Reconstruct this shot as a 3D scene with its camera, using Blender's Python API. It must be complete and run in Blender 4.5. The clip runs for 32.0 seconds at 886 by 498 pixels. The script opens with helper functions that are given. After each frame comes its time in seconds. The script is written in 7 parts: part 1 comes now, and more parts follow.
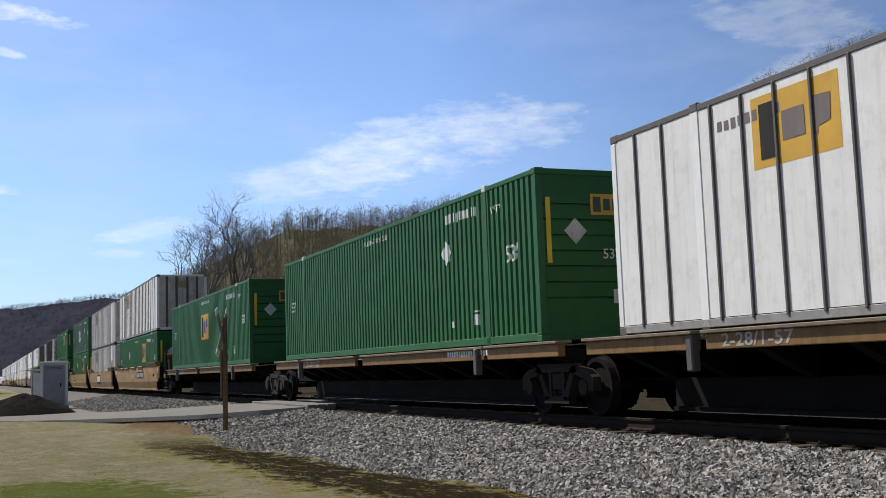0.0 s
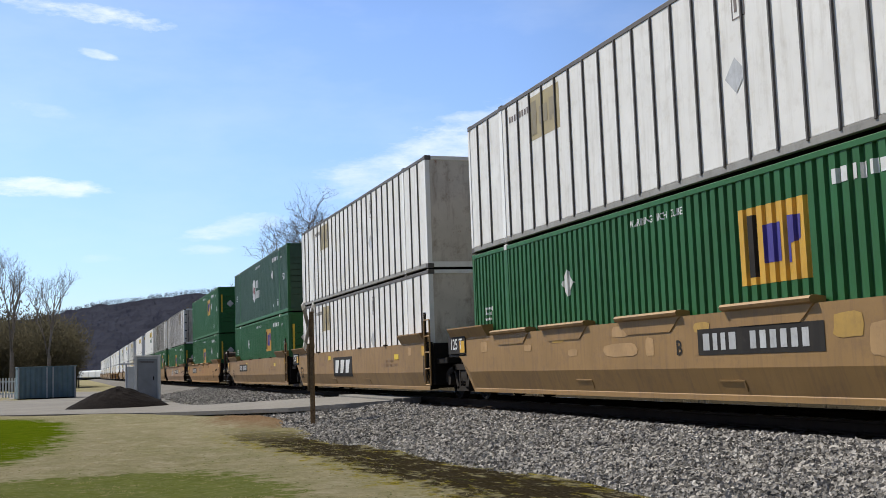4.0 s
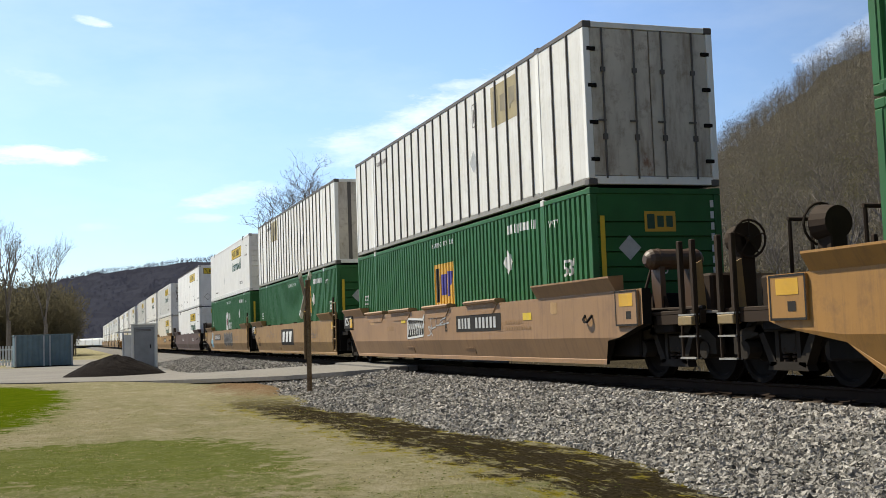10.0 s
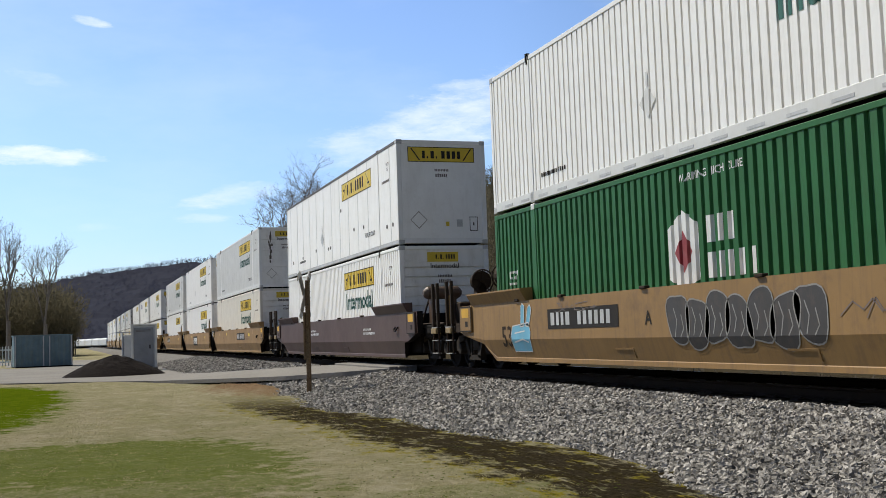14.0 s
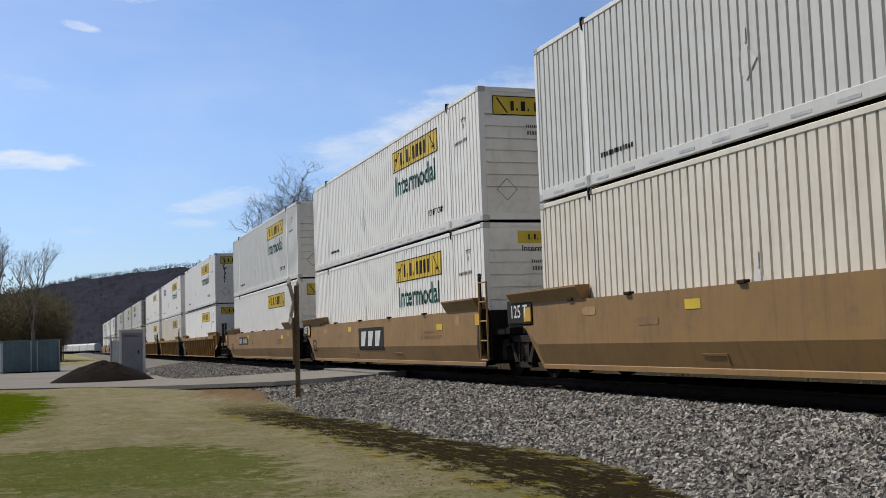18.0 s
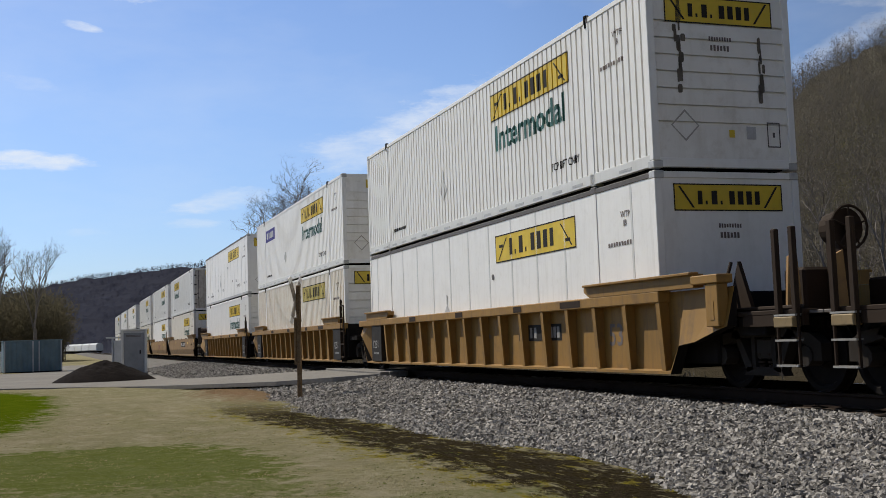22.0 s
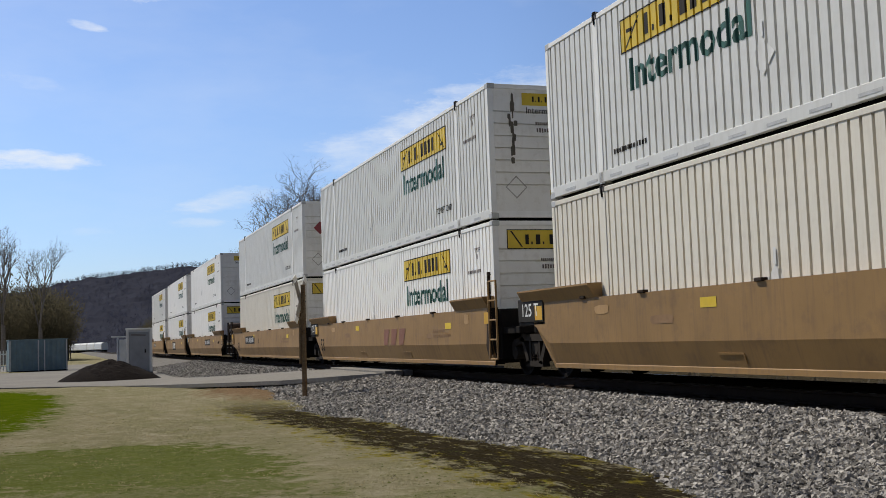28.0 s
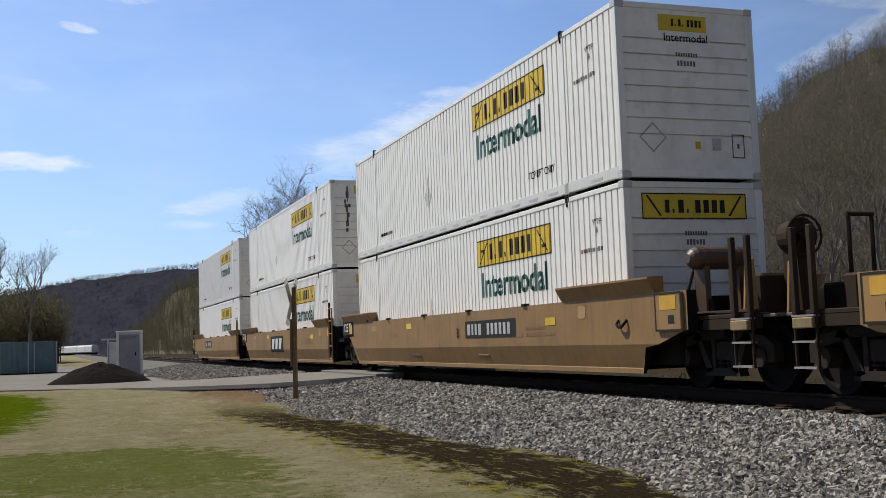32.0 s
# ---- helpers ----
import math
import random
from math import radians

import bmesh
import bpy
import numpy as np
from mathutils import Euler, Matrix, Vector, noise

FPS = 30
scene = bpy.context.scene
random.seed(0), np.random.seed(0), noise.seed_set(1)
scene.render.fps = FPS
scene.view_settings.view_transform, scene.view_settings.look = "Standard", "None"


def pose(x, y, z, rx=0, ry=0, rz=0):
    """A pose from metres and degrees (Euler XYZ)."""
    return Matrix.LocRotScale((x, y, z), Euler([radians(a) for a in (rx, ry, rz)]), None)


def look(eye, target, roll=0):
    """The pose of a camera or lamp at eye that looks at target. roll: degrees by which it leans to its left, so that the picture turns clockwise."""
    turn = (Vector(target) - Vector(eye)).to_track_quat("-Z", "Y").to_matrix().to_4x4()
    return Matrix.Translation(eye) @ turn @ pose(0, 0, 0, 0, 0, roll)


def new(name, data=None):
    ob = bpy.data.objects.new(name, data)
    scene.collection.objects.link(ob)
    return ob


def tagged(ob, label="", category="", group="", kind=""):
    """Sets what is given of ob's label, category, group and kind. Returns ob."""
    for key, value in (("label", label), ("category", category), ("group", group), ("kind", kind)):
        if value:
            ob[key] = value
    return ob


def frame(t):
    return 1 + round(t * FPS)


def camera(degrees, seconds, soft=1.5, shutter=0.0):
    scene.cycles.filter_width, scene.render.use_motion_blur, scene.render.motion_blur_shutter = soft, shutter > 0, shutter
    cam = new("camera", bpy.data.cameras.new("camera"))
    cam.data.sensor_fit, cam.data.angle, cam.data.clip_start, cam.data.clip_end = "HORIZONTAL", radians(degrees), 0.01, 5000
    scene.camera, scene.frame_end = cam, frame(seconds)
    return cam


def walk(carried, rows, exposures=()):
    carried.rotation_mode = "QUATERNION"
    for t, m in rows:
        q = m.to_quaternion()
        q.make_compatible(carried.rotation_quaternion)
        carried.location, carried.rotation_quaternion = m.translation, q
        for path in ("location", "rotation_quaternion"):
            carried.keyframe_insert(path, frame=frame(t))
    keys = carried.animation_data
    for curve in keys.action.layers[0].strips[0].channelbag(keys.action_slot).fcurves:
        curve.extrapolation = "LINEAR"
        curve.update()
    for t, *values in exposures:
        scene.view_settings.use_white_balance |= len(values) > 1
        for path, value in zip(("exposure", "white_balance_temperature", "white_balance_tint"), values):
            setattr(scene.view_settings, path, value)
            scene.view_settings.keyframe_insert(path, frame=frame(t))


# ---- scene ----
# Camera: a tripod beside the line, 0.84 m above the rail head; the line runs along +y at x = 9.73.
cam = camera(44.27, 32.0, soft=0.6)
TURNS = [(0, -22.93, 6.22), (0.5, -21.56, 6.29), (1, -21.12, 6.31), (1.5, -20.87, 6.30), (2, -20.47, 6.28), (2.5, -19.71, 6.26),
         (3, -19.13, 6.25), (3.5, -18.77, 6.21), (4, -18.50, 6.05), (4.5, -18.22, 4.50), (6.5, -18.68, 4.36), (7.5, -18.71, 4.35),
         (9, -18.69, 4.36), (11, -18.71, 4.40), (14.5, -18.72, 4.40), (16.5, -19.36, 4.69), (17.5, -19.36, 4.70), (18, -19.28, 4.66),
         (18.5, -19.19, 4.66), (19.5, -19.07, 4.66), (20.1, -19.02, 4.66), (20.5, -19.06, 4.66), (21, -19.32, 4.67), (22, -19.19, 4.66),
         (23, -19.10, 4.66), (24, -19.02, 4.66), (25, -18.94, 4.66), (25.5, -18.91, 4.64), (27.5, -18.94, 4.62), (30, -18.95, 4.62),
         (30.5, -19.11, 4.66), (31, -19.41, 4.74), (32, -19.41, 4.74)]
EYE_Z = 0.84
walk(cam, [(t, pose(0, 0, EYE_Z, 90 + pitch, 2.01, yaw)) for t, yaw, pitch in TURNS],
     exposures=[(0, 0.09, 6500, 10), (0.7, 0.38, 6800, 8), (1.5, 0.44, 6800, 8), (3, 0.41, 6680, 8), (4, 0.24, 6550, 9), (6.5, 0.58, 7400, 4), (8, 0.57, 7350, 4), (9.2, 0.56, 7300, 5), (11, 0.40, 6850, 6), (14, 0.22, 6700, 7), (16.5, 0.0, 6700, 9), (18.5, -0.12, 6700, 9), (30.5, -0.09, 6700, 9), (32, -0.02, 6700, 9)])

# ---- daylight: spring sun from beyond and across the line, high ----
SUN_EL, SUN_AZ = radians(52), radians(-36)          # azimuth clockwise from +y
SUN_DIR = Vector((math.cos(SUN_EL) * math.sin(SUN_AZ), math.cos(SUN_EL) * math.cos(SUN_AZ), math.sin(SUN_EL)))
sun = new("sun", bpy.data.lights.new("sun", "SUN"))
sun.data.energy, sun.data.angle, sun.data.color = 5.0, radians(0.55), (1.0, 0.955, 0.88)
sun.matrix_world = look(SUN_DIR * 300, (0, 0, 0))


class Tree:
    """Short hand for a node tree."""

    def __init__(self, tree):
        self.tree = tree
        tree.nodes.clear()

    def node(self, kind, **values):
        n = self.tree.nodes.new(kind)
        for key, value in values.items():
            if key == "op":
                n.operation = value
            elif key == "blend":
                n.blend_type = value
            elif key == "data":
                n.data_type = value
        return n

    def link(self, a, b):
        self.tree.links.new(a, b)

    def math(self, op, a, b=0.0, c=0.0, clamp=False):
        n = self.node("ShaderNodeMath", op=op)
        n.use_clamp = clamp
        for i, v in enumerate((a, b, c)):
            if isinstance(v, (int, float)):
                n.inputs[i].default_value = v
            else:
                self.link(v, n.inputs[i])
        return n.outputs[0]

    def mix(self, fac, a, b, blend="MIX"):
        n = self.node("ShaderNodeMix", data="RGBA", blend=blend)
        for i, v in ((0, fac), (6, a), (7, b)):
            if isinstance(v, (int, float)):
                n.inputs[i].default_value = v
            elif isinstance(v, tuple):
                n.inputs[i].default_value = (*v, 1)
            else:
                self.link(v, n.inputs[i])
        return n.outputs[2]

    def noise(self, coord, scale, detail=4.0, rough=0.55, stretch=None):
        if stretch:
            m = self.node("ShaderNodeMapping")
            m.inputs["Scale"].default_value = stretch
            self.link(coord, m.inputs["Vector"])
            coord = m.outputs[0]
        n = self.node("ShaderNodeTexNoise")
        n.inputs["Scale"].default_value, n.inputs["Detail"].default_value, n.inputs["Roughness"].default_value = scale, detail, rough
        self.link(coord, n.inputs["Vector"])
        return n.outputs["Fac"]

    def ramp(self, v, lo, hi):
        n = self.node("ShaderNodeMapRange")
        n.inputs[1].default_value, n.inputs[2].default_value = lo, hi
        self.link(v, n.inputs[0])
        return n.outputs[0]


def make_world():
    world = bpy.data.worlds.new("world")
    world.use_nodes = True
    scene.world = world
    t = Tree(world.node_tree)
    out, bg = t.node("ShaderNodeOutputWorld"), t.node("ShaderNodeBackground")
    sky = t.node("ShaderNodeTexSky")
    sky.sky_type, sky.sun_disc, sky.sun_elevation, sky.sun_rotation = "NISHITA", False, SUN_EL, SUN_AZ % (2 * math.pi)
    sky.air_density, sky.dust_density, sky.ozone_density = 1.0, 0.6, 1.6
    co = t.node("ShaderNodeTexCoord")
    sep = t.node("ShaderNodeSeparateXYZ")
    t.link(co.outputs["Generated"], sep.inputs[0])
    az = t.math("MULTIPLY", t.math("ARCTAN2", sep.outputs[0], sep.outputs[1]), 180 / math.pi)
    el = t.math("MULTIPLY", t.math("ARCSINE", sep.outputs[2]), 180 / math.pi)
    # thin spring clouds: azimuth, elevation, half width, half height, tilt, density
    clouds = [(21.0, 11.2, 6.0, 1.9, 0.12, 0.72), (25.6, 12.2, 5.4, 1.6, 0.06, 0.62), (16.0, 10.3, 4.6, 1.2, 0.14, 0.55), (29.5, 13.2, 1.6, 0.4, 0.1, 0.4), (20.0, 12.9, 2.0, 0.35, 0.02, 0.5),
              (8.2, 7.5, 2.7, 0.62, 0.16, 0.60), (6.2, 6.3, 1.6, 0.28, 0.0, 0.42), (-2.3, 9.4, 3.9, 0.52, -0.02, 0.9), (1.1, 16.0, 1.15, 0.26, -0.2, 0.7), (0.2, 18.1, 4.4, 0.62, -0.08, 0.85),
              (-1.6, 13.2, 2.0, 0.4, -0.2, 0.22), (1.3, 5.9, 1.6, 0.25, 0.0, 0.2), (41.6, 14.2, 4.6, 0.9, 0.42, 0.5), (42.0, 16.4, 5.0, 1.5, -0.2, 0.42), (60, 18, 9, 2, 0.1, 0.8), (-45, 22, 12, 2, 0.1, 0.7), (-90, 30, 16, 3, 0, 0.6), (120, 24, 14, 3, 0, 0.7), (170, 32, 16, 3, 0, 0.6)]
    wob = t.math("ADD", t.math("SUBTRACT", t.noise(co.outputs["Generated"], 9, 6, 0.6, (1, 1, 2.4)), 0.5), t.math("MULTIPLY", t.math("SUBTRACT", t.noise(co.outputs["Generated"], 26, 7, 0.66, (1, 1, 3.6)), 0.5), 0.9))
    cover = None
    for a, e, wa, we, tilt, dens in clouds:
        da = t.math("SUBTRACT", az, a)
        de = t.math("SUBTRACT", t.math("SUBTRACT", el, e), t.math("MULTIPLY", da, tilt))
        r = t.math("ADD", t.math("POWER", t.math("MULTIPLY", da, 1 / wa), 2), t.math("POWER", t.math("ABSOLUTE", t.math("MULTIPLY", de, 1 / we)), 2))
        m = t.math("MULTIPLY", t.math("SUBTRACT", 1, t.math("ADD", r, t.math("MULTIPLY", wob, 3.4)), clamp=True), dens)
        cover = m if cover is None else t.math("MAXIMUM", cover, m)
    fine = t.ramp(t.noise(co.outputs["Generated"], 34, 8, 0.62, (1, 1, 3.2)), 0.28, 0.75)
    cover = t.math("MULTIPLY", t.ramp(cover, 0.0, 1.0), t.math("ADD", 0.35, t.math("MULTIPLY", fine, 0.65)))
    veil = t.math("MULTIPLY", t.ramp(t.noise(co.outputs["Generated"], 5, 5, 0.6, (1, 1, 3)), 0.45, 0.85), 0.16)
    cover = t.math("MAXIMUM", cover, veil)
    tint = t.mix(1.0, sky.outputs[0], SKY_TINT, "MULTIPLY")
    colour = t.mix(cover, tint, CLOUD)
    # the sky deepens overhead
    deep = t.math("SUBTRACT", 1.0, t.math("MULTIPLY", t.ramp(el, 18, 44), 0.76))
    dc = t.node("ShaderNodeCombineColor")
    for i in range(3):
        t.link(deep, dc.inputs[i])
    colour = t.mix(1.0, colour, dc.outputs[0], "MULTIPLY")
    # and grows darker a quarter turn from the sun
    away = t.math("SUBTRACT", 1.0, t.math("MULTIPLY", t.ramp(az, 22, 44), 0.34))
    ac = t.node("ShaderNodeCombineColor")
    for i in range(3):
        t.link(away, ac.inputs[i])
    colour = t.mix(1.0, colour, ac.outputs[0], "MULTIPLY")
    # a bluer, dimmer haze near the horizon
    colour = t.mix(t.ramp(el, 12, 2), colour, t.mix(1.0, colour, (0.80, 0.86, 0.94), "MULTIPLY"))
    t.link(colour, bg.inputs[0])
    bg.inputs[1].default_value = SKY_POWER
    t.link(bg.outputs[0], out.inputs[0])


SKY_TINT, CLOUD, SKY_POWER = (0.86, 0.97, 1.22), (7.6, 8.0, 8.6), 0.122
make_world()


# ---- materials ----
def paint(name, base, rough=0.55, metal=0.0, stain=(0.25, 0.2, 0.15), amount=0.35, streak=0.25, scale=1.6, bump=0.15, vary=0.1, rust=0.0, fade=0.72, gloss=0.5):
    """Weathered paint or metal: broad fading, rain streaks down the face, fine grain; rust breaks through where asked."""
    m = bpy.data.materials.new(name)
    m.use_nodes = True
    t = Tree(m.node_tree)
    out, bsdf = t.node("ShaderNodeOutputMaterial"), t.node("ShaderNodeBsdfPrincipled")
    co, info = t.node("ShaderNodeTexCoord"), t.node("ShaderNodeObjectInfo")
    shift = t.node("ShaderNodeVectorMath", op="ADD")
    t.link(co.outputs["Object"], shift.inputs[0])
    off = t.math("MULTIPLY", info.outputs["Random"], 37.0)
    t.link(off, shift.inputs[1])
    at = shift.outputs[0]
    broad = t.noise(at, scale, 5, 0.6)
    lines = t.noise(at, 3.0, 5, 0.65, (1.0, 3.0, 0.22))
    grain = t.noise(at, 60, 3, 0.6)
    shade = tuple(c * fade for c in base)
    col = t.mix(t.ramp(broad, 0.3, 0.75), base, shade)
    col = t.mix(t.math("MULTIPLY", t.ramp(lines, 0.5, 0.78), streak), col, stain)
    col = t.mix(t.math("MULTIPLY", t.ramp(t.noise(at, scale * 3.3, 6, 0.7), 0.52, 0.8), amount), col, stain)
    if rust:
        col = t.mix(t.math("MULTIPLY", t.ramp(t.noise(at, 2.2, 7, 0.72, (1, 1.6, 0.6)), 0.62, 0.70), rust), col, (0.22, 0.085, 0.035))
    bright = t.math("ADD", 1 - vary / 2, t.math("MULTIPLY", info.outputs["Random"], vary))
    bc = t.node("ShaderNodeCombineColor")
    for i in range(3):
        t.link(bright, bc.inputs[i])
    col = t.mix(1.0, col, bc.outputs[0], "MULTIPLY")
    t.link(col, bsdf.inputs["Base Color"])
    bsdf.inputs["Metallic"].default_value = metal
    bsdf.inputs["Specular IOR Level"].default_value = gloss
    t.link(t.math("ADD", rough - 0.1, t.math("MULTIPLY", broad, 0.2)), bsdf.inputs["Roughness"])
    b = t.node("ShaderNodeBump")
    b.inputs["Strength"].default_value, b.inputs["Distance"].default_value = bump, 0.01
    t.link(t.math("ADD", t.math("MULTIPLY", broad, 0.7), t.math("MULTIPLY", grain, 0.3)), b.inputs["Height"])
    t.link(b.outputs[0], bsdf.inputs["Normal"])
    t.link(bsdf.outputs[0], out.inputs[0])
    return m


def earth(name, stops, scale, fine, rough=0.95, bump=0.5, patch=0.25, coord="Object", rand=0.0, thin=False):
    """Ground and bark: three colours mixed at two scales, rough, bumped."""
    m = bpy.data.materials.new(name)
    m.use_nodes = True
    t = Tree(m.node_tree)
    out, bsdf = t.node("ShaderNodeOutputMaterial"), t.node("ShaderNodeBsdfPrincipled")
    co = t.node("ShaderNodeTexCoord")
    at = co.outputs[coord]
    a, b = t.noise(at, scale, 6, 0.62), t.noise(at, fine, 5, 0.7)
    col = t.mix(t.ramp(a, 0.35, 0.65), stops[0], stops[1])
    col = t.mix(t.math("MULTIPLY", t.ramp(b, 0.42, 0.68), 0.75), col, stops[2])
    if rand:
        geo = t.node("ShaderNodeNewGeometry")
        r = t.math("ADD", 1 - rand, t.math("MULTIPLY", geo.outputs["Random Per Island"], 2 * rand))
        bc = t.node("ShaderNodeCombineColor")
        for i in range(3):
            t.link(r, bc.inputs[i])
        col = t.mix(1.0, col, bc.outputs[0], "MULTIPLY")
    t.link(col, bsdf.inputs["Base Color"])
    bsdf.inputs["Roughness"].default_value = rough
    bsdf.inputs["Specular IOR Level"].default_value = 0.05
    bp = t.node("ShaderNodeBump")
    bp.inputs["Strength"].default_value, bp.inputs["Distance"].default_value = bump, 0.03
    t.link(t.math("ADD", t.math("MULTIPLY", a, 0.5), b), bp.inputs["Height"])
    t.link(bp.outputs[0], bsdf.inputs["Normal"])
    t.link(bsdf.outputs[0], out.inputs[0])
    if thin:
        # a haze of fine twigs lets light through
        glow, both = t.node("ShaderNodeBsdfTranslucent"), t.node("ShaderNodeMixShader")
        t.link(col, glow.inputs[0])
        both.inputs[0].default_value = 0.5
        t.link(bsdf.outputs[0], both.inputs[1]), t.link(glow.outputs[0], both.inputs[2])
        t.link(both.outputs[0], out.inputs[0])
    return m


GREEN = paint("green_paint", (0.017, 0.118, 0.028), 0.55, stain=(0.045, 0.09, 0.04), amount=0.25, streak=0.2, gloss=0.35)
GREEN_PALE = paint("faded_green_paint", (0.028, 0.085, 0.050), 0.6, stain=(0.05, 0.08, 0.05), amount=0.3, streak=0.25)
GREEN_RAIL = paint("green_rail_paint", (0.024, 0.130, 0.040), 0.55, stain=(0.08, 0.10, 0.05), amount=0.3, gloss=0.35)
WHITE = paint("white_paint", (0.84, 0.83, 0.80), 0.5, stain=(0.45, 0.41, 0.35), amount=0.2, streak=0.25, fade=0.93)
# shade inside the pressed grooves, put into a darker colour
GROOVE_SHADE = paint("groove_shade_grey", (0.085, 0.079, 0.07), 0.75, stain=(0.05, 0.042, 0.033), amount=0.5)
WHITE_FRONT = paint("grimy_front_paint", (0.86, 0.84, 0.79), 0.55, stain=(0.42, 0.36, 0.26), amount=0.42, streak=0.3, scale=1.2, fade=0.88)
WHITE_GREY = paint("grey_white_paint", (0.66, 0.66, 0.635), 0.5, stain=(0.36, 0.34, 0.30), amount=0.2, streak=0.25, fade=0.88)
WHITE_CREAM = paint("cream_white_paint", (0.72, 0.68, 0.59), 0.55, stain=(0.42, 0.35, 0.26), amount=0.22, streak=0.28, fade=0.88)
WHITE_RUST = paint("rusting_white_paint", (0.70, 0.66, 0.57), 0.55, stain=(0.42, 0.25, 0.12), amount=0.4, streak=0.75, rust=0.7, fade=0.86)
WHITE_DIRTY = paint("grimy_white_paint", (0.64, 0.585, 0.50), 0.6, stain=(0.20, 0.13, 0.08), amount=0.85, streak=0.9, scale=1.1, rust=0.8, fade=0.74)
WHITE_SCUFF = paint("scuffed_white_paint", (0.80, 0.785, 0.75), 0.55, stain=(0.34, 0.29, 0.22), amount=0.34, streak=0.35, scale=1.3, fade=0.86)
ALU_RAIL = paint("dull_aluminium", (0.55, 0.55, 0.54), 0.5, 0.15, stain=(0.16, 0.14, 0.12), amount=0.5, streak=0.3, scale=2.6)
RIB_GREY = paint("grimy_aluminium_post", (0.12, 0.105, 0.095), 0.6, 0.1, stain=(0.05, 0.04, 0.03), amount=0.4)
TAN = paint("tan_paint", (0.30, 0.172, 0.056), 0.62, stain=(0.13, 0.075, 0.04), amount=0.72, streak=0.6, scale=0.8, bump=0.3)
YELLOW_CAR = paint("yellow_car_paint", (0.36, 0.18, 0.042), 0.6, stain=(0.13, 0.07, 0.03), amount=0.7, streak=0.6, scale=0.9, bump=0.3)
STAKE_YELLOW = paint("grimy_yellow_paint", (0.297, 0.159, 0.030), 0.65, stain=(0.085, 0.055, 0.03), amount=0.6, streak=0.45, scale=0.9)
TAN_RED = paint("reddish_tan_paint", (0.325, 0.188, 0.092), 0.62, stain=(0.13, 0.075, 0.05), amount=0.55, streak=0.5, scale=0.55)
TAN_PALE = paint("pale_tan_touch_up", (0.44, 0.27, 0.115), 0.65, stain=(0.24, 0.14, 0.07), amount=0.7, streak=0.5, scale=2.4)
TAN_GOLD = paint("golden_touch_up", (0.47, 0.285, 0.06), 0.65, stain=(0.24, 0.14, 0.05), amount=0.7, streak=0.5, scale=2.4)
TAN_WORN = paint("worn_tan_paint", (0.27, 0.155, 0.07), 0.7, stain=(0.15, 0.085, 0.045), amount=0.7, streak=0.5, scale=2.4)
RUSTY_LIP = paint("worn_rusty_plate", (0.20, 0.15, 0.10), 0.7, stain=(0.07, 0.045, 0.03), amount=0.8, streak=0.5, scale=2.2)
STEP_TAN = paint("dusty_step_paint", (0.26, 0.185, 0.085), 0.7, stain=(0.10, 0.07, 0.04), amount=0.7, streak=0.4, scale=3.0)
TANK_BROWN = paint("tank_brown", (0.085, 0.05, 0.032), 0.5, stain=(0.04, 0.026, 0.018), amount=0.5)
PLATFORM = paint("rusty_yellow_platform", (0.24, 0.125, 0.028), 0.65, stain=(0.045, 0.028, 0.018), amount=0.95, streak=0.6, scale=1.3, rust=0.5)
MAROON = paint("maroon_paint", (0.075, 0.038, 0.03), 0.6, stain=(0.10, 0.075, 0.055), amount=0.45, streak=0.35, scale=0.7)
DARK_STEEL = paint("dark_steel", (0.012, 0.010, 0.009), 0.85, 0.0, stain=(0.026, 0.018, 0.013), amount=0.5, gloss=0.12)
GREASE = paint("greasy_black", (0.012, 0.011, 0.010), 0.8, stain=(0.04, 0.03, 0.024), amount=0.4, gloss=0.15)
TRUCK_STEEL = paint("dusty_cast_steel", (0.036, 0.030, 0.025), 0.85, 0.0, stain=(0.024, 0.018, 0.014), amount=0.5, gloss=0.12)
# darker copy of the ballast stone: oil plus the train's shade in its colour
OILY_SHADE_STONE = earth("oily_shade_ballast", [(0.043, 0.03956, 0.03612), (0.0301, 0.02752, 0.0258), (0.0688, 0.0645, 0.05848)], 1.1, 26, rand=0.5)
BROWN_STEEL = paint("rust_brown_steel", (0.034, 0.021, 0.013), 0.8, 0.0, stain=(0.02, 0.014, 0.01), amount=0.5, gloss=0.2)
SIGN_YELLOW = paint("sign_yellow", (0.74, 0.52, 0.03), 0.5, stain=(0.42, 0.33, 0.10), amount=0.3)
SIGN_DULL = paint("faded_sign_yellow", (0.52, 0.42, 0.10), 0.6, stain=(0.38, 0.34, 0.20), amount=0.4)
EMP_YELLOW = paint("warm_sign_yellow", (0.66, 0.37, 0.03), 0.5, stain=(0.40, 0.26, 0.08), amount=0.3)
FADED_INK = paint("bleached_ink", (0.27, 0.225, 0.14), 0.6, stain=(0.36, 0.3, 0.18), amount=0.4)
EMP_FADED = paint("bleached_sign_yellow", (0.42, 0.34, 0.18), 0.6, stain=(0.30, 0.27, 0.2), amount=0.5)
STENCIL_PALE = paint("worn_pale_stencil", (0.46, 0.44, 0.40), 0.65, stain=(0.16, 0.12, 0.08), amount=0.6)
STENCIL = paint("worn_stencil", (0.30, 0.29, 0.27), 0.65, stain=(0.08, 0.07, 0.06), amount=0.6)
BLACK_INK = paint("black_ink", (0.024, 0.021, 0.019), 0.75, stain=(0.08, 0.065, 0.045), amount=0.35, gloss=0.2)
INK_GREEN = paint("dark_green_ink", (0.012, 0.085, 0.055), 0.55, stain=(0.05, 0.1, 0.08), amount=0.2)
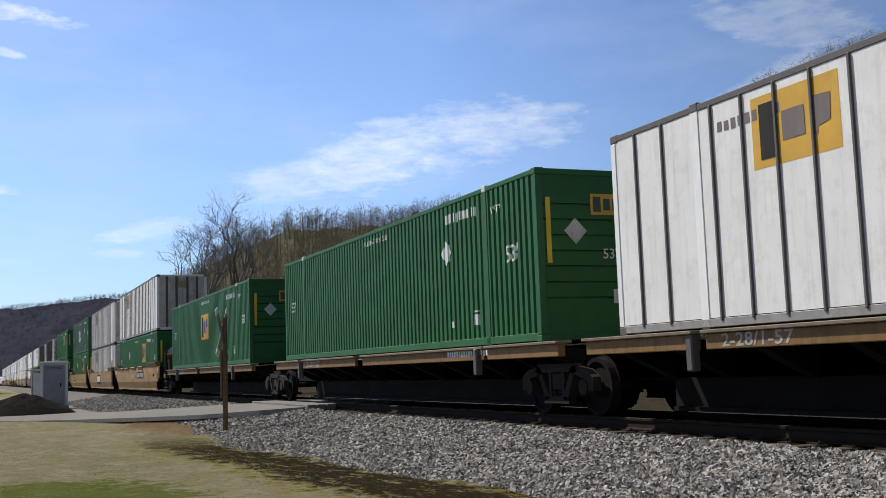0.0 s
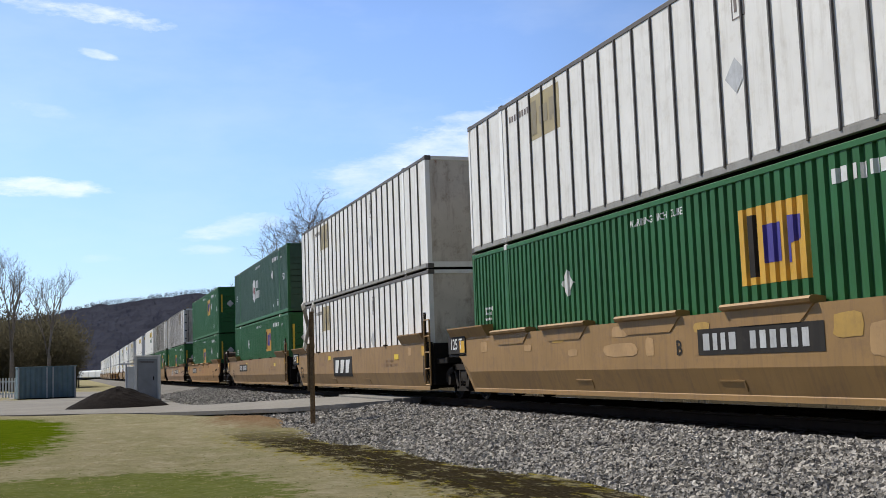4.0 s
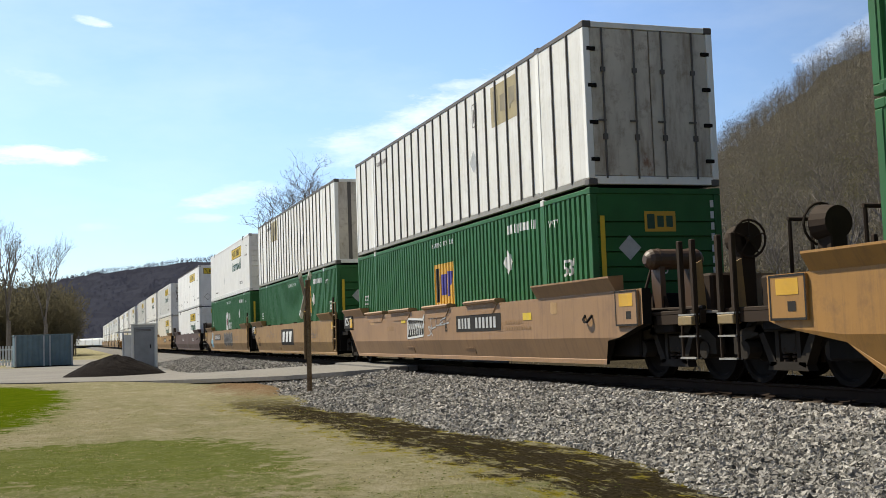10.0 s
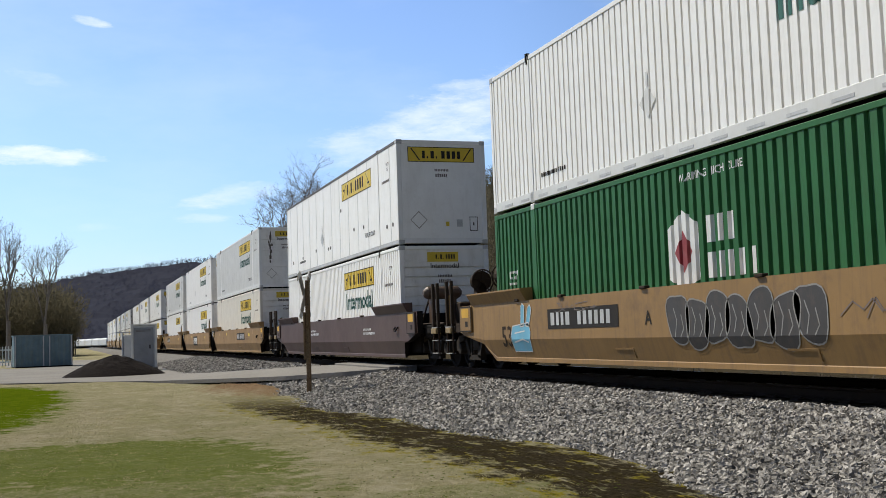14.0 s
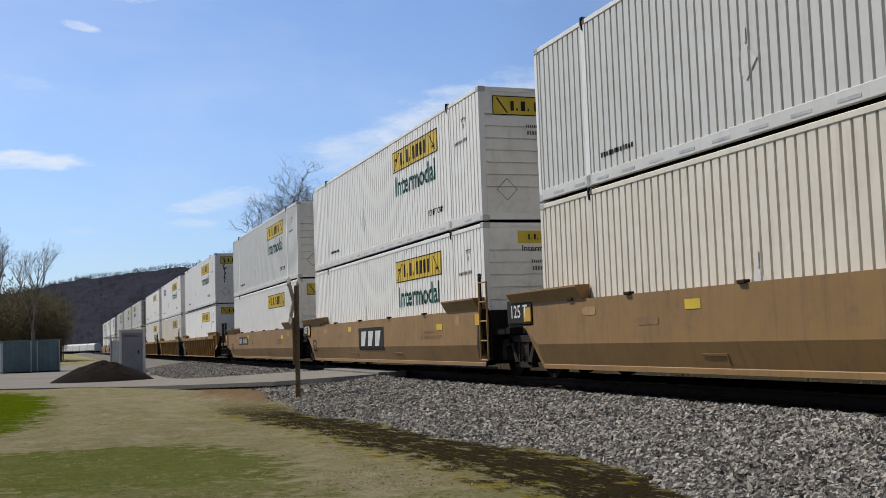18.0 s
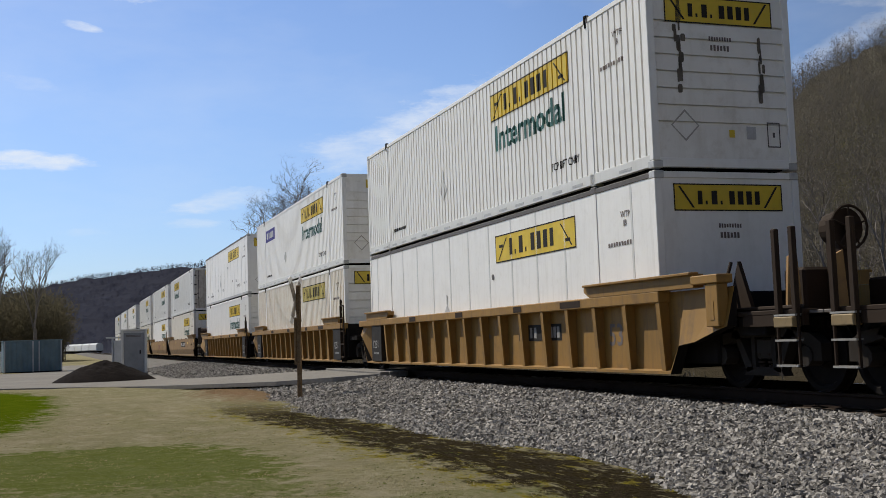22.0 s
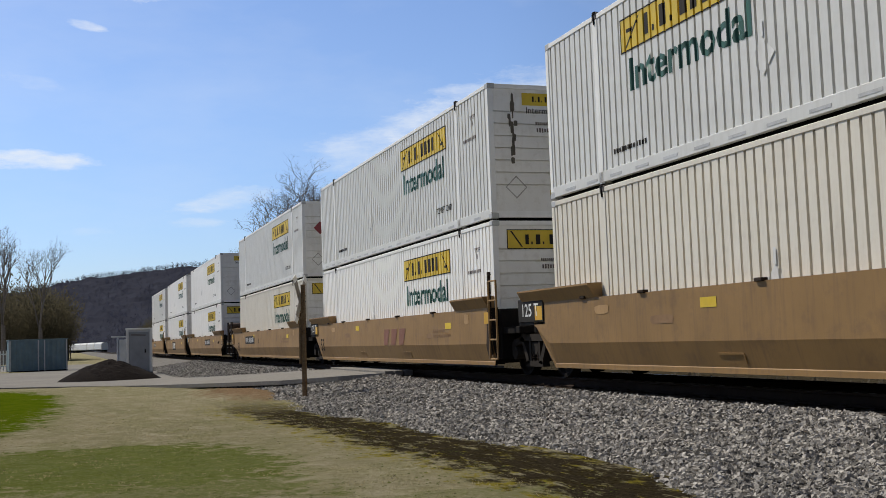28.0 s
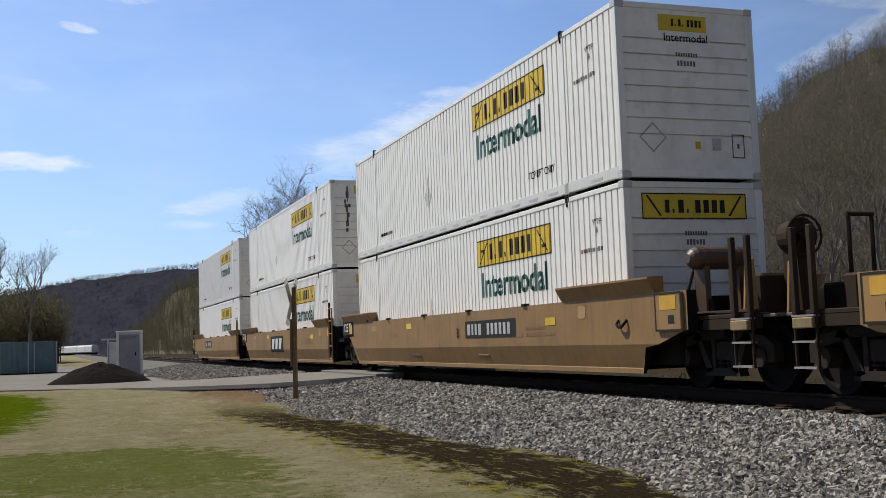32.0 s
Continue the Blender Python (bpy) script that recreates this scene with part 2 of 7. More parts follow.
BLUE_INK = paint("violet_blue_ink", (0.05, 0.035, 0.26), 0.55, stain=(0.12, 0.1, 0.2), amount=0.2)
WHITE_INK = paint("white_ink", (0.72, 0.72, 0.70), 0.55, stain=(0.4, 0.38, 0.34), amount=0.25)
RED_INK = paint("dark_red_ink", (0.26, 0.025, 0.03), 0.55, amount=0.2)
SKY_INK = paint("pale_blue_spray", (0.16, 0.45, 0.62), 0.6, stain=(0.3, 0.35, 0.35), amount=0.3)
GREY_INK = paint("grey_spray", (0.16, 0.13, 0.12), 0.65, stain=(0.3, 0.2, 0.12), amount=0.3)
SILVER_INK = paint("silver_spray", (0.5, 0.5, 0.5), 0.5, 0.2, amount=0.3)
RAIL_STEEL = paint("rail_steel", (0.032, 0.021, 0.015), 0.85, 0.0, stain=(0.045, 0.03, 0.02), amount=0.5, gloss=0.1)
RAIL_HEAD = paint("polished_rail_head", (0.55, 0.54, 0.52), 0.28, 0.9, stain=(0.2, 0.17, 0.14), amount=0.2)
TIE_WOOD = earth("creosoted_timber", [(0.07, 0.053, 0.04), (0.115, 0.09, 0.068), (0.04, 0.031, 0.025)], 3, 24)
POST_WOOD = earth("weathered_timber", [(0.16, 0.105, 0.06), (0.22, 0.16, 0.10), (0.08, 0.055, 0.035)], 4, 30)
STONE = earth("ballast_stone", [(0.2483, 0.2324, 0.2111), (0.18, 0.1688, 0.1541), (0.3539, 0.3326, 0.3023)], 1.1, 26, rand=0.7)
BALLAST = earth("ballast_bed", [(0.1548, 0.1465, 0.1362), (0.1084, 0.1011, 0.09288), (0.1961, 0.1858, 0.1714)], 0.8, 16, bump=1.0)
ROAD_DIRT = earth("pale_packed_gravel", [(0.2021, 0.1892, 0.1703), (0.1548, 0.1462, 0.1324), (0.2408, 0.227, 0.2081)], 0.35, 9, bump=0.4)
MULCH = earth("dark_mulch", [(0.0086, 0.00688, 0.00688), (0.01376, 0.01118, 0.01032), (0.0258, 0.01978, 0.0172)], 1.5, 14, bump=1.0)
BARK = earth("grey_bark", [(0.20, 0.175, 0.155), (0.15, 0.13, 0.115), (0.26, 0.235, 0.215)], 0.8, 8, rand=0.3)
TWIG = earth("bare_twig_mass", [(0.155, 0.138, 0.112), (0.132, 0.119, 0.100), (0.178, 0.157, 0.125)], 0.03, 0.6, rand=0.1, thin=True)
BRUSH = earth("olive_brown_brush", [(0.108, 0.0936, 0.0612), (0.09, 0.08064, 0.05616), (0.1188, 0.1066, 0.06336)], 0.05, 0.7, rand=0.1, thin=True)
TWIG_GREEN = earth("budding_twigs", [(0.1847, 0.175, 0.08262), (0.1555, 0.1458, 0.08262), (0.2041, 0.1944, 0.08554)], 0.06, 0.7, rand=0.2, thin=True)
HILL_SOIL = earth("leaf_litter_slope", [(0.1092, 0.09776, 0.07072), (0.0936, 0.08632, 0.0624), (0.1248, 0.1165, 0.07488)], 0.03, 0.4, bump=0.3)
# the blue of distant haze is put into this base colour
HAZE_WOODS = earth("haze_blue_woods", [(0.05475, 0.05775, 0.0825), (0.0495, 0.05325, 0.078), (0.05925, 0.0615, 0.08475)], 0.006, 0.10, bump=0.25, rand=0.12, thin=True)
BLADE = paint("peeling_white_board", (0.42, 0.39, 0.34), 0.7, stain=(0.16, 0.10, 0.06), amount=0.8, streak=0.6, scale=3.5)
GREY_BOX = paint("silver_grey_paint", (0.46, 0.475, 0.49), 0.5, 0.1, stain=(0.3, 0.29, 0.27), amount=0.25)
SHED_BLUE = paint("slate_blue_paint", (0.12, 0.19, 0.22), 0.6, stain=(0.16, 0.17, 0.16), amount=0.35)


def lawn_material():
    """Dormant tan grass with green patches, bare dark soil and yellow moss along the ballast's foot."""
    m = bpy.data.materials.new("dormant_lawn")
    m.use_nodes = True
    t = Tree(m.node_tree)
    out, bsdf = t.node("ShaderNodeOutputMaterial"), t.node("ShaderNodeBsdfPrincipled")
    co = t.node("ShaderNodeTexCoord")
    at = co.outputs["Object"]
    sep = t.node("ShaderNodeSeparateXYZ")
    t.link(at, sep.inputs[0])
    x, y = sep.outputs[0], sep.outputs[1]
    n1, n2, n3 = t.noise(at, 0.55, 5, 0.6), t.noise(at, 3.2, 6, 0.7), t.noise(at, 26, 4, 0.75)
    w1 = t.math("SUBTRACT", n1, 0.5)
    col = t.mix(t.ramp(n1, 0.35, 0.7), (0.294, 0.259, 0.170), (0.223, 0.205, 0.120))
    col = t.mix(t.math("MULTIPLY", t.ramp(n2, 0.45, 0.75), 0.6), col, (0.321, 0.286, 0.196))
    col = t.mix(t.math("MULTIPLY", t.ramp(n3, 0.48, 0.72), 0.45), col, (0.179, 0.156, 0.085))
    col = t.mix(t.math("MULTIPLY", t.ramp(t.noise(at, 1.3, 5, 0.7), 0.45, 0.65), 0.35), col, (0.179, 0.179, 0.063))
    clump, drift = t.noise(at, 7.5, 6, 0.78, (1, 0.7, 1)), t.noise(at, 1.7, 7, 0.74, (1.2, 0.6, 1))
    col = t.mix(t.math("MULTIPLY", t.ramp(drift, 0.52, 0.66), 0.45), col, (0.170, 0.156, 0.079))
    col = t.mix(t.math("MULTIPLY", t.ramp(drift, 0.47, 0.36), 0.55), col, (0.357, 0.317, 0.227))
    col = t.mix(t.math("MULTIPLY", t.ramp(clump, 0.5, 0.68), 0.5), col, (0.130, 0.122, 0.055))
    col = t.mix(t.math("MULTIPLY", t.ramp(clump, 0.46, 0.32), 0.45), col, (0.375, 0.330, 0.237))
    bare = t.math("ADD", t.math("POWER", t.math("MULTIPLY", t.math("SUBTRACT", x, 4.6), 0.72), 2), t.math("POWER", t.math("MULTIPLY", t.math("SUBTRACT", y, 30.5), 0.22), 2))
    bare = t.math("SUBTRACT", 1.2, t.math("ADD", bare, t.math("MULTIPLY", t.math("SUBTRACT", n2, 0.5), 2.5)), clamp=True)
    col = t.mix(t.math("MULTIPLY", bare, 0.85), col, t.mix(t.ramp(n3, 0.4, 0.65), (0.15, 0.088, 0.05), (0.29, 0.185, 0.115)))
    green = None
    blades = t.noise(at, 17, 5, 0.8, (1.0, 0.55, 1))
    for cx, cy, rx, ry, much, wild in ((-5.2, 30.5, 5.3, 13.0, 1.0, 1.0), (0.3, 14.0, 2.3, 2.8, 0.74, 2.2), (-0.7, 9.6, 3.2, 2.8, 0.62, 2.8), (-6, 14, 3.8, 4, 0.85, 1.5), (2.9, 8.4, 1.6, 1.0, 0.5, 2.6)):
        r = t.math("ADD", t.math("POWER", t.math("ABSOLUTE", t.math("MULTIPLY", t.math("SUBTRACT", x, cx), 1 / rx)), 3), t.math("POWER", t.math("ABSOLUTE", t.math("MULTIPLY", t.math("SUBTRACT", y, cy), 1 / ry)), 3))
        g = t.math("SUBTRACT", 1.1, t.math("ADD", r, t.math("MULTIPLY", t.math("ADD", w1, t.math("MULTIPLY", t.math("SUBTRACT", n2, 0.5), 1.3)), wild)), clamp=True)
        g = t.math("MULTIPLY", t.ramp(g, 0.0, 0.4), much)
        green = g if green is None else t.math("MAXIMUM", green, g)
    tuft = t.ramp(t.math("ADD", blades, t.math("MULTIPLY", t.math("SUBTRACT", green, 0.5), 0.55)), 0.42, 0.62)
    col = t.mix(t.math("MULTIPLY", green, t.math("ADD", 0.35, t.math("MULTIPLY", tuft, 0.65))), col, t.mix(t.ramp(n2, 0.3, 0.7), (0.055, 0.092, 0.003), (0.098, 0.122, 0.008)))
    # distance from the line of the ballast's foot
    edge = t.math("ADD", 4.62, t.math("MULTIPLY", t.ramp(y, 13, 23), -0.72))
    dx = t.math("ADD", t.math("SUBTRACT", x, edge), t.math("MULTIPLY", w1, 0.9))
    band = t.math("ABSOLUTE", dx)
    ends = t.ramp(y, 27, 22)
    frayed = t.math("SUBTRACT", t.noise(at, 2.4, 7, 0.76, (1.3, 0.7, 1)), 0.5)
    fleck = t.ramp(t.noise(at, 3.4, 7, 0.8, (1.3, 0.6, 1)), 0.49, 0.56)
    reach = t.math("ADD", band, t.math("MULTIPLY", frayed, 2.9))
    moss = t.math("MULTIPLY", t.math("MULTIPLY", t.ramp(reach, 1.25, 0.95), ends), fleck)
    col = t.mix(t.math("MULTIPLY", moss, 0.9), col, (0.215, 0.178, 0.014))
    soil = t.math("MULTIPLY", t.math("MULTIPLY", t.ramp(reach, 0.86, 0.52), ends), 0.96)
    soil = t.math("MULTIPLY", soil, t.math("SUBTRACT", 1.0, t.math("MULTIPLY", t.ramp(t.noise(at, 3.6, 7, 0.8, (1.6, 0.5, 1)), 0.55, 0.60), 0.85)))
    col = t.mix(soil, col, t.mix(t.ramp(n3, 0.38, 0.68), (0.012, 0.009, 0.006), (0.050, 0.038, 0.024)))
    # brown litter beyond the track, darkened further for the shade under the cars
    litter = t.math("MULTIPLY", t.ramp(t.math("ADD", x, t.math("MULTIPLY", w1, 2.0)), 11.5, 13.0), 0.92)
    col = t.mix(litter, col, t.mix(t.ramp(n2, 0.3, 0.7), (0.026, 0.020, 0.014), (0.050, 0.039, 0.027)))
    t.link(col, bsdf.inputs["Base Color"])
    bsdf.inputs["Roughness"].default_value = 0.97
    bsdf.inputs["Specular IOR Level"].default_value = 0.0
    bp = t.node("ShaderNodeBump")
    bp.inputs["Strength"].default_value, bp.inputs["Distance"].default_value = 1.0, 0.06
    t.link(t.math("ADD", t.math("ADD", n2, n3), clump), bp.inputs["Height"])
    t.link(bp.outputs[0], bsdf.inputs["Normal"])
    t.link(bsdf.outputs[0], out.inputs[0])
    return m


LAWN = lawn_material()


# ---- mesh helpers ----
def box(bm, x0, x1, y0, y1, z0, z1, bevel=0.0):
    vs = [bm.verts.new(p) for p in ((x0, y0, z0), (x1, y0, z0), (x1, y1, z0), (x0, y1, z0), (x0, y0, z1), (x1, y0, z1), (x1, y1, z1), (x0, y1, z1))]
    fs = [bm.faces.new([vs[i] for i in q]) for q in ((3, 2, 1, 0), (4, 5, 6, 7), (0, 1, 5, 4), (1, 2, 6, 5), (2, 3, 7, 6), (3, 0, 4, 7))]
    if bevel:
        bmesh.ops.bevel(bm, geom=list({e for f in fs for e in f.edges}), offset=bevel, segments=1, affect="EDGES")


def rod(bm, a, b, r, n=8, r2=None):
    """A round bar from a to b."""
    a, b = Vector(a), Vector(b)
    turn = (b - a).to_track_quat("Z", "Y").to_matrix().to_4x4()
    bmesh.ops.create_cone(bm, cap_ends=True, segments=n, radius1=r, radius2=r if r2 is None else r2, depth=(b - a).length,
                          matrix=Matrix.Translation((a + b) / 2) @ turn)


def plate(bm, pts, x0, x1):
    """A flat plate of outline pts (y, z), between x0 and x1."""
    a = [bm.verts.new((x0, y, z)) for y, z in pts]
    b = [bm.verts.new((x1, y, z)) for y, z in pts]
    bm.faces.new(a), bm.faces.new(b[::-1])
    for i in range(len(pts)):
        j = (i + 1) % len(pts)
        bm.faces.new((a[j], a[i], b[i], b[j]))


CACHE = {}


def cached(key, material, build):
    """The mesh for key, built once and then shared."""
    key = (key, material.name)
    if key not in CACHE:
        bm = bmesh.new()
        build(bm)
        bmesh.ops.recalc_face_normals(bm, faces=bm.faces)
        me = bpy.data.meshes.new(str(key[0]).split("|")[0])
        bm.to_mesh(me)
        bm.free()
        me.materials.append(material)
        CACHE[key] = me
    return CACHE[key]


def put(name, mesh, parent, at=None, label=""):
    ob = new(name, mesh)
    ob.parent = parent
    if at is not None:
        ob.matrix_basis = at
    return tagged(ob, label)


def part(name, bm, material, parent=None, label=""):
    """Links a bmesh as one mesh object under a thing or a part."""
    bmesh.ops.recalc_face_normals(bm, faces=bm.faces)
    me = bpy.data.meshes.new(name)
    bm.to_mesh(me)
    bm.free()
    me.materials.append(material)
    ob = new(name, me)
    ob.parent = parent
    return tagged(ob, label)


def from_arrays(name, verts, faces, material, parent=None):
    me = bpy.data.meshes.new(name)
    me.from_pydata(verts, [], faces)
    me.materials.append(material)
    ob = new(name, me)
    ob.parent = parent
    return ob


# ---- the ground and the line ----
TRACK_X, GROUND_Z = 9.728, -0.56


def sheet(name, xs, ys, height, material, label, kind="structure"):
    nx, ny = len(xs), len(ys)
    verts = [(x, y, height(x, y)) for y in ys for x in xs]
    faces = [(j * nx + i, j * nx + i + 1, (j + 1) * nx + i + 1, (j + 1) * nx + i) for j in range(ny - 1) for i in range(nx - 1)]
    ob = from_arrays(name, verts, faces, material)
    for p in ob.data.polygons:
        p.use_smooth = True
    return tagged(ob, label, kind=kind)


def ground_height(x, y):
    z = GROUND_Z + 0.05 * noise.noise((x * 0.25, y * 0.25, 3.1)) + 0.02 * noise.noise((x * 1.4, y * 1.4, 9.0))
    d = ((x - 4.2) / 1.5) ** 2 + ((y - 30.5) / 4.0) ** 2
    if d < 1:
        z += (1 - d) * (0.16 + 0.12 * noise.noise((x * 1.9, y * 1.1, 6.0)) + 0.07 * noise.noise((x * 4.5, y * 3.0, 2.0)))
    return z - 0.35 * min(1, max(0, (x - 5.4) / 1.0))


GX = [-3000, -1200, -500, -200, -90, -45, -25] + [-15 + 0.75 * i for i in range(22)] + [1.2 + 0.22 * i for i in range(22)] + [6.4, 7.5, 9, 11, 13, 16, 22, 32, 60, 150, 500, 1500, 3000]
GY = [-3000, -900, -300, -100, -40, -15] + [-5 + 0.75 * i for i in range(41)] + [25.4 + 0.3 * i for i in range(36)] + [36.5 + 0.9 * i for i in range(25)] + [60, 70, 85, 110, 150, 220, 400, 900, 2000, 4000]
sheet("ground", GX, GY, ground_height, LAWN, "dormant tan lawn with green patches beside the railway")


def foot_x(y):
    """Where the ballast meets the lawn."""
    return 5.02 + 0.25 * noise.noise((y * 0.3, 2.0, 0.0)) - 0.62 * min(1, max(0, (y - 13) / 10))


def bed_height(x, y):
    """The ballast: flat under the ties, a long shallow slope towards the lawn."""
    d = x - TRACK_X
    foot = foot_x(y)
    if d < -1.68:
        k = min(1, max(0, (TRACK_X - 1.68 - x) / (TRACK_X - 1.68 - foot)))
        z = -0.16 - (0.44 + 0.03) * (k ** 0.9) - (0.25 if k >= 1 else 0)
    elif d < -1.45:
        z = -0.16 - 0.10 * (d + 1.68) / 0.23
    elif d < 1.6:
        z = -0.26
    else:
        z = -0.17 - 0.45 * min(1, (d - 1.6) / 2.2)
    return z + 0.025 * noise.noise((x * 2.2, y * 2.2, 5.0)) * (0.4 if abs(d) < 1.5 else 1)


BX = [4.0 + 0.16 * i for i in range(25)] + [7.95, 8.05, 8.16, 8.28, 8.6, 9.2, 9.73, 10.2, 10.9, 11.3, 11.8, 12.6, 13.6, 14.2]
BY = [-600, -100, -30, -8] + [-4 + 0.3 * i for i in range(190)] + [55, 60, 70, 85, 110, 150, 220, 350, 700, 1500]
sheet("ballast_bed", BX, BY, bed_height, BALLAST, "grey crushed-stone ballast under and beside the track")


# added dark strip: stands for the train's shade on the ground beyond the track
SHADE_STRIP = earth("shade_black_ground", [(0.030, 0.026, 0.022), (0.020, 0.017, 0.015), (0.045, 0.039, 0.033)], 0.9, 18, bump=0.8)
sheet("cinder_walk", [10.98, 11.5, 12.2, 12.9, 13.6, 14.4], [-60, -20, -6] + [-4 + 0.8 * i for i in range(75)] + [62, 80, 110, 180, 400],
      lambda x, y: max(bed_height(x, y), ground_height(x, y)) + 0.03, SHADE_STRIP, "strip of black cinders on the far side of the track")


def scatter_stones(name, count, xr, yr, size, seed, material=STONE):
    """Angular stones lying on the bed, joined into one mesh."""
    r = np.random.default_rng(seed)
    base = np.array([(-1, -1, -1), (1, -1, -1), (1, 1, -1), (-1, 1, -1), (-1, -1, 1), (1, -1, 1), (1, 1, 1), (-1, 1, 1)], float)
    tri = np.array([(3, 2, 1, 0), (4, 5, 6, 7), (0, 1, 5, 4), (1, 2, 6, 5), (2, 3, 7, 6), (3, 0, 4, 7)])
    verts, faces, k = [], [], 0
    for _ in range(count):
        x, y = r.uniform(*xr), yr[0] + (yr[1] - yr[0]) * r.random() ** 1.5
        if x < foot_x(y) + 0.12 * noise.noise((y * 1.7, 1.0, 0.0)) and r.random() < 0.9:
            continue
        q = np.linalg.qr(r.normal(size=(3, 3)))[0]
        s = size * (0.6 + 0.8 * r.random())
        v = ((base + r.uniform(-0.42, 0.42, (8, 3))) * (s * 0.68) * np.array([1.2, 0.9, 0.65])) @ q + np.array([x, y, bed_height(x, y) + s * 0.28])
        verts.append(v)
        faces.append(tri + k)
        k += 8
    ob = from_arrays(name, np.concatenate(verts).tolist(), np.concatenate(faces).tolist(), material)
    return tagged(ob, "loose angular grey ballast stones beside the track", "ballast", kind="stuff")


scatter_stones("ballast_stones", 64000, (4.2, 8.1), (6.0, 27.5), 0.031, 11)
scatter_stones("ballast_stones_far", 17000, (4.2, 8.1), (27, 75), 0.045, 12)
scatter_stones("ballast_stones_between", 10000, (8.1, 11.6), (5, 45), 0.036, 13, OILY_SHADE_STONE)


def rail_mesh(length):
    bm = bmesh.new()
    half = [(0.07, -0.172), (0.07, -0.160), (0.012, -0.138), (0.009, -0.045), (0.036, -0.036), (0.036, -0.006), (0.028, 0.0)]
    prof = half + [(-x, z) for x, z in half[::-1]]
    ys = np.linspace(0, length, 2)
    loops = [[bm.verts.new((x, y, z)) for x, z in prof] for y in ys]
    for a, b in zip(loops, loops[1:]):
        for i in range(len(prof)):
            j = (i + 1) % len(prof)
            f = bm.faces.new((a[i], a[j], b[j], b[i]))
            f.material_index = 1 if i == 6 else 0
    bm.faces.new(loops[0]), bm.faces.new(loops[-1][::-1])
    bmesh.ops.recalc_face_normals(bm, faces=bm.faces)
    me = bpy.data.meshes.new("rail")
    bm.to_mesh(me)
    bm.free()
    me.materials.append(RAIL_STEEL), me.materials.append(RAIL_HEAD)
    return me


track = tagged(new("track"), "standard-gauge railway track on creosoted wooden ties", "track", kind="structure")
track.matrix_basis = pose(TRACK_X, 0, 0)
long_rail = rail_mesh(1500)
for sx in (-0.753, 0.753):
    put("rail", long_rail, track, pose(sx, -300, 0), "worn steel rail with a polished head")
tie = cached("tie", TIE_WOOD, lambda bm: box(bm, -1.3, 1.3, -0.115, 0.115, -0.36, -0.185, 0.008))
plate_mesh = cached("tie_plate", RAIL_STEEL, lambda bm: (box(bm, -0.17, 0.17, -0.09, 0.09, -0.186, -0.168), box(bm, -0.10, -0.078, -0.05, -0.028, -0.168, -0.145), box(bm, 0.078, 0.10, 0.03, 0.052, -0.168, -0.145)))
for i in range(140):
    y = 2 + i * 0.5
    t_ob = put("tie", tie, track, pose(random.uniform(-0.05, 0.03), y, random.uniform(-0.01, 0.005), 0, 0, random.uniform(-0.8, 0.8)))
    if i < 60:
        put("tie_plate", plate_mesh, t_ob, pose(-0.753, 0, 0))
bm = bmesh.new()
for i in range(500):
    box(bm, -1.3, 1.3, 72 + i * 0.5 - 0.115, 72 + i * 0.5 + 0.115, -0.36, -0.185)
tagged(part("far_ties", bm, TIE_WOOD, track), kind="stuff")


# ---- containers: 53 ft, origin under the middle, front towards -y ----
LC, WC, HC = 16.154, 2.591, 2.896
HL, HW, POST_Y = LC / 2, WC / 2, 6.06


def corrugation(y0, y1, period, groove, depth):
    """Breaks (y, depth) of a pressed side between y0 and y1."""
    n = max(1, round((y1 - y0) / period))
    p = (y1 - y0) / n
    slope = groove * (0.22 if depth < 0.1 else 0.1)
    out = [(y0, 0.0)]
    for i in range(n):
        c = y0 + (i + 0.5) * p
        out += [(c - groove / 2, 0.0), (c - groove / 2 + slope, depth), (c + groove / 2 - slope, depth), (c + groove / 2, 0.0)]
    return out + [(y1, 0.0)]


def side_breaks(style):
    period, groove, depth = {"green": (0.2125, 0.096, 0.040), "fine": (0.203, 0.052, 0.11), "ribbed": (99, 0.01, 0.0), "smooth": (99, 0.01, 0.0)}[style]
    out = []
    for a, b in ((-HL + 0.12, -POST_Y - 0.09), (-POST_Y + 0.09, POST_Y - 0.09), (POST_Y + 0.09, HL - 0.12)):
        out += corrugation(a, b, period, groove, depth) if depth else [(a, 0.0), (b, 0.0)]
    return out


def depth_at(style, y):
    br = side_breaks(style)
    for (a, da), (b, db) in zip(br, br[1:]):
        if a <= y <= b:
            return da + (db - da) * (y - a) / max(b - a, 1e-6)
    return 0.0


SKIN = HW - 0.012


def side_panel(bm, style):
    br = side_breaks(style)
    z0, z1 = 0.14, HC - 0.08
    cols = [[bm.verts.new((-(SKIN - d), y, z)) for z in (z0, z1)] for y, d in br]
    back = [[bm.verts.new((-(SKIN - 0.19), y, z)) for z in (z0, z1)] for y in (br[0][0], br[-1][0])]
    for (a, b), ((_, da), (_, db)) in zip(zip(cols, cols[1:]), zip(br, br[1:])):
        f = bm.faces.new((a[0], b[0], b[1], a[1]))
        # groove floors take the darker material that stands for shade
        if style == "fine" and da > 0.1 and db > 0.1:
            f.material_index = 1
    bm.faces.new((back[0][0], back[0][1], back[1][1], back[1][0]))


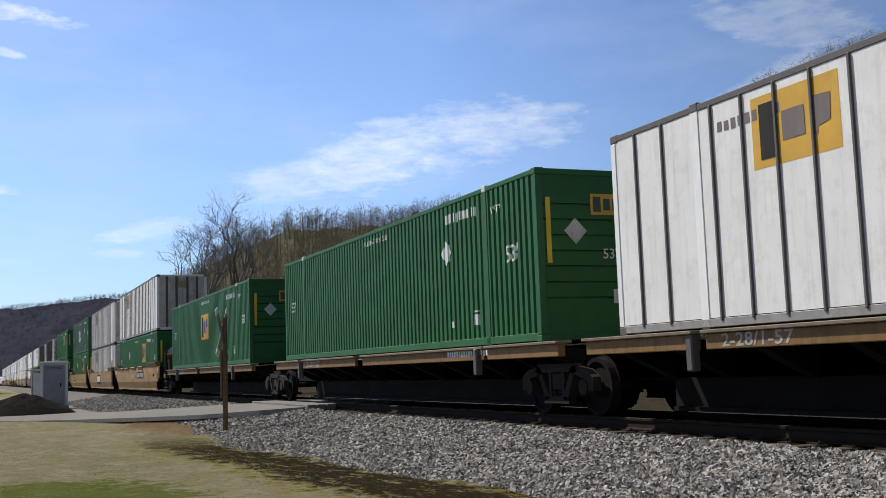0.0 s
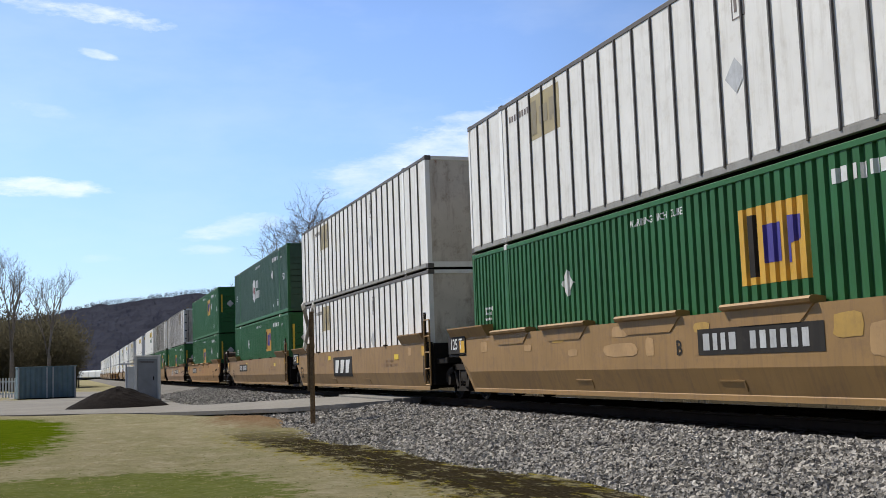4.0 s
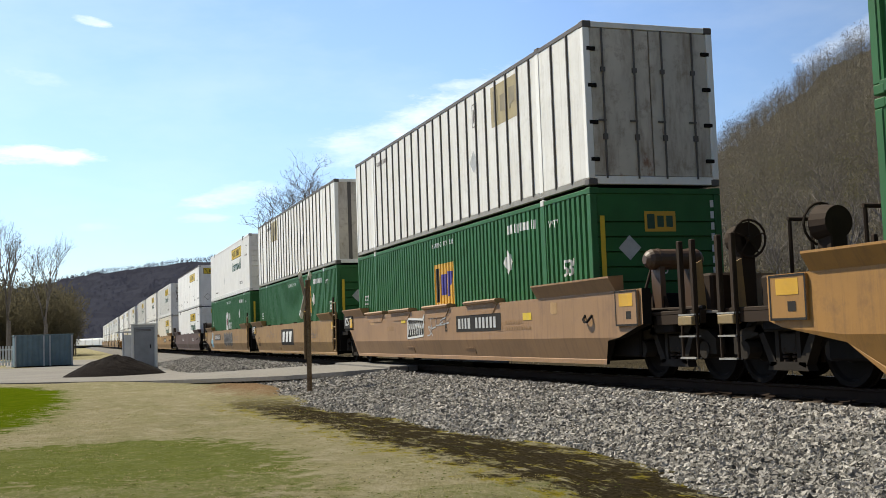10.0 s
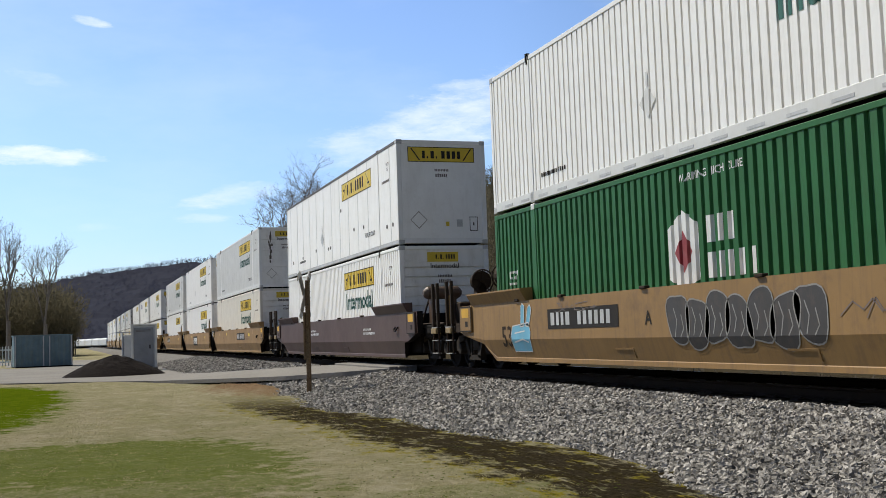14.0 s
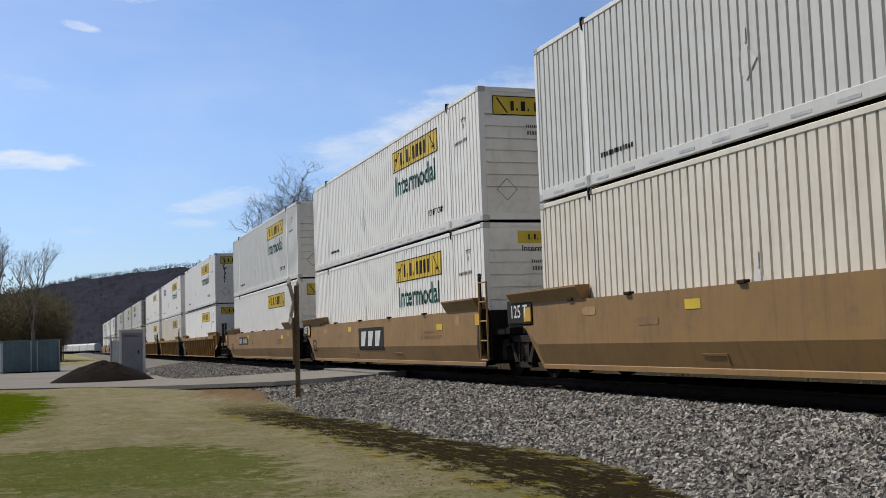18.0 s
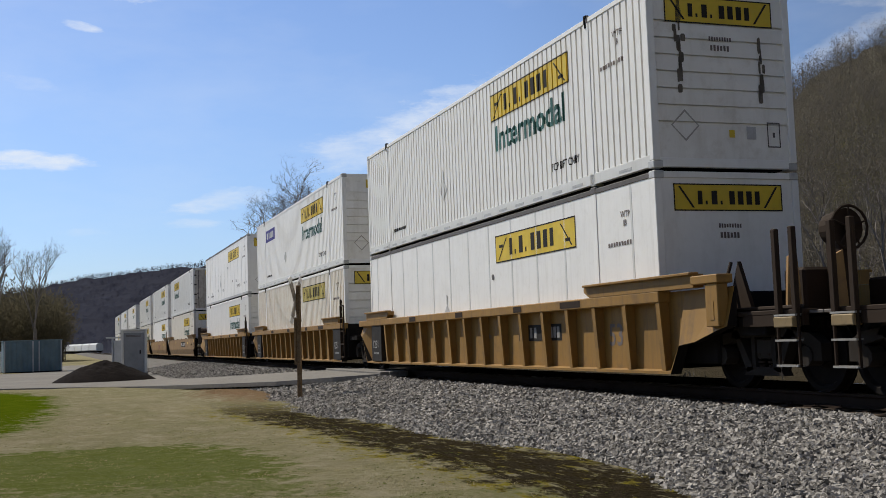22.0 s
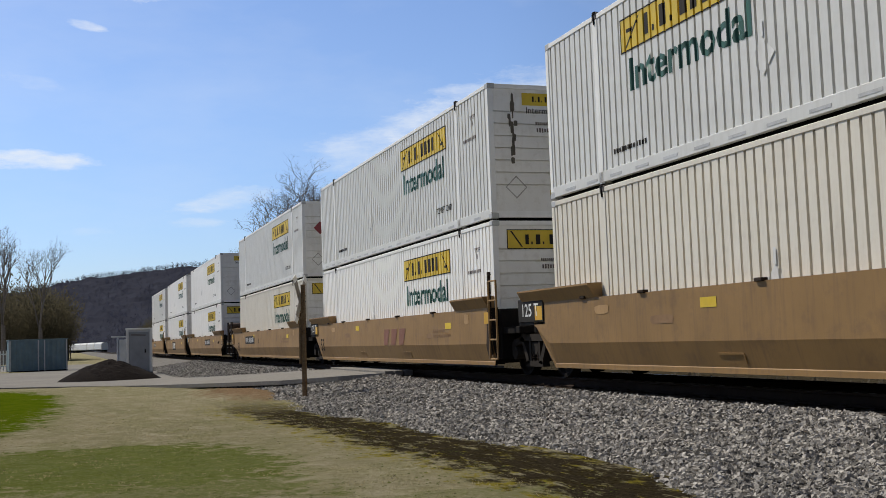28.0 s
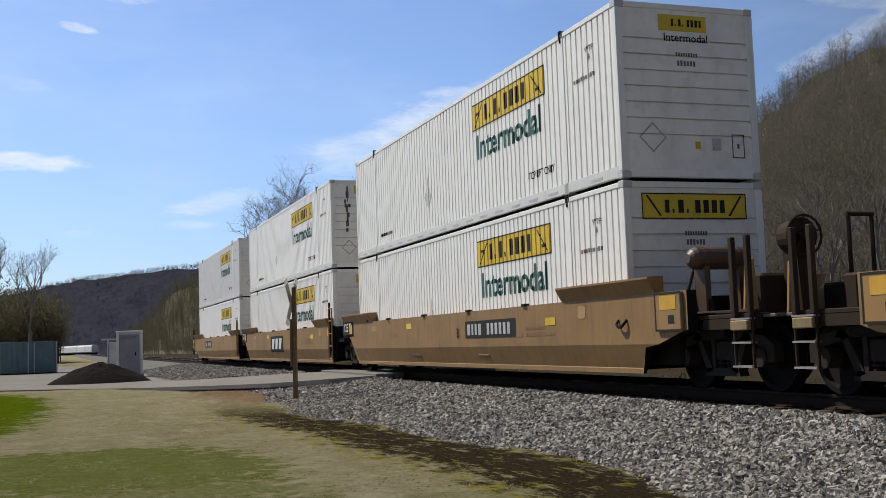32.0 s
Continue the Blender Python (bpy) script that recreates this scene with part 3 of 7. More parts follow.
def end_wall(bm, style):
    """The front bulkhead, with pressed horizontal beads, or plain with posts."""
    if style in ("fine", "green"):
        zs = [(0.15, 0.0)]
        for i in range(7):
            c, d = 0.72 + i * 0.262, 0.055
            zs += [(c - 0.020, 0.0), (c - 0.014, d), (c + 0.012, d), (c + 0.016, 0.0)]
        zs += [(HC - 0.1, 0.0)]
    else:
        zs = [(0.15, 0.0), (HC - 0.1, 0.0)]
    rows = [[bm.verts.new((x, -HL + 0.03 + d, z)) for x in (-HW + 0.1, HW - 0.1)] for z, d in zs]
    for a, b in zip(rows, rows[1:]):
        bm.faces.new((a[0], a[1], b[1], b[0]))
    b = [bm.verts.new((x, -HL + 0.1, z)) for x, z in ((-HW + 0.1, 0.15), (HW - 0.1, 0.15), (HW - 0.1, HC - 0.1), (-HW + 0.1, HC - 0.1))]
    bm.faces.new(b)


def text_mesh(key, words, size, material, place, style=None, width=0.0, bold=0.012):
    """Lettering laid on the near side ('side', follows the pressing) or on the front ('front'). Origin at its lower left corner."""
    key = (key + "|" + place + "|" + str(style), material.name)
    if key in CACHE:
        return CACHE[key]
    cu = bpy.data.curves.new("lettering", "FONT")
    cu.body, cu.size, cu.resolution_u, cu.offset = words, size, 2, size * bold
    ob = bpy.data.objects.new("lettering", cu)
    scene.collection.objects.link(ob)
    bpy.context.view_layer.update()
    me = bpy.data.meshes.new_from_object(ob)
    bpy.data.objects.remove(ob)
    bm = bmesh.new()
    bm.from_mesh(me)
    bpy.data.meshes.remove(me)
    if width:
        k = width / max(v.co.x for v in bm.verts)
        for v in bm.verts:
            v.co.x *= k
    CACHE[key] = lay_on(bm, material, place, style)
    return CACHE[key]


def bars_mesh(key, rects, material, place, style=None):
    """Plain bars (x0, z0, x1, z1) or outlines ((x, z), ...) laid on the near side or on the front."""
    key = (key + "|" + place + "|" + str(style), material.name)
    if key not in CACHE:
        bm = bmesh.new()
        for r in rects:
            pts = [(r[0], r[1]), (r[2], r[1]), (r[2], r[3]), (r[0], r[3])] if isinstance(r[0], (int, float)) else r
            bm.faces.new([bm.verts.new((x, z, 0)) for x, z in pts])
        CACHE[key] = lay_on(bm, material, place, style)
    return CACHE[key]


def lay_on(bm, material, place, style):
    """Style (name, y of the origin, proud): folds a flat drawing into the pressed side that it is painted on."""
    if style:
        name, at_y, proud = style
        xs = [v.co.x for v in bm.verts]
        lo, hi = min(xs), max(xs)
        for y, _ in side_breaks(name):
            x = at_y - y
            if lo < x < hi:
                bmesh.ops.bisect_plane(bm, geom=bm.verts[:] + bm.edges[:] + bm.faces[:], plane_co=(x, 0, 0), plane_no=(1, 0, 0))
        for v in bm.verts:
            x, z = v.co.x, v.co.y
            v.co = (-(SKIN - depth_at(name, at_y - x) + proud), -x, z)
    elif place == "side":
        for v in bm.verts:
            v.co = (0, -v.co.x, v.co.y)
    else:
        for v in bm.verts:
            v.co = (v.co.x, 0, v.co.y)
    me = bpy.data.meshes.new("lettering")
    bm.to_mesh(me)
    bm.free()
    me.materials.append(material)
    return me


def on_side(name, box_, style, y, z, proud, parent, label="", width=0.0, bold=0.012):
    """A drawing on the near side whose left end (towards +y) is at y. box_ = (maker, key, content, size or None, material)."""
    maker, key, content, size, material = box_
    if maker == "text":
        me = text_mesh(key + "%.2f" % y, content, size, material, "side", (style, y, proud), width, bold)
    else:
        me = bars_mesh(key + "%.2f" % y, content, material, "side", (style, y, proud))
    return fine_print(put(name, me, parent, pose(0, y, z), label))


FINE_PRINT = ("small_print",)


def fine_print(ob):
    """Print too small to pick apart stays joined, as stuff."""
    return tagged(ob, kind="stuff") if ob.name.split(".")[0] in FINE_PRINT else ob


def on_front(name, box_, x, z, parent, y=-HL + 0.022, label=""):
    maker, key, content, size, material = box_
    me = text_mesh(key, content, size, material, "front") if maker == "text" else bars_mesh(key, content, material, "front")
    return fine_print(put(name, me, parent, pose(x, y, z), label))


def word_bars(widths, height, gap=0.05, x=0.0):
    """Plain bars, one for each letter of a name that is not written out."""
    out = []
    for w in widths:
        if w > 0:
            out.append((x, 0, x + w, height * 0.28 if w < 0.3 * height else height))
            x += w + gap
        else:
            x -= w
    return out


def smudge_bars(n, w, h, seed, gap=0.35):
    r = random.Random(seed)
    out, x = [], 0.0
    for _ in range(n):
        k = w / n
        out.append((x, r.uniform(0, 0.1) * h, x + k * (1 - gap), h * r.uniform(0.85, 1.0)))
        x += k
    return out


COLOURS = {"green": (GREEN, GREEN_RAIL), "pale": (GREEN_PALE, GREEN_RAIL), "white": (WHITE, ALU_RAIL), "grey": (WHITE_GREY, ALU_RAIL), "cream": (WHITE_CREAM, ALU_RAIL),
           "rust": (WHITE_RUST, ALU_RAIL)}


def container(label, style, colour, front="wall", rust=False):
    """One 53 ft box with its parts; returns the empty at its base."""
    body, rail = COLOURS[colour]
    body = WHITE_SCUFF if style == "ribbed" and body == WHITE else body
    edge = body if style in ("green", "smooth") else (WHITE if colour != "cream" else WHITE_CREAM)
    post = GREEN_RAIL if style == "green" else edge
    c = tagged(new("container"), label, "container", "containers on the train")
    top_mat = RIB_GREY if style in ("ribbed", "smooth") else edge
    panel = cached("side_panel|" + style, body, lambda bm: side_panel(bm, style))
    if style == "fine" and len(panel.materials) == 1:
        panel.materials.append(GROOVE_SHADE)
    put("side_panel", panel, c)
    put("side_panel", panel, c, pose(0, 0, 0, 0, 0, 180))
    low = 0.155 if style == "green" else (0.21 if style == "fine" else 0.13)
    brail = cached("bottom_rail|%.2f" % low, GREEN_RAIL if style == "green" else (WHITE_GREY if style == "fine" else (STENCIL if style == "ribbed" else rail)), lambda bm: box(bm, -HW, -HW + 0.09, -HL + 0.1, HL - 0.1, 0.025, low, 0.006))
    trail = cached("top_rail", top_mat, lambda bm: box(bm, -HW, -HW + 0.09, -HL + 0.1, HL - 0.1, HC - 0.1, HC - 0.015, 0.008))
    cpost = cached("corner_post", post, lambda bm: box(bm, -HW, -HW + 0.125, -HL, -HL + 0.125, 0.12, HC - 0.12, 0.01))
    mpost = cached("lift_post", post, lambda bm: box(bm, -HW, -HW + 0.10, -0.085, 0.085, 0.025, HC - 0.015, 0.008))
    cast = cached("corner_casting", post if style == "green" else (RIB_GREY if style == "ribbed" else ALU_RAIL), lambda bm: box(bm, -0.085, 0.085, -0.09, 0.09, 0, 0.118, 0.012))
    for turn in (0, 180):
        m = pose(0, 0, 0, 0, 0, turn)
        put("bottom_rail", brail, c, m), put("top_rail", trail, c, m)
        put("corner_post", cpost, c, m)
        put("corner_post", cpost, c, m @ Matrix.Translation((2 * HW - 0.125, 0, 0)))
        for y in (-POST_Y, POST_Y):
            put("lift_post", mpost, c, m @ pose(0, y, 0))
            put("lift_casting", cached("lift_casting", WHITE_GREY if style == "green" else RIB_GREY, lambda bm: box(bm, -0.09, 0.07, -0.085, 0.085, -0.02, 0.10, 0.012)), c, m @ pose(-HW + 0.083, y, HC - 0.085))
            if style == "fine":
                put("lift_lug", cached("lift_lug", DARK_STEEL, lambda bm: (box(bm, -0.05, 0.03, -0.045, 0.045, 0.0, 0.055, 0.01), rod(bm, (-0.03, 0, -0.16), (-0.03, 0.03, 0.05), 0.022, 6))), c, m @ pose(-HW + 0.028, y, HC - 0.02), "dark steel stacking lug")
            put("corner_casting", cast, c, m @ pose(-HW + 0.088, y, 0))
        for z in (0, HC - 0.118):
            for sx in (-1, 1):
                put("corner_casting", cast, c, m @ pose(sx * (HW - 0.083), -HL + 0.088, z))
    if style == "fine":
        if colour in ("white", "grey"):
            for i in range(18):
                y = -7.2 + i * 0.85
                if abs(abs(y) - POST_Y) > 0.3:
                    put("rail_slot", cached("rail_slot", ALU_RAIL, lambda bm: box(bm, -HW - 0.004, -HW + 0.01, -0.2, 0.2, 0.07, 0.115)), c, pose(0, y, 0))
    put("roof", cached("roof", body, lambda bm: box(bm, -HW + 0.08, HW - 0.08, -HL + 0.1, HL - 0.1, HC - 0.09, HC - 0.03)), c)
    put("floor", cached("floor", DARK_STEEL, lambda bm: box(bm, -HW + 0.08, HW - 0.08, -HL + 0.1, HL - 0.1, 0.03, 0.15)), c)
    for z0, z1 in ((0.02, 0.16), (HC - 0.11, HC - 0.012)):
        put("end_rail", cached("end_rail|%.2f" % z0, edge, lambda bm: box(bm, -HW + 0.12, HW - 0.12, -HL + 0.005, -HL + 0.1, z0, z1, 0.006)), c)
        put("end_rail", cached("end_rail|%.2f" % z0, edge, lambda bm: None), c, pose(0, 0, 0, 0, 0, 180))
    grimy = WHITE_DIRTY if style == "ribbed" or (front == "doors" and style == "fine") else (WHITE_FRONT if style == "fine" else body)
    wall = cached("front_wall|" + ("smooth" if style == "smooth" else style), grimy if front != "doors" else body, lambda bm: end_wall(bm, style))
    leaf = cached("door_leaf", grimy, lambda bm: box(bm, 0.012, HW - 0.13, -HL + 0.025, -HL + 0.075, 0.17, HC - 0.12, 0.006))
    bar = cached("lock_rod", RIB_GREY, lambda bm: (rod(bm, (0, -HL - 0.0, 0.12), (0, -HL - 0.0, HC - 0.12), 0.019), box(bm, -0.04, 0.04, -HL - 0.02, -HL + 0.03, 0.8, 0.9), box(bm, -0.04, 0.04, -HL - 0.02, -HL + 0.03, 2.0, 2.08), box(bm, -0.13, 0.02, -HL - 0.02, -HL, 1.12, 1.15)))
    hinge = cached("hinge", DARK_STEEL, lambda bm: box(bm, -0.11, 0.06, -HL - 0.005, -HL + 0.03, -0.035, 0.035, 0.006))
    door_end = pose(0, 0, 0, 0, 0, 0 if front == "doors" else 180)
    put("front_wall", wall, c, door_end @ pose(0, 0, 0, 0, 0, 180))
    for sx in (0, -(HW - 0.118)):
        d = put("door_leaf", leaf, c, door_end @ pose(sx, 0, 0))
        for k in (0.24, 0.86):
            put("lock_rod", bar, d, pose(k, -0.0, 0))
        if front == "doors":
            for z in (0.45, 1.1, 1.75, 2.4):
                put("hinge", hinge, d, pose(1.16 if sx == 0 else 0.05, 0, z))
    if style == "ribbed":
        rib = cached("side_post", RIB_GREY, lambda bm: box(bm, -SKIN - 0.03, -SKIN, -0.022, 0.022, 0.1, HC - 0.09, 0.007))
        ys = [-7.4, -6.72] + [-5.68 + 0.6 * i for i in range(20)] + [6.8, 7.45]
        for y in ys:
            if abs(abs(y) - POST_Y) > 0.12:
                put("side_post", rib, c, pose(0, y, 0)), put("side_post", rib, c, pose(0, -y, 0, 0, 0, 180))
        if front == "wall":
            erib = cached("end_post", RIB_GREY, lambda bm: box(bm, -0.06, 0.06, -HL + 0.0, -HL + 0.03, 0.15, HC - 0.1, 0.008))
            for x in (-0.78, -0.28, 0.28, 0.78):
                put("end_post", erib, c, pose(x, 0, 0))
    if style == "smooth":
        seam = cached("panel_seam", WHITE_GREY, lambda bm: box(bm, -SKIN - 0.004, -SKIN + 0.002, -0.03, 0.03, 0.13, HC - 0.1))
        for i in range(13):
            y = -7.3 + i * 1.22
            if abs(abs(y) - POST_Y) > 0.2:
                put("panel_seam", seam, c, pose(0, y, 0))
        stud = cached("vent_cup", RIB_GREY, lambda bm: rod(bm, (-SKIN - 0.012, 0, 0), (-SKIN + 0.01, 0, 0), 0.06, 10))
        for y, z in ((-4.3, 0.85), (-3.1, 0.9), (0.6, 0.6), (0.25, 0.6), (2.6, 0.7), (5.0, 0.6), (-1.4, 1.7), (6.9, 0.55), (-6.9, 0.6), (-7.5, 0.6)):
            put("vent_cup", stud, c, pose(0, y, z))
    return c


def blotch(w, h, seed):
    """An uneven rounded patch of touched-up paint, w by h."""
    r = random.Random(seed)
    return [(w / 2 + w / 2 * math.copysign(abs(math.cos(a)) ** 0.45, math.cos(a)) * r.uniform(0.88, 1.04), h / 2 + h / 2 * math.copysign(abs(math.sin(a)) ** 0.45, math.sin(a)) * r.uniform(0.84, 1.05)) for a in [2 * math.pi * i / 18 for i in range(18)]]


# drawings shared by many boxes
DIAMOND = [[(0, 0.25), (0.25, 0), (0.5, 0.25), (0.25, 0.5)]]
HUNT_BARS = word_bars([0.14, 0.06, -0.05, 0.18, 0.06, -0.1, 0.17, 0.17, 0.18, 0.15], 0.33, 0.115)


def child_bar(panel, key, style, at_y, x, z, w, h, material, proud=0.007):
    """One plain bar on a painted panel of the near side: x from the panel's left end, z above its foot."""
    me = bars_mesh("%s|%.2f%.2f%.2f" % (key, at_y - x, w, h), [(0, 0, w, h)], material, "side", (style, at_y - x, proud))
    return put("name_bar", me, panel, pose(0, -x, z))


def front_bars(panel, key, rects, material):
    """Plain bars on a panel of the front end, one part each."""
    for x0, z0, x1, z1 in rects:
        put("name_bar", bars_mesh("%s|%.3f%.3f" % (key, x1 - x0, z1 - z0), [(0, 0, x1 - x0, z1 - z0)], material, "front"), panel, pose(x0, -0.004, z0))


def trim_hunt(c, style, word=True, dull=False, sign_y=-1.6, z=1.97, sign=True):
    """Yellow name panel with dark bars, the word under it, placards and lift marks on the near side."""
    yellow = SIGN_DULL if dull else SIGN_YELLOW
    if sign:
        s = on_side("name_panel", ("bars", "hunt_panel", [(0, 0, 3.72, 0.56)], None, yellow), style, sign_y, z, 0.004, c, "yellow name panel")
        for x0, z0, x1, z1 in HUNT_BARS:
            child_bar(s, "hunt", style, sign_y, x0 + 0.74, 0.12 + z0, x1 - x0, z1 - z0, BLACK_INK)
        on_side("panel_border", ("bars", "hunt_border", [(0, 0, 3.72, 0.025), (0, 0.535, 3.72, 0.56), (0, 0, 0.025, 0.56), (3.695, 0, 3.72, 0.56), [(0.14, 0.06), (0.19, 0.06), (0.62, 0.48), (0.57, 0.48)], [(3.58, 0.06), (3.53, 0.06), (3.10, 0.48), (3.15, 0.48)], (0.2, 0.3, 0.4, 0.36), (3.3, 0.14, 3.5, 0.2)], None, BLACK_INK), style, sign_y, z, 0.0065, c)
    if word:
        on_side("lettering", ("text", "intermodal", "Intermodal", 0.72, INK_GREEN), style, sign_y - 0.2, z - 0.63, 0.005, c, "dark green word Intermodal", 3.3, 0.022)
    mark = on_side("placard", ("bars", "placard", DIAMOND + [(0.22, 0.5, 0.28, 0.72)], None, WHITE_INK if style != "smooth" else ALU_RAIL), style, 1.75, 0.75, 0.012, c, "white hazard placard holder")
    on_side("lettering", ("text", "toplift", "TOP LIFT ONLY", 0.2, BLACK_INK), style, -4.45, 0.5, 0.006, c, "small black words", 1.15)
    on_side("lettering", ("text", "wtp", "WTP\n  IB", 0.14, GREY_INK), style, -6.95, 2.3, 0.006, c)
    on_side("small_print", ("bars", "print_a", smudge_bars(12, 1.1, 0.09, 3), None, BLACK_INK), style, 5.6, 0.42, 0.006, c)
    on_side("small_print", ("bars", "print_b", smudge_bars(9, 0.8, 0.08, 4), None, GREY_INK), style, -6.5, 1.85, 0.006, c)


SOOT = paint("soot_stain", (0.16, 0.135, 0.105), 0.8, stain=(0.035, 0.027, 0.02), amount=0.9, streak=0.7, scale=4.0)


def front_hunt(c, big=False, word=True, stain=False, red=False):
    """Front end of a white box: name panel, number bars, stickers."""
    if big:
        p = on_front("name_panel", ("bars", "front_panel_big", [(0, 0, 1.95, 0.42)], None, SIGN_YELLOW), -0.97, 2.28, c, label="yellow name panel")
        front_bars(p, "front_big", [(x0 + 0.42, z0 + 0.10, x1 + 0.42, z1 + 0.10) for x0, z0, x1, z1 in word_bars([0.08, 0.035, -0.02, 0.1, 0.035, -0.07, 0.10, 0.10, 0.10, 0.09], 0.21, 0.055)], BLACK_INK)
        on_front("panel_border", ("bars", "front_border", [(0, 0, 1.95, 0.02), (0, 0.4, 1.95, 0.42), (0, 0, 0.02, 0.42), (1.93, 0, 1.95, 0.42), [(0.08, 0.38), (0.12, 0.38), (0.36, 0.05), (0.32, 0.05)], [(1.87, 0.38), (1.83, 0.38), (1.6, 0.05), (1.64, 0.05)]], None, BLACK_INK), -0.97, 2.28, c, y=-HL + 0.019)
    else:
        p = on_front("name_panel", ("bars", "front_panel", [(0, 0, 0.9, 0.27)], None, SIGN_YELLOW), -0.5, 2.44, c, label="yellow name panel")
        front_bars(p, "front_small", [(x0 + 0.24, z0 + 0.08, x1 + 0.24, z1 + 0.08) for x0, z0, x1, z1 in word_bars([0.04, 0.02, -0.02, 0.045, 0.02, -0.04, 0.045, 0.045, 0.05, 0.04], 0.12, 0.028)], BLACK_INK)
        if word:
            on_front("lettering", ("text", "front_word", "Intermodal", 0.19, BLACK_INK), -0.42, 2.27, c, label="dark word Intermodal")
    on_front("small_print", ("bars", "front_no", smudge_bars(9, 0.42, 0.07, 8), None, GREY_INK), -0.2, 2.02, c)
    on_front("small_print", ("bars", "front_no2", smudge_bars(6, 0.36, 0.1, 9), None, GREY_INK), -0.18, 1.86, c)
    on_front("placard_holder", ("bars", "front_diamond", [[(0, 0.25), (0.25, 0), (0.27, 0.02), (0.03, 0.25)], [(0, 0.25), (0.25, 0.5), (0.27, 0.48), (0.03, 0.25)], [(0.5, 0.25), (0.25, 0), (0.23, 0.02), (0.47, 0.25)], [(0.5, 0.25), (0.25, 0.5), (0.23, 0.48), (0.47, 0.25)]], None, STENCIL_PALE), -0.95, 0.42, c)
    on_front("sticker", ("bars", "sticker_y", [(0, 0, 0.1, 0.12)], None, SIGN_YELLOW), 0.08, 0.5, c)
    on_front("sticker", ("bars", "sticker_g", [(0, 0, 0.17, 0.2)], None, ALU_RAIL), 0.4, 0.48, c)
    on_front("hatch", ("bars", "hatch", [(0, 0, 0.24, 0.02), (0, 0.38, 0.24, 0.4), (0, 0, 0.02, 0.4), (0.22, 0, 0.24, 0.4), (0.1, 0.16, 0.14, 0.24)], None, RIB_GREY), 0.78, 0.36, c)
    if stain:
        rr = random.Random(17)
        spots = []
        for x, top, n in ((0.30, 2.35, 9), (0.36, 2.2, 7), (1.78, 1.75, 6), (1.84, 1.6, 4)):
            for k in range(n):
                w, h = rr.uniform(0.03, 0.09), rr.uniform(0.10, 0.28)
                cx, cz = x + rr.uniform(-0.05, 0.05), top - 0.16 * k
                spots.append([(cx + a, cz + b) for a, b in blotch(w, h, 100 * k + int(100 * x))])
        tagged(on_front("soot_streak", ("bars", "soot", spots, None, SOOT), -1.1, 0.1, c, label="dark sooty streaks running down"), kind="stuff")
    if red:
        on_front("placard", ("bars", "red_diamond", DIAMOND, None, RED_INK), -0.85, 1.62, c, label="red hazard placard")


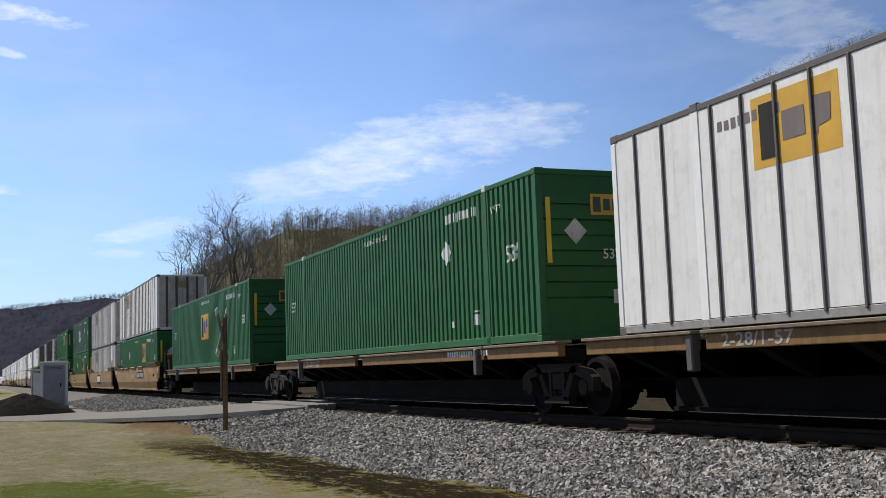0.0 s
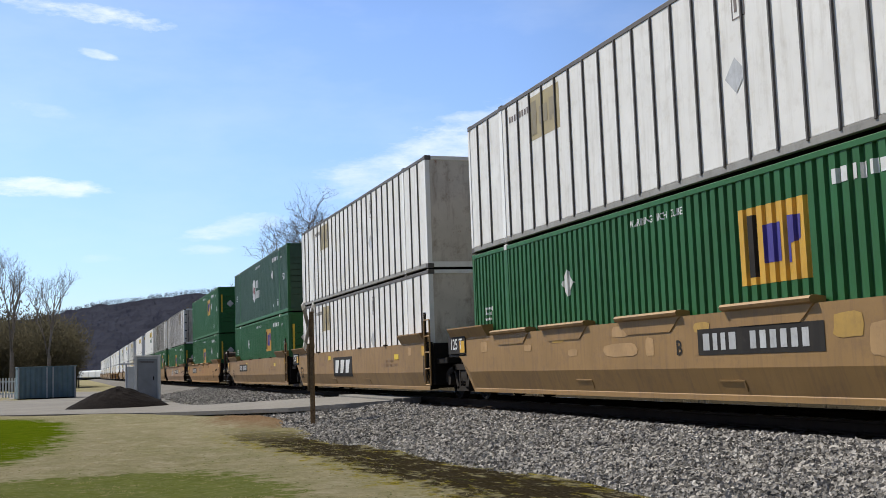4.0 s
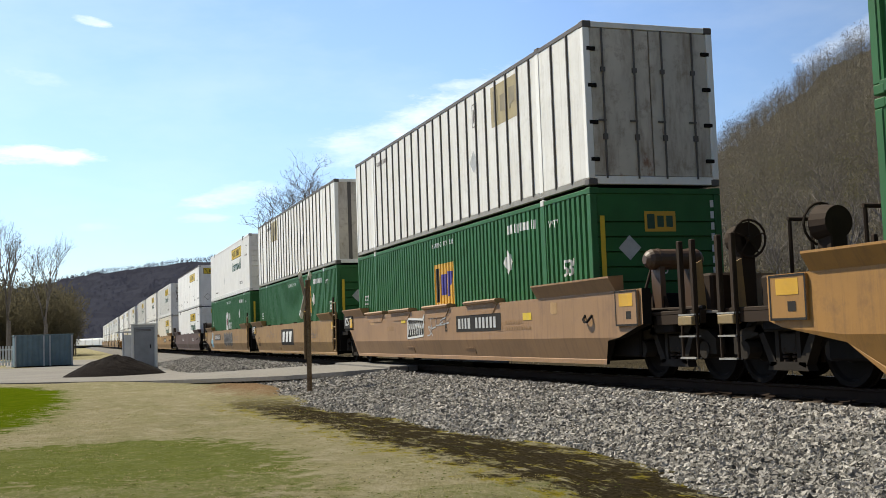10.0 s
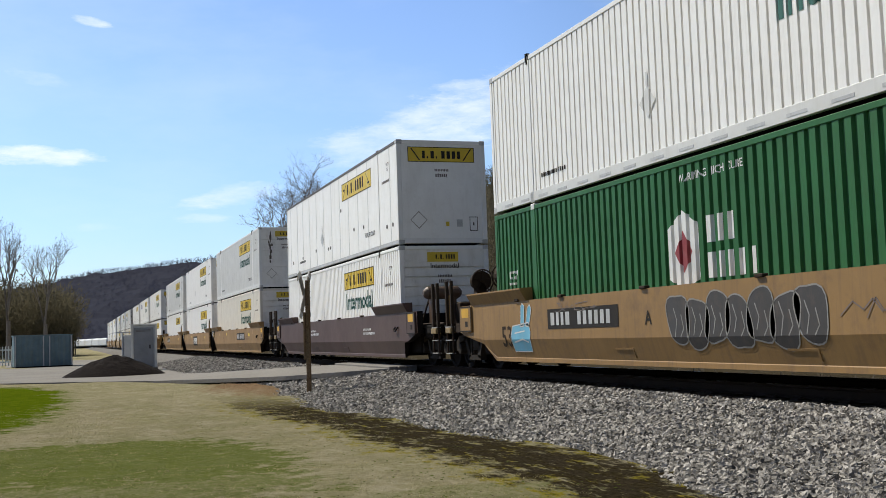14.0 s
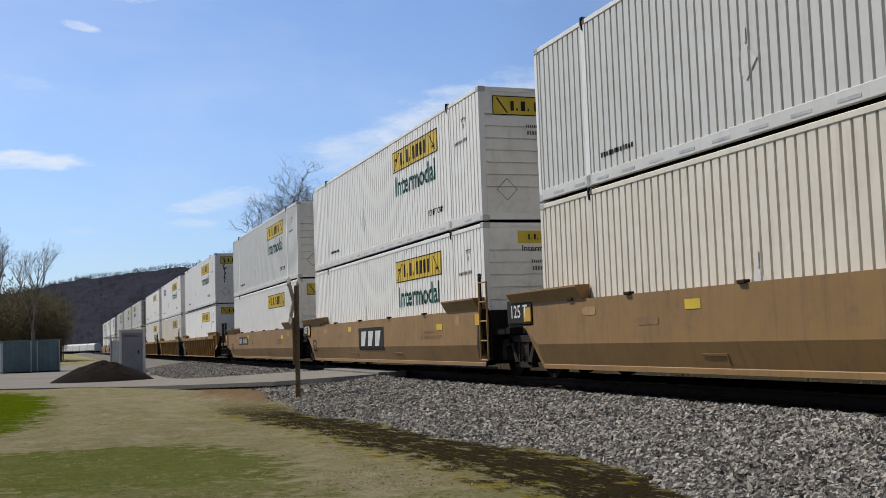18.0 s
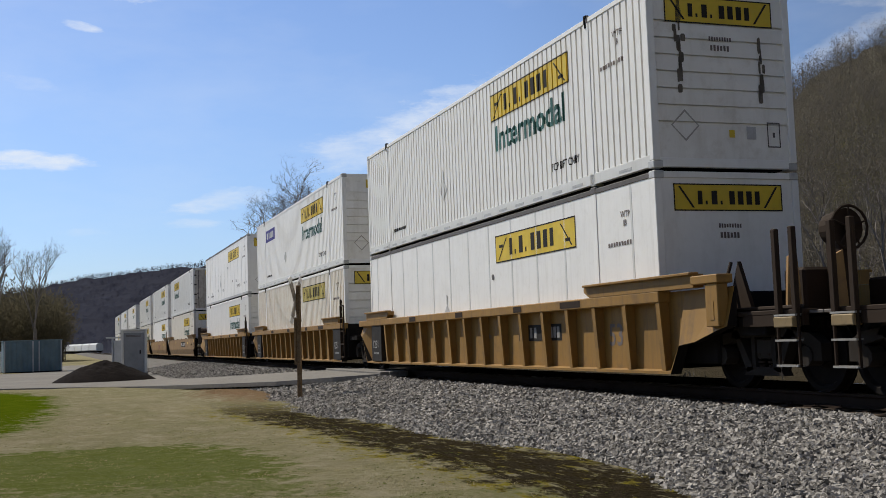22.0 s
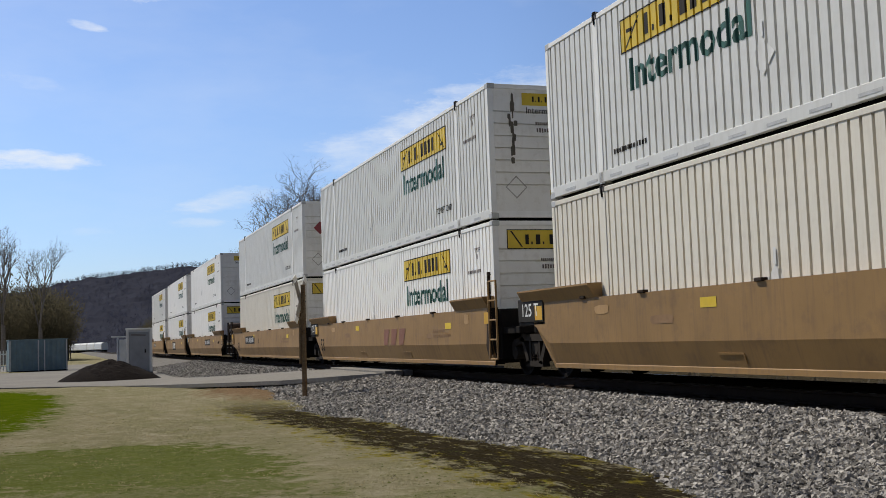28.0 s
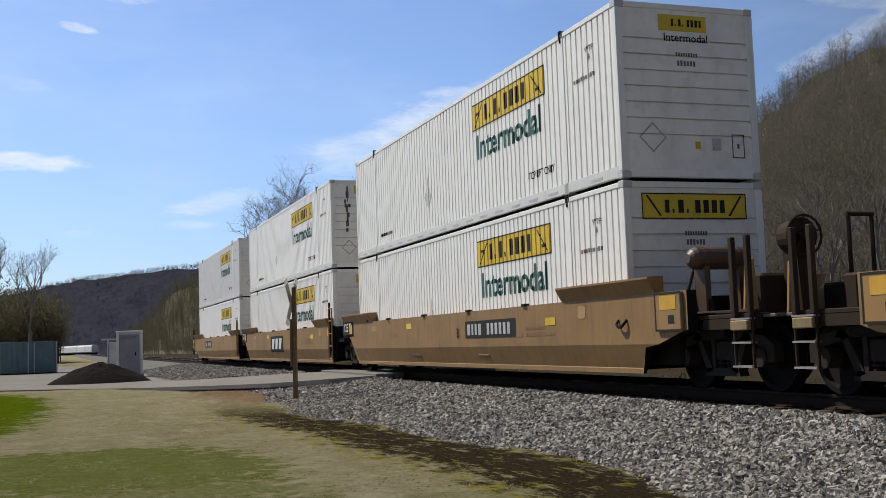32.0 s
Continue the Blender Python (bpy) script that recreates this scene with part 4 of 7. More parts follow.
def trim_emp(c, style, sign_y=-1.4, sign=True, faded=False, high=True, front=True, front_dark=False, ink=WHITE_INK, hub=False, dia_y=-4.0, mono=False):
    """Drawings on a green or ribbed box."""
    if sign:
        z = (1.38 if sign_y < -1 else 1.12) if style == "green" else 1.83
        on_side("name_panel", ("bars", "emp_panel" + style, [(0, 0, 1.45, 1.02 if style == "green" else 0.86)], None, EMP_FADED if faded else EMP_YELLOW), style, sign_y, z, 0.004 if style == "green" else 0.002, c, "yellow square name panel")
        dark = FADED_INK if faded else BLACK_INK
        blue = FADED_INK if faded else (GREY_INK if mono else BLUE_INK)
        k = 0.92 if style == "green" else 0.76
        on_side("name_mark", ("bars", "emp_e" + style, [(0.14, 0.1, 0.40, k)], None, dark), style, sign_y, z, 0.007, c, "dark blocks of the name")
        on_side("name_mark", ("bars", "emp_m" + style, [(0.53, 0.26, 0.90, k - 0.16)], None, blue), style, sign_y, z, 0.0075, c, "violet block of the name")
        on_side("name_mark", ("bars", "emp_p" + style, [[(1.0, 0.22), (1.10, 0.22), (1.10, k - 0.46), (1.30, k - 0.42), (1.32, k - 0.12), (1.0, k - 0.10)]], None, blue), style, sign_y, z, 0.0075, c, "violet block of the name")
    if hub:
        emblem = on_side("name_mark", ("bars", "hub_mark", [[(0, 0.2), (0.42, 0), (0.84, 0.2), (0.84, 0.95), (0.42, 1.2), (0, 0.95)]], None, WHITE_INK), style, sign_y, 0.95, 0.005, c, "white six-sided emblem")
        on_side("name_mark", ("bars", "hub_bars", [[(0.18, 0.58), (0.42, 0.28), (0.66, 0.58), (0.42, 0.9)]], None, RED_INK), style, sign_y, 0.95, 0.008, c)
        for x0, z0, x1, z1 in word_bars([0.17, 0.14, 0.14], 0.38, 0.11, 1.05) + [(x0, z0 - 0.5, x1, z1 - 0.5) for x0, z0, x1, z1 in word_bars([0.17, 0.11, 0.14, 0.14, 0.14], 0.36, 0.11, 1.05)]:
            child_bar(emblem, "hub", style, sign_y, x0, z0 + 0.67, x1 - x0, z1 - z0, WHITE_INK, 0.005)
    if style == "green":
        on_side("placard", ("bars", "placard_green", DIAMOND, None, WHITE_INK), style, dia_y, 1.62, 0.012, c, "white hazard placard")
        on_side("lettering", ("text", "fiftythree", "53'", 0.42, ink), style, -6.85, 1.42, 0.006, c)
        on_side("lettering", ("text", "fiftythree", "53'", 0.4, ink), style, 7.4, 1.4, 0.006, c)
        on_side("lettering", ("text", "wtp_g", "WTP", 0.2, ink), style, -6.3, 2.35, 0.006, c)
        if high:
            on_side("lettering", ("text", "highcube", "WARNING HIGH CUBE", 0.16, ink), style, 0.75, 2.56, 0.006, c, "small white words")
        on_side("small_print", ("bars", "number_g", smudge_bars(9, 1.5, 0.2, 5), None, ink), style, -4.25, 2.42, 0.006, c)
        on_side("small_print", ("bars", "ia", [(0, 0, 0.05, 0.2), (0.1, 0, 0.24, 0.2), (0.0, 0.24, 0.24, 0.27)], None, ink), style, -5.4, 0.4, 0.006, c)
        on_side("small_print", ("bars", "ia2", [(0, 0, 0.12, 0.12)], None, ink), style, -4.4, 0.4, 0.006, c)
    else:
        on_side("placard", ("bars", "placard_w", DIAMOND, None, ALU_RAIL), style, -2.2, 1.05, 0.006, c, "grey hazard placard holder")
        on_side("small_print", ("bars", "print_w", [(0, 0, 0.3, 0.02), (0, 0.5, 0.3, 0.52), (0, 0, 0.02, 0.5), (0.28, 0, 0.3, 0.5), (0.06, 0.1, 0.12, 0.4), (0.18, 0.1, 0.24, 0.4)], None, GREY_INK), style, -2.45, 2.05, 0.004, c)
        on_side("small_print", ("bars", "number_w", smudge_bars(9, 1.2, 0.14, 6), None, GREY_INK), style, 5.6, 2.42, 0.004, c)
    if front:
        if style == "green":
            on_front("name_panel", ("bars", "emp_front", [(0, 0, 0.62, 0.36)], None, SIGN_DULL if front_dark else EMP_YELLOW), -0.25, 2.12, c, label="yellow name panel")
            on_front("name_mark", ("bars", "emp_front_m", [(0.05, 0.05, 0.2, 0.31), (0.25, 0.08, 0.38, 0.28), (0.43, 0.08, 0.56, 0.28)], None, GREEN_PALE), -0.25, 2.12, c, y=-HL + 0.018)
            on_front("placard", ("bars", "diamond_f", [[(0, 0.22), (0.22, 0), (0.44, 0.22), (0.22, 0.44)]], None, ALU_RAIL), -0.78, 1.62, c, label="pale hazard placard")
            on_front("lettering", ("text", "ft_front", "53'", 0.24, WHITE_INK), -0.05, 1.38, c)
            on_front("sticker", ("bars", "sticker_f", [(0, 0, 0.46, 0.24), ], None, WHITE_INK), 0.12, 0.62, c)
            on_front("hazard_tape", ("bars", "tape", [(0, 0, 0.09, 1.1)], None, SIGN_YELLOW), -1.12, 1.3, c, y=-HL + 0.012, label="yellow warning tape")
            on_front("small_print", ("bars", "vnum", [(0, -0.2 * i, 0.07, -0.2 * i + 0.13) for i in range(9)], None, WHITE_INK), 1.08, 2.55, c, y=-HL + 0.012)
        else:
            on_front("name_panel", ("bars", "emp_front_w", [(0, 0, 0.7, 0.36)], None, EMP_FADED), -0.35, 2.2, c, label="bleached name panel")
            on_front("hatch", ("bars", "hatch_w", [(0, 0, 0.3, 0.02), (0, 0.38, 0.3, 0.4), (0, 0, 0.02, 0.4), (0.28, 0, 0.3, 0.4)], None, GREY_INK), 0.42, 0.75, c, y=-HL - 0.002)


# ---- cars: origin on the rail head under the middle of the load, front towards -y ----
WHEEL_R, FLOOR_Z = 0.46, 0.354
AXLES = []


def side_frame(bm, x):
    """A cast truck side: arched top chord, angled columns, journal boxes, spring nest."""
    th = 0.075
    for s in (-1, 1):
        plate(bm, [(s * 1.18, 0.40), (s * 1.18, 0.62), (s * 0.98, 0.74), (s * 0.55, 0.80), (s * 0.45, 0.70), (s * 0.9, 0.60), (s * 0.92, 0.40)], x - th, x + th)
        plate(bm, [(s * 0.62, 0.72), (s * 0.50, 0.72), (s * 0.22, 0.28), (s * 0.36, 0.24)], x - th, x + th)
        plate(bm, [(s * 0.26, 0.78), (s * 0.18, 0.78), (s * 0.18, 0.28), (s * 0.26, 0.28)], x - th * 0.8, x + th * 0.8)
        rod(bm, (x - 0.1, s * 0.9, WHEEL_R), (x + 0.1, s * 0.9, WHEEL_R), 0.13, 10)
    plate(bm, [(-0.7, 0.70), (0.7, 0.70), (0.6, 0.84), (-0.6, 0.84)], x - th, x + th)
    plate(bm, [(-0.42, 0.20), (0.42, 0.20), (0.36, 0.31), (-0.36, 0.31)], x - th, x + th)


def wheelset_mesh(bm):
    prof = [(0.085, 0.0), (0.085, 0.12), (0.03, 0.17), (0.03, 0.36), (0.075, 0.39), (0.075, WHEEL_R - 0.006), (-0.045, WHEEL_R), (-0.045, WHEEL_R + 0.028), (-0.07, WHEEL_R + 0.028), (-0.07, 0.38), (-0.02, 0.34), (-0.02, 0.17), (-0.075, 0.12), (-0.075, 0.0)]
    n = 28
    for s in (-1, 1):
        rings = []
        for k in range(n):
            a = 2 * math.pi * k / n
            rings.append([bm.verts.new((s * (0.765 + dx), r * math.cos(a), r * math.sin(a))) for dx, r in prof[1:-1]])
        for i in range(n):
            a, b = rings[i], rings[(i + 1) % n]
            for j in range(len(a) - 1):
                bm.faces.new((a[j], a[j + 1], b[j + 1], b[j]))
        bm.faces.new([r[0] for r in rings]), bm.faces.new([r[-1] for r in rings])
        for k in range(3):
            a = 2 * math.pi * k / 3
            rod(bm, (s * 0.93, 0.055 * math.cos(a), 0.055 * math.sin(a)), (s * 0.955, 0.055 * math.cos(a), 0.055 * math.sin(a)), 0.018, 6)
    rod(bm, (-0.94, 0, 0), (0.94, 0, 0), 0.075, 12)


def add_truck(car, y):
    frame_ = put("truck", cached("truck", TRUCK_STEEL, lambda bm: box(bm, -1.05, 1.05, -0.17, 0.17, 0.42, 0.68, 0.02)), car, pose(0, y, 0), "dusty cast-steel truck with coil springs")
    for sx in (-1.0, 1.0):
        put("side_frame", cached("side_frame", TRUCK_STEEL, lambda bm: side_frame(bm, 0)), frame_, pose(sx, 0, 0))
    spring = cached("spring", BROWN_STEEL, lambda bm: [rod(bm, (0, 0, 0.31 + 0.05 * k), (0, 0, 0.34 + 0.05 * k), 0.062 if k % 2 else 0.05, 10) for k in range(4)])
    for sx in (-1.0, 1.0):
        for dy in (-0.1, 0.1):
            put("spring", spring, frame_, pose(sx, dy, 0))
    ws = cached("wheelset", DARK_STEEL, wheelset_mesh)
    for dy in (-0.9, 0.9):
        AXLES.append((put("wheelset", ws, frame_, pose(0, dy, WHEEL_R), "dark steel wheel pair on its axle"), dy))
    shoe = cached("brake_shoe", RAIL_STEEL, lambda bm: box(bm, -0.06, 0.06, -0.04, 0.04, 0.3, 0.62, 0.01))
    for sx in (-0.765, 0.765):
        for dy in (-0.37, 0.37):
            put("brake_shoe", shoe, frame_, pose(sx, dy, 0))


KNEE = 0.66   # height of the fold in a plain side


def loft_side(bm, front_end, rear_end, design):
    """A well's side: a folded plate whose foot is cut away over the trucks at both ends."""
    top = 1.41
    if design == "ribbed":
        prof = [(-1.28, top - 0.02), (-1.31, top - 0.02), (-1.31, 0.26), (-1.46, 0.24), (-1.46, 0.20), (-1.28, 0.20)]
    else:
        prof = [(-1.30, top), (-1.46, top), (-1.46, KNEE), (-1.345, 0.300), (-1.352, 0.288), (-1.352, 0.215), (-1.30, 0.215)]
    # each end: (y, height of the cut foot) from the tip inwards
    tips = {"joint_front": [(8.24, 0.42), (8.08, 0.2)], "joint_rear": [(8.72, 1.0), (8.60, 0.95), (8.06, 0.2)],
            "end_front": [(10.0, 0.86), (9.80, 0.82), (9.20, 0.66), (8.78, 0.61), (8.52, 0.2)], "end_rear": [(10.0, 0.84), (9.75, 0.76), (8.60, 0.57), (8.10, 0.2)]}
    fr, rr = tips[front_end], tips[rear_end]
    stations = [(-y, c) for y, c in fr] + [(-4, 0.2), (0, 0.2), (4, 0.2)] + [(y, c) for y, c in rr[::-1]]
    rings = []
    for y, cut in stations:
        edge = -1.46 if cut >= KNEE or design == "ribbed" else -1.46 + (KNEE - cut) * 0.3194
        rings.append([bm.verts.new((x if z >= cut else (-1.30 if x >= -1.30 else edge), y, max(z, cut))) for x, z in prof])
    for a, b in zip(rings, rings[1:]):
        for i in range(len(prof)):
            j = (i + 1) % len(prof)
            bm.faces.new((a[i], b[i], b[j], a[j]))
    bm.faces.new(rings[0]), bm.faces.new(rings[-1][::-1])
    bmesh.ops.remove_doubles(bm, verts=bm.verts, dist=0.0005)
    bm.normal_update()
    for f in bm.faces:
        c = f.calc_center_median()
        if abs(c.y) > 8.0 and abs(f.normal.x) < 0.5 and c.z < 1.3:
            f.material_index = 1       # cut edges over the wheels: grime and shade put into one dark material


def ladder(car, y, x=-1.52, z0=0.55, z1=2.25, width=0.42, paint_=None, depth=0.0):
    def build(bm):
        for s in (-1, 1):
            rod(bm, (0, s * width / 2, z0), (0, s * width / 2, z1), 0.022, 6)
        n = int((z1 - z0) / 0.36)
        for i in range(n + 1):
            z = z0 + (z1 - z0) * i / n
            rod(bm, (0, -width / 2, z), (0, width / 2, z), 0.017, 6)
    put("ladder", cached("ladder|%.2f%.2f" % (z0, z1), paint_ or BROWN_STEEL, build), car, pose(x, y, 0))


def hoop(car, x, y, z0, z1, width, r=0.025, across=False, material=None):
    """An upright inverted-U handrail."""
    def build(bm):
        for s in (-1, 1):
            rod(bm, (0, s * width / 2, z0), (0, s * width / 2, z1), r, 6)
        rod(bm, (0, -width / 2 - r, z1), (0, width / 2 + r, z1), r, 6)
    put("handrail", cached("handrail|%.2f%.2f%.2f%.3f" % (z0, z1, width, r), material or BROWN_STEEL, build), car, pose(x, y, 0, 0, 0, 90 if across else 0))


def tank_mesh(bm):
    """A lying pressure tank with dished ends, two straps and its bracket."""
    for x0, x1, r0, r1 in ((-1.13, -1.08, 0.07, 0.13), (-1.08, -1.02, 0.13, 0.165), (-1.02, -0.2, 0.165, 0.165), (-0.2, -0.14, 0.165, 0.13), (-0.14, -0.09, 0.13, 0.07)):
        rod(bm, (x0, 0, 0), (x1, 0, 0), r0, 18, r1)
    for x in (-0.92, -0.34):
        rod(bm, (x, 0, 0), (x + 0.05, 0, 0), 0.175, 18)
        box(bm, x - 0.02, x + 0.07, -0.14, 0.14, -0.85, -0.12)


def end_platform(car, s, steel, tank_on=True):
    """Deck, sill, coupler, steps, handrails, air tank and brake wheel beyond the well; s = -1 front, 1 rear."""
    turn = pose(0, 0, 0, 0, 0, 0 if s < 0 else 180)
    put("end_platform", cached("end_platform", steel, lambda bm: (box(bm, -1.28, 1.28, -11.35, -8.35, 0.98, 1.04, 0.01), box(bm, -0.3, 0.3, -11.3, -8.2, 0.66, 0.98, 0.02), box(bm, -1.28, -1.2, -11.35, -10.1, 0.84, 0.98), box(bm, 1.2, 1.28, -11.35, -10.1, 0.84, 0.98))), car, turn, "rusty steel end platform")
    put("bulkhead", cached("bulkhead", DARK_STEEL, lambda bm: box(bm, -1.3, 1.3, -8.36, -8.2, 0.34, 1.38, 0.015)), car, turn)
    put("body_bolster", cached("body_bolster", DARK_STEEL, lambda bm: (box(bm, -1.22, 1.22, -10.5, -9.9, 0.72, 0.98, 0.02), box(bm, -1.15, 1.15, -9.3, -8.4, 0.34, 0.97, 0.03), box(bm, -0.9, 0.9, -11.2, -10.8, 0.55, 0.97, 0.03))), car, turn)
    put("coupler", cached("coupler", GREASE, lambda bm: (box(bm, -0.11, 0.11, -11.5, -11.2, 0.72, 0.92, 0.03), box(bm, -0.17, 0.17, -11.72, -11.4, 0.69, 0.95, 0.05))), car, turn, "greasy steel coupler")
    if tank_on:
        put("air_tank", cached("air_tank", TANK_BROWN, tank_mesh), car, turn @ pose(0, -9.55, 1.88), "brown cylindrical air tank on a bracket")
    put("brake_wheel", cached("brake_wheel", BROWN_STEEL, lambda bm: ([rod(bm, (0.29 * math.cos(a), 0, 0.29 * math.sin(a)), (0.29 * math.cos(a + 0.4), 0, 0.29 * math.sin(a + 0.4)), 0.02, 6) for a in [i * math.pi / 8 for i in range(16)]], [rod(bm, (0, 0, 0), (0.29 * math.cos(a), 0.0, 0.29 * math.sin(a)), 0.014, 5) for a in (0.3, 1.56, 2.8, 4.1, 5.3)], rod(bm, (0, -0.04, 0), (0, 0.2, 0), 0.05, 8))), car, turn @ pose(0.15, -10.55, 2.12), "brown spoked handbrake wheel")
    put("brake_stand", cached("brake_stand", BROWN_STEEL, lambda bm: (box(bm, 0.02, 0.28, -10.5, -10.2, 1.02, 2.2, 0.02))), car, turn)
    put("valve_box", cached("valve_box", BROWN_STEEL, lambda bm: box(bm, -0.35, 0.45, -10.2, -9.75, 1.02, 1.62, 0.04)), car, turn)
    put("gusset", cached("gusset", BROWN_STEEL, lambda bm: plate(bm, [(-9.8, 1.02), (-9.2, 1.02), (-9.5, 1.75)], -0.9, -0.84)), car, turn)
    put("retainer_box", cached("retainer_box", BROWN_STEEL, lambda bm: box(bm, 0.6, 1.0, -10.8, -10.3, 1.02, 1.45, 0.03)), car, turn)
    put("brake_rigging", cached("brake_rigging", DARK_STEEL, lambda bm: (rod(bm, (-1.1, -9.3, 0.85), (0.9, -10.2, 0.8), 0.03, 6), rod(bm, (-0.6, -10.6, 0.7), (0.6, -9.2, 0.72), 0.03, 6), box(bm, -0.9, -0.55, -10.2, -9.8, 0.5, 0.94, 0.02), box(bm, 0.3, 0.95, -9.8, -9.4, 0.5, 0.94, 0.02), rod(bm, (-0.2, -10.8, 0.75), (-0.32, -11.6, 0.4), 0.028, 6))), car, turn)
    prop = cached("support_post", TAN, lambda bm: plate(bm, [(-0.09, 1.04), (0.11, 1.04), (0.06, 1.74), (-0.05, 1.8)], -0.045, 0.045))
    for px, py in ((-0.75, -10.5), (-0.2, -10.72)):
        put("support_post", prop, car, turn @ pose(px, py, 0, 0, 0, 70), "tan steel support post")

    def hose(bm):
        pts = [(-0.35, -11.15, 0.86), (-0.37, -11.35, 0.62), (-0.36, -11.55, 0.44), (-0.3, -11.75, 0.40), (-0.2, -11.85, 0.47)]
        for a, b in zip(pts, pts[1:]):
            rod(bm, a, b, 0.03, 7)
    put("air_hose", cached("air_hose", GREASE, hose), car, turn, "black rubber air hose")

    def pipes(bm):
        rod(bm, (-1.12, -11.2, 1.07), (-1.12, -8.5, 1.07), 0.03, 7)
        rod(bm, (-1.12, -9.3, 1.07), (-0.9, -9.35, 1.75), 0.025, 7)
    put("brake_pipe", cached("brake_pipe", BROWN_STEEL, pipes), car, turn)
    put("gear_housing", cached("gear_housing", BROWN_STEEL, lambda bm: (rod(bm, (0.15, -10.5, 2.12), (0.15, -10.2, 2.12), 0.26, 18, 0.22))), car, turn, "round handbrake housing")
    put("foot_board", cached("foot_board", RIB_GREY, lambda bm: (box(bm, -1.2, 1.2, -11.62, -11.36, 0.98, 1.02, 0.006))), car, turn, "grey grated foot board")
    for sx in (-1, 1):
        x = sx * 1.32
        for dy in (-0.17, 0.17):
            put("grab_post", cached("end_grab_post", BROWN_STEEL, lambda bm: box(bm, -0.035, 0.035, -0.045, 0.045, 0.98, 2.05, 0.012)), car, turn @ pose(x, -11.1 + dy, 0))
        if sx * s < 0:
            hoop(car, *(turn @ Vector((sx * 0.95, -10.75, 0))).xy, 1.0, 2.4, 0.40, across=True, r=0.033)
        put("step_box", cached("step_box", STEP_TAN, lambda bm: box(bm, -0.08, 0.06, -0.19, 0.19, 0.82, 0.95, 0.012)), car, turn @ pose(x, -11.1, 0), "dusty tan step box")

        def stirrup(bm):
            rod(bm, (0, -0.2, 0.34), (0, -0.2, 1.0), 0.022, 6)
        st = put("step", cached("step", BROWN_STEEL, stirrup), car, turn @ pose(x, -11.1, 0))
        put("step_rail", cached("step", BROWN_STEEL, stirrup), st, pose(0, 0.4, 0))
        for z in (0.35, 0.66, 0.97):
            put("tread", cached("tread", STENCIL, lambda bm: box(bm, -0.05, 0.05, -0.21, 0.21, -0.012, 0.012)), st, pose(0, 0, z), "pale worn step edge")
    add_truck(car, s * 10.2)


BUBBLE_GREY = paint("grey_bubble_spray", (0.05, 0.046, 0.044), 0.65, stain=(0.12, 0.085, 0.06), amount=0.5)
RUST_RED = paint("faded_red_spray", (0.36, 0.12, 0.04), 0.65, stain=(0.3, 0.16, 0.06), amount=0.5)
CAR_PAINT = {"stake": STAKE_YELLOW, "tan": TAN, "yellow": YELLOW_CAR, "maroon": MAROON, "tan_red": TAN_RED}


def car_number(parent, y, z=0.84, material=ALU_RAIL, proud=-1.466):
    """Number board: dark plate with pale bars in place of the marks."""
    board = put("number_board", bars_mesh("board", [(0, 0, 2.75, 0.36)], BLACK_INK, "side"), parent, pose(proud, y, z), "dark number board")
    for x0, z0, x1, z1 in word_bars([0.16, 0.11, 0.11, 0.16, -0.24, 0.13, 0.13, 0.13, 0.13, 0.13, 0.13], 0.23, 0.085):
        put("number_bar", bars_mesh("carnumber|%.2f" % (x1 - x0), [(0, z0, x1 - x0, z1)], material, "side"), board, pose(-0.004, -0.14 - x0, 0.065), "pale bar of the car number")


def side_text(parent, key, words, size, material, y, z, x=-1.466, label=""):
    put("lettering", text_mesh(key, words, size, material, "side"), parent, pose(x, y, z), label)


def stake_mesh(bm):
    """A tapering web with a narrow flange, deep under the top chord."""
    for w, x0, x1 in ((0.03, None, -1.30), (0.055, 0.025, None)):
        ring = []
        for z, x in ((1.25, -1.485), (0.25, -1.425)):
            a, b = (x, x1) if x0 is None else (x - 0.004, x + x0)
            ring.append([bm.verts.new(p) for p in ((a, -w, z), (b, -w, z), (b, w, z), (a, w, z))])
        for i in range(4):
            j = (i + 1) % 4
            bm.faces.new((ring[1][i], ring[1][j], ring[0][j], ring[0][i]))
        bm.faces.new(ring[0]), bm.faces.new(ring[1][::-1])


def sill_mesh(key, shapes, material, proud=0.006, words=None, size=0.0):
    """A drawing folded over the knee of a plain side; x runs towards -y, the second number is the height."""
    key = (key + "|sill", material.name)
    if key in CACHE:
        return CACHE[key]
    bm = bmesh.new()
    if words:
        cu = bpy.data.curves.new("lettering", "FONT")
        cu.body, cu.size, cu.resolution_u, cu.offset = words, size, 2, size * 0.012
        ob = bpy.data.objects.new("lettering", cu)
        scene.collection.objects.link(ob)
        bpy.context.view_layer.update()
        me = bpy.data.meshes.new_from_object(ob)
        bpy.data.objects.remove(ob)
        bm.from_mesh(me)
        bpy.data.meshes.remove(me)
        for v in bm.verts:
            v.co.y += shapes
    else:
        for r in shapes:
            pts = [(r[0], r[1]), (r[2], r[1]), (r[2], r[3]), (r[0], r[3])] if isinstance(r[0], (int, float)) else r
            bm.faces.new([bm.verts.new((x, z, 0)) for x, z in pts])
    bmesh.ops.bisect_plane(bm, geom=bm.verts[:] + bm.edges[:] + bm.faces[:], plane_co=(0, KNEE, 0), plane_no=(0, 1, 0))
    for v in bm.verts:
        x, z = v.co.x, v.co.y
        v.co = (-1.46 - proud + max(0.0, KNEE - z) * 0.3194, -x, z)
    me = bpy.data.meshes.new("drawing")
    bm.to_mesh(me)
    bm.free()
    me.materials.append(material)
    CACHE[key] = me
    return me


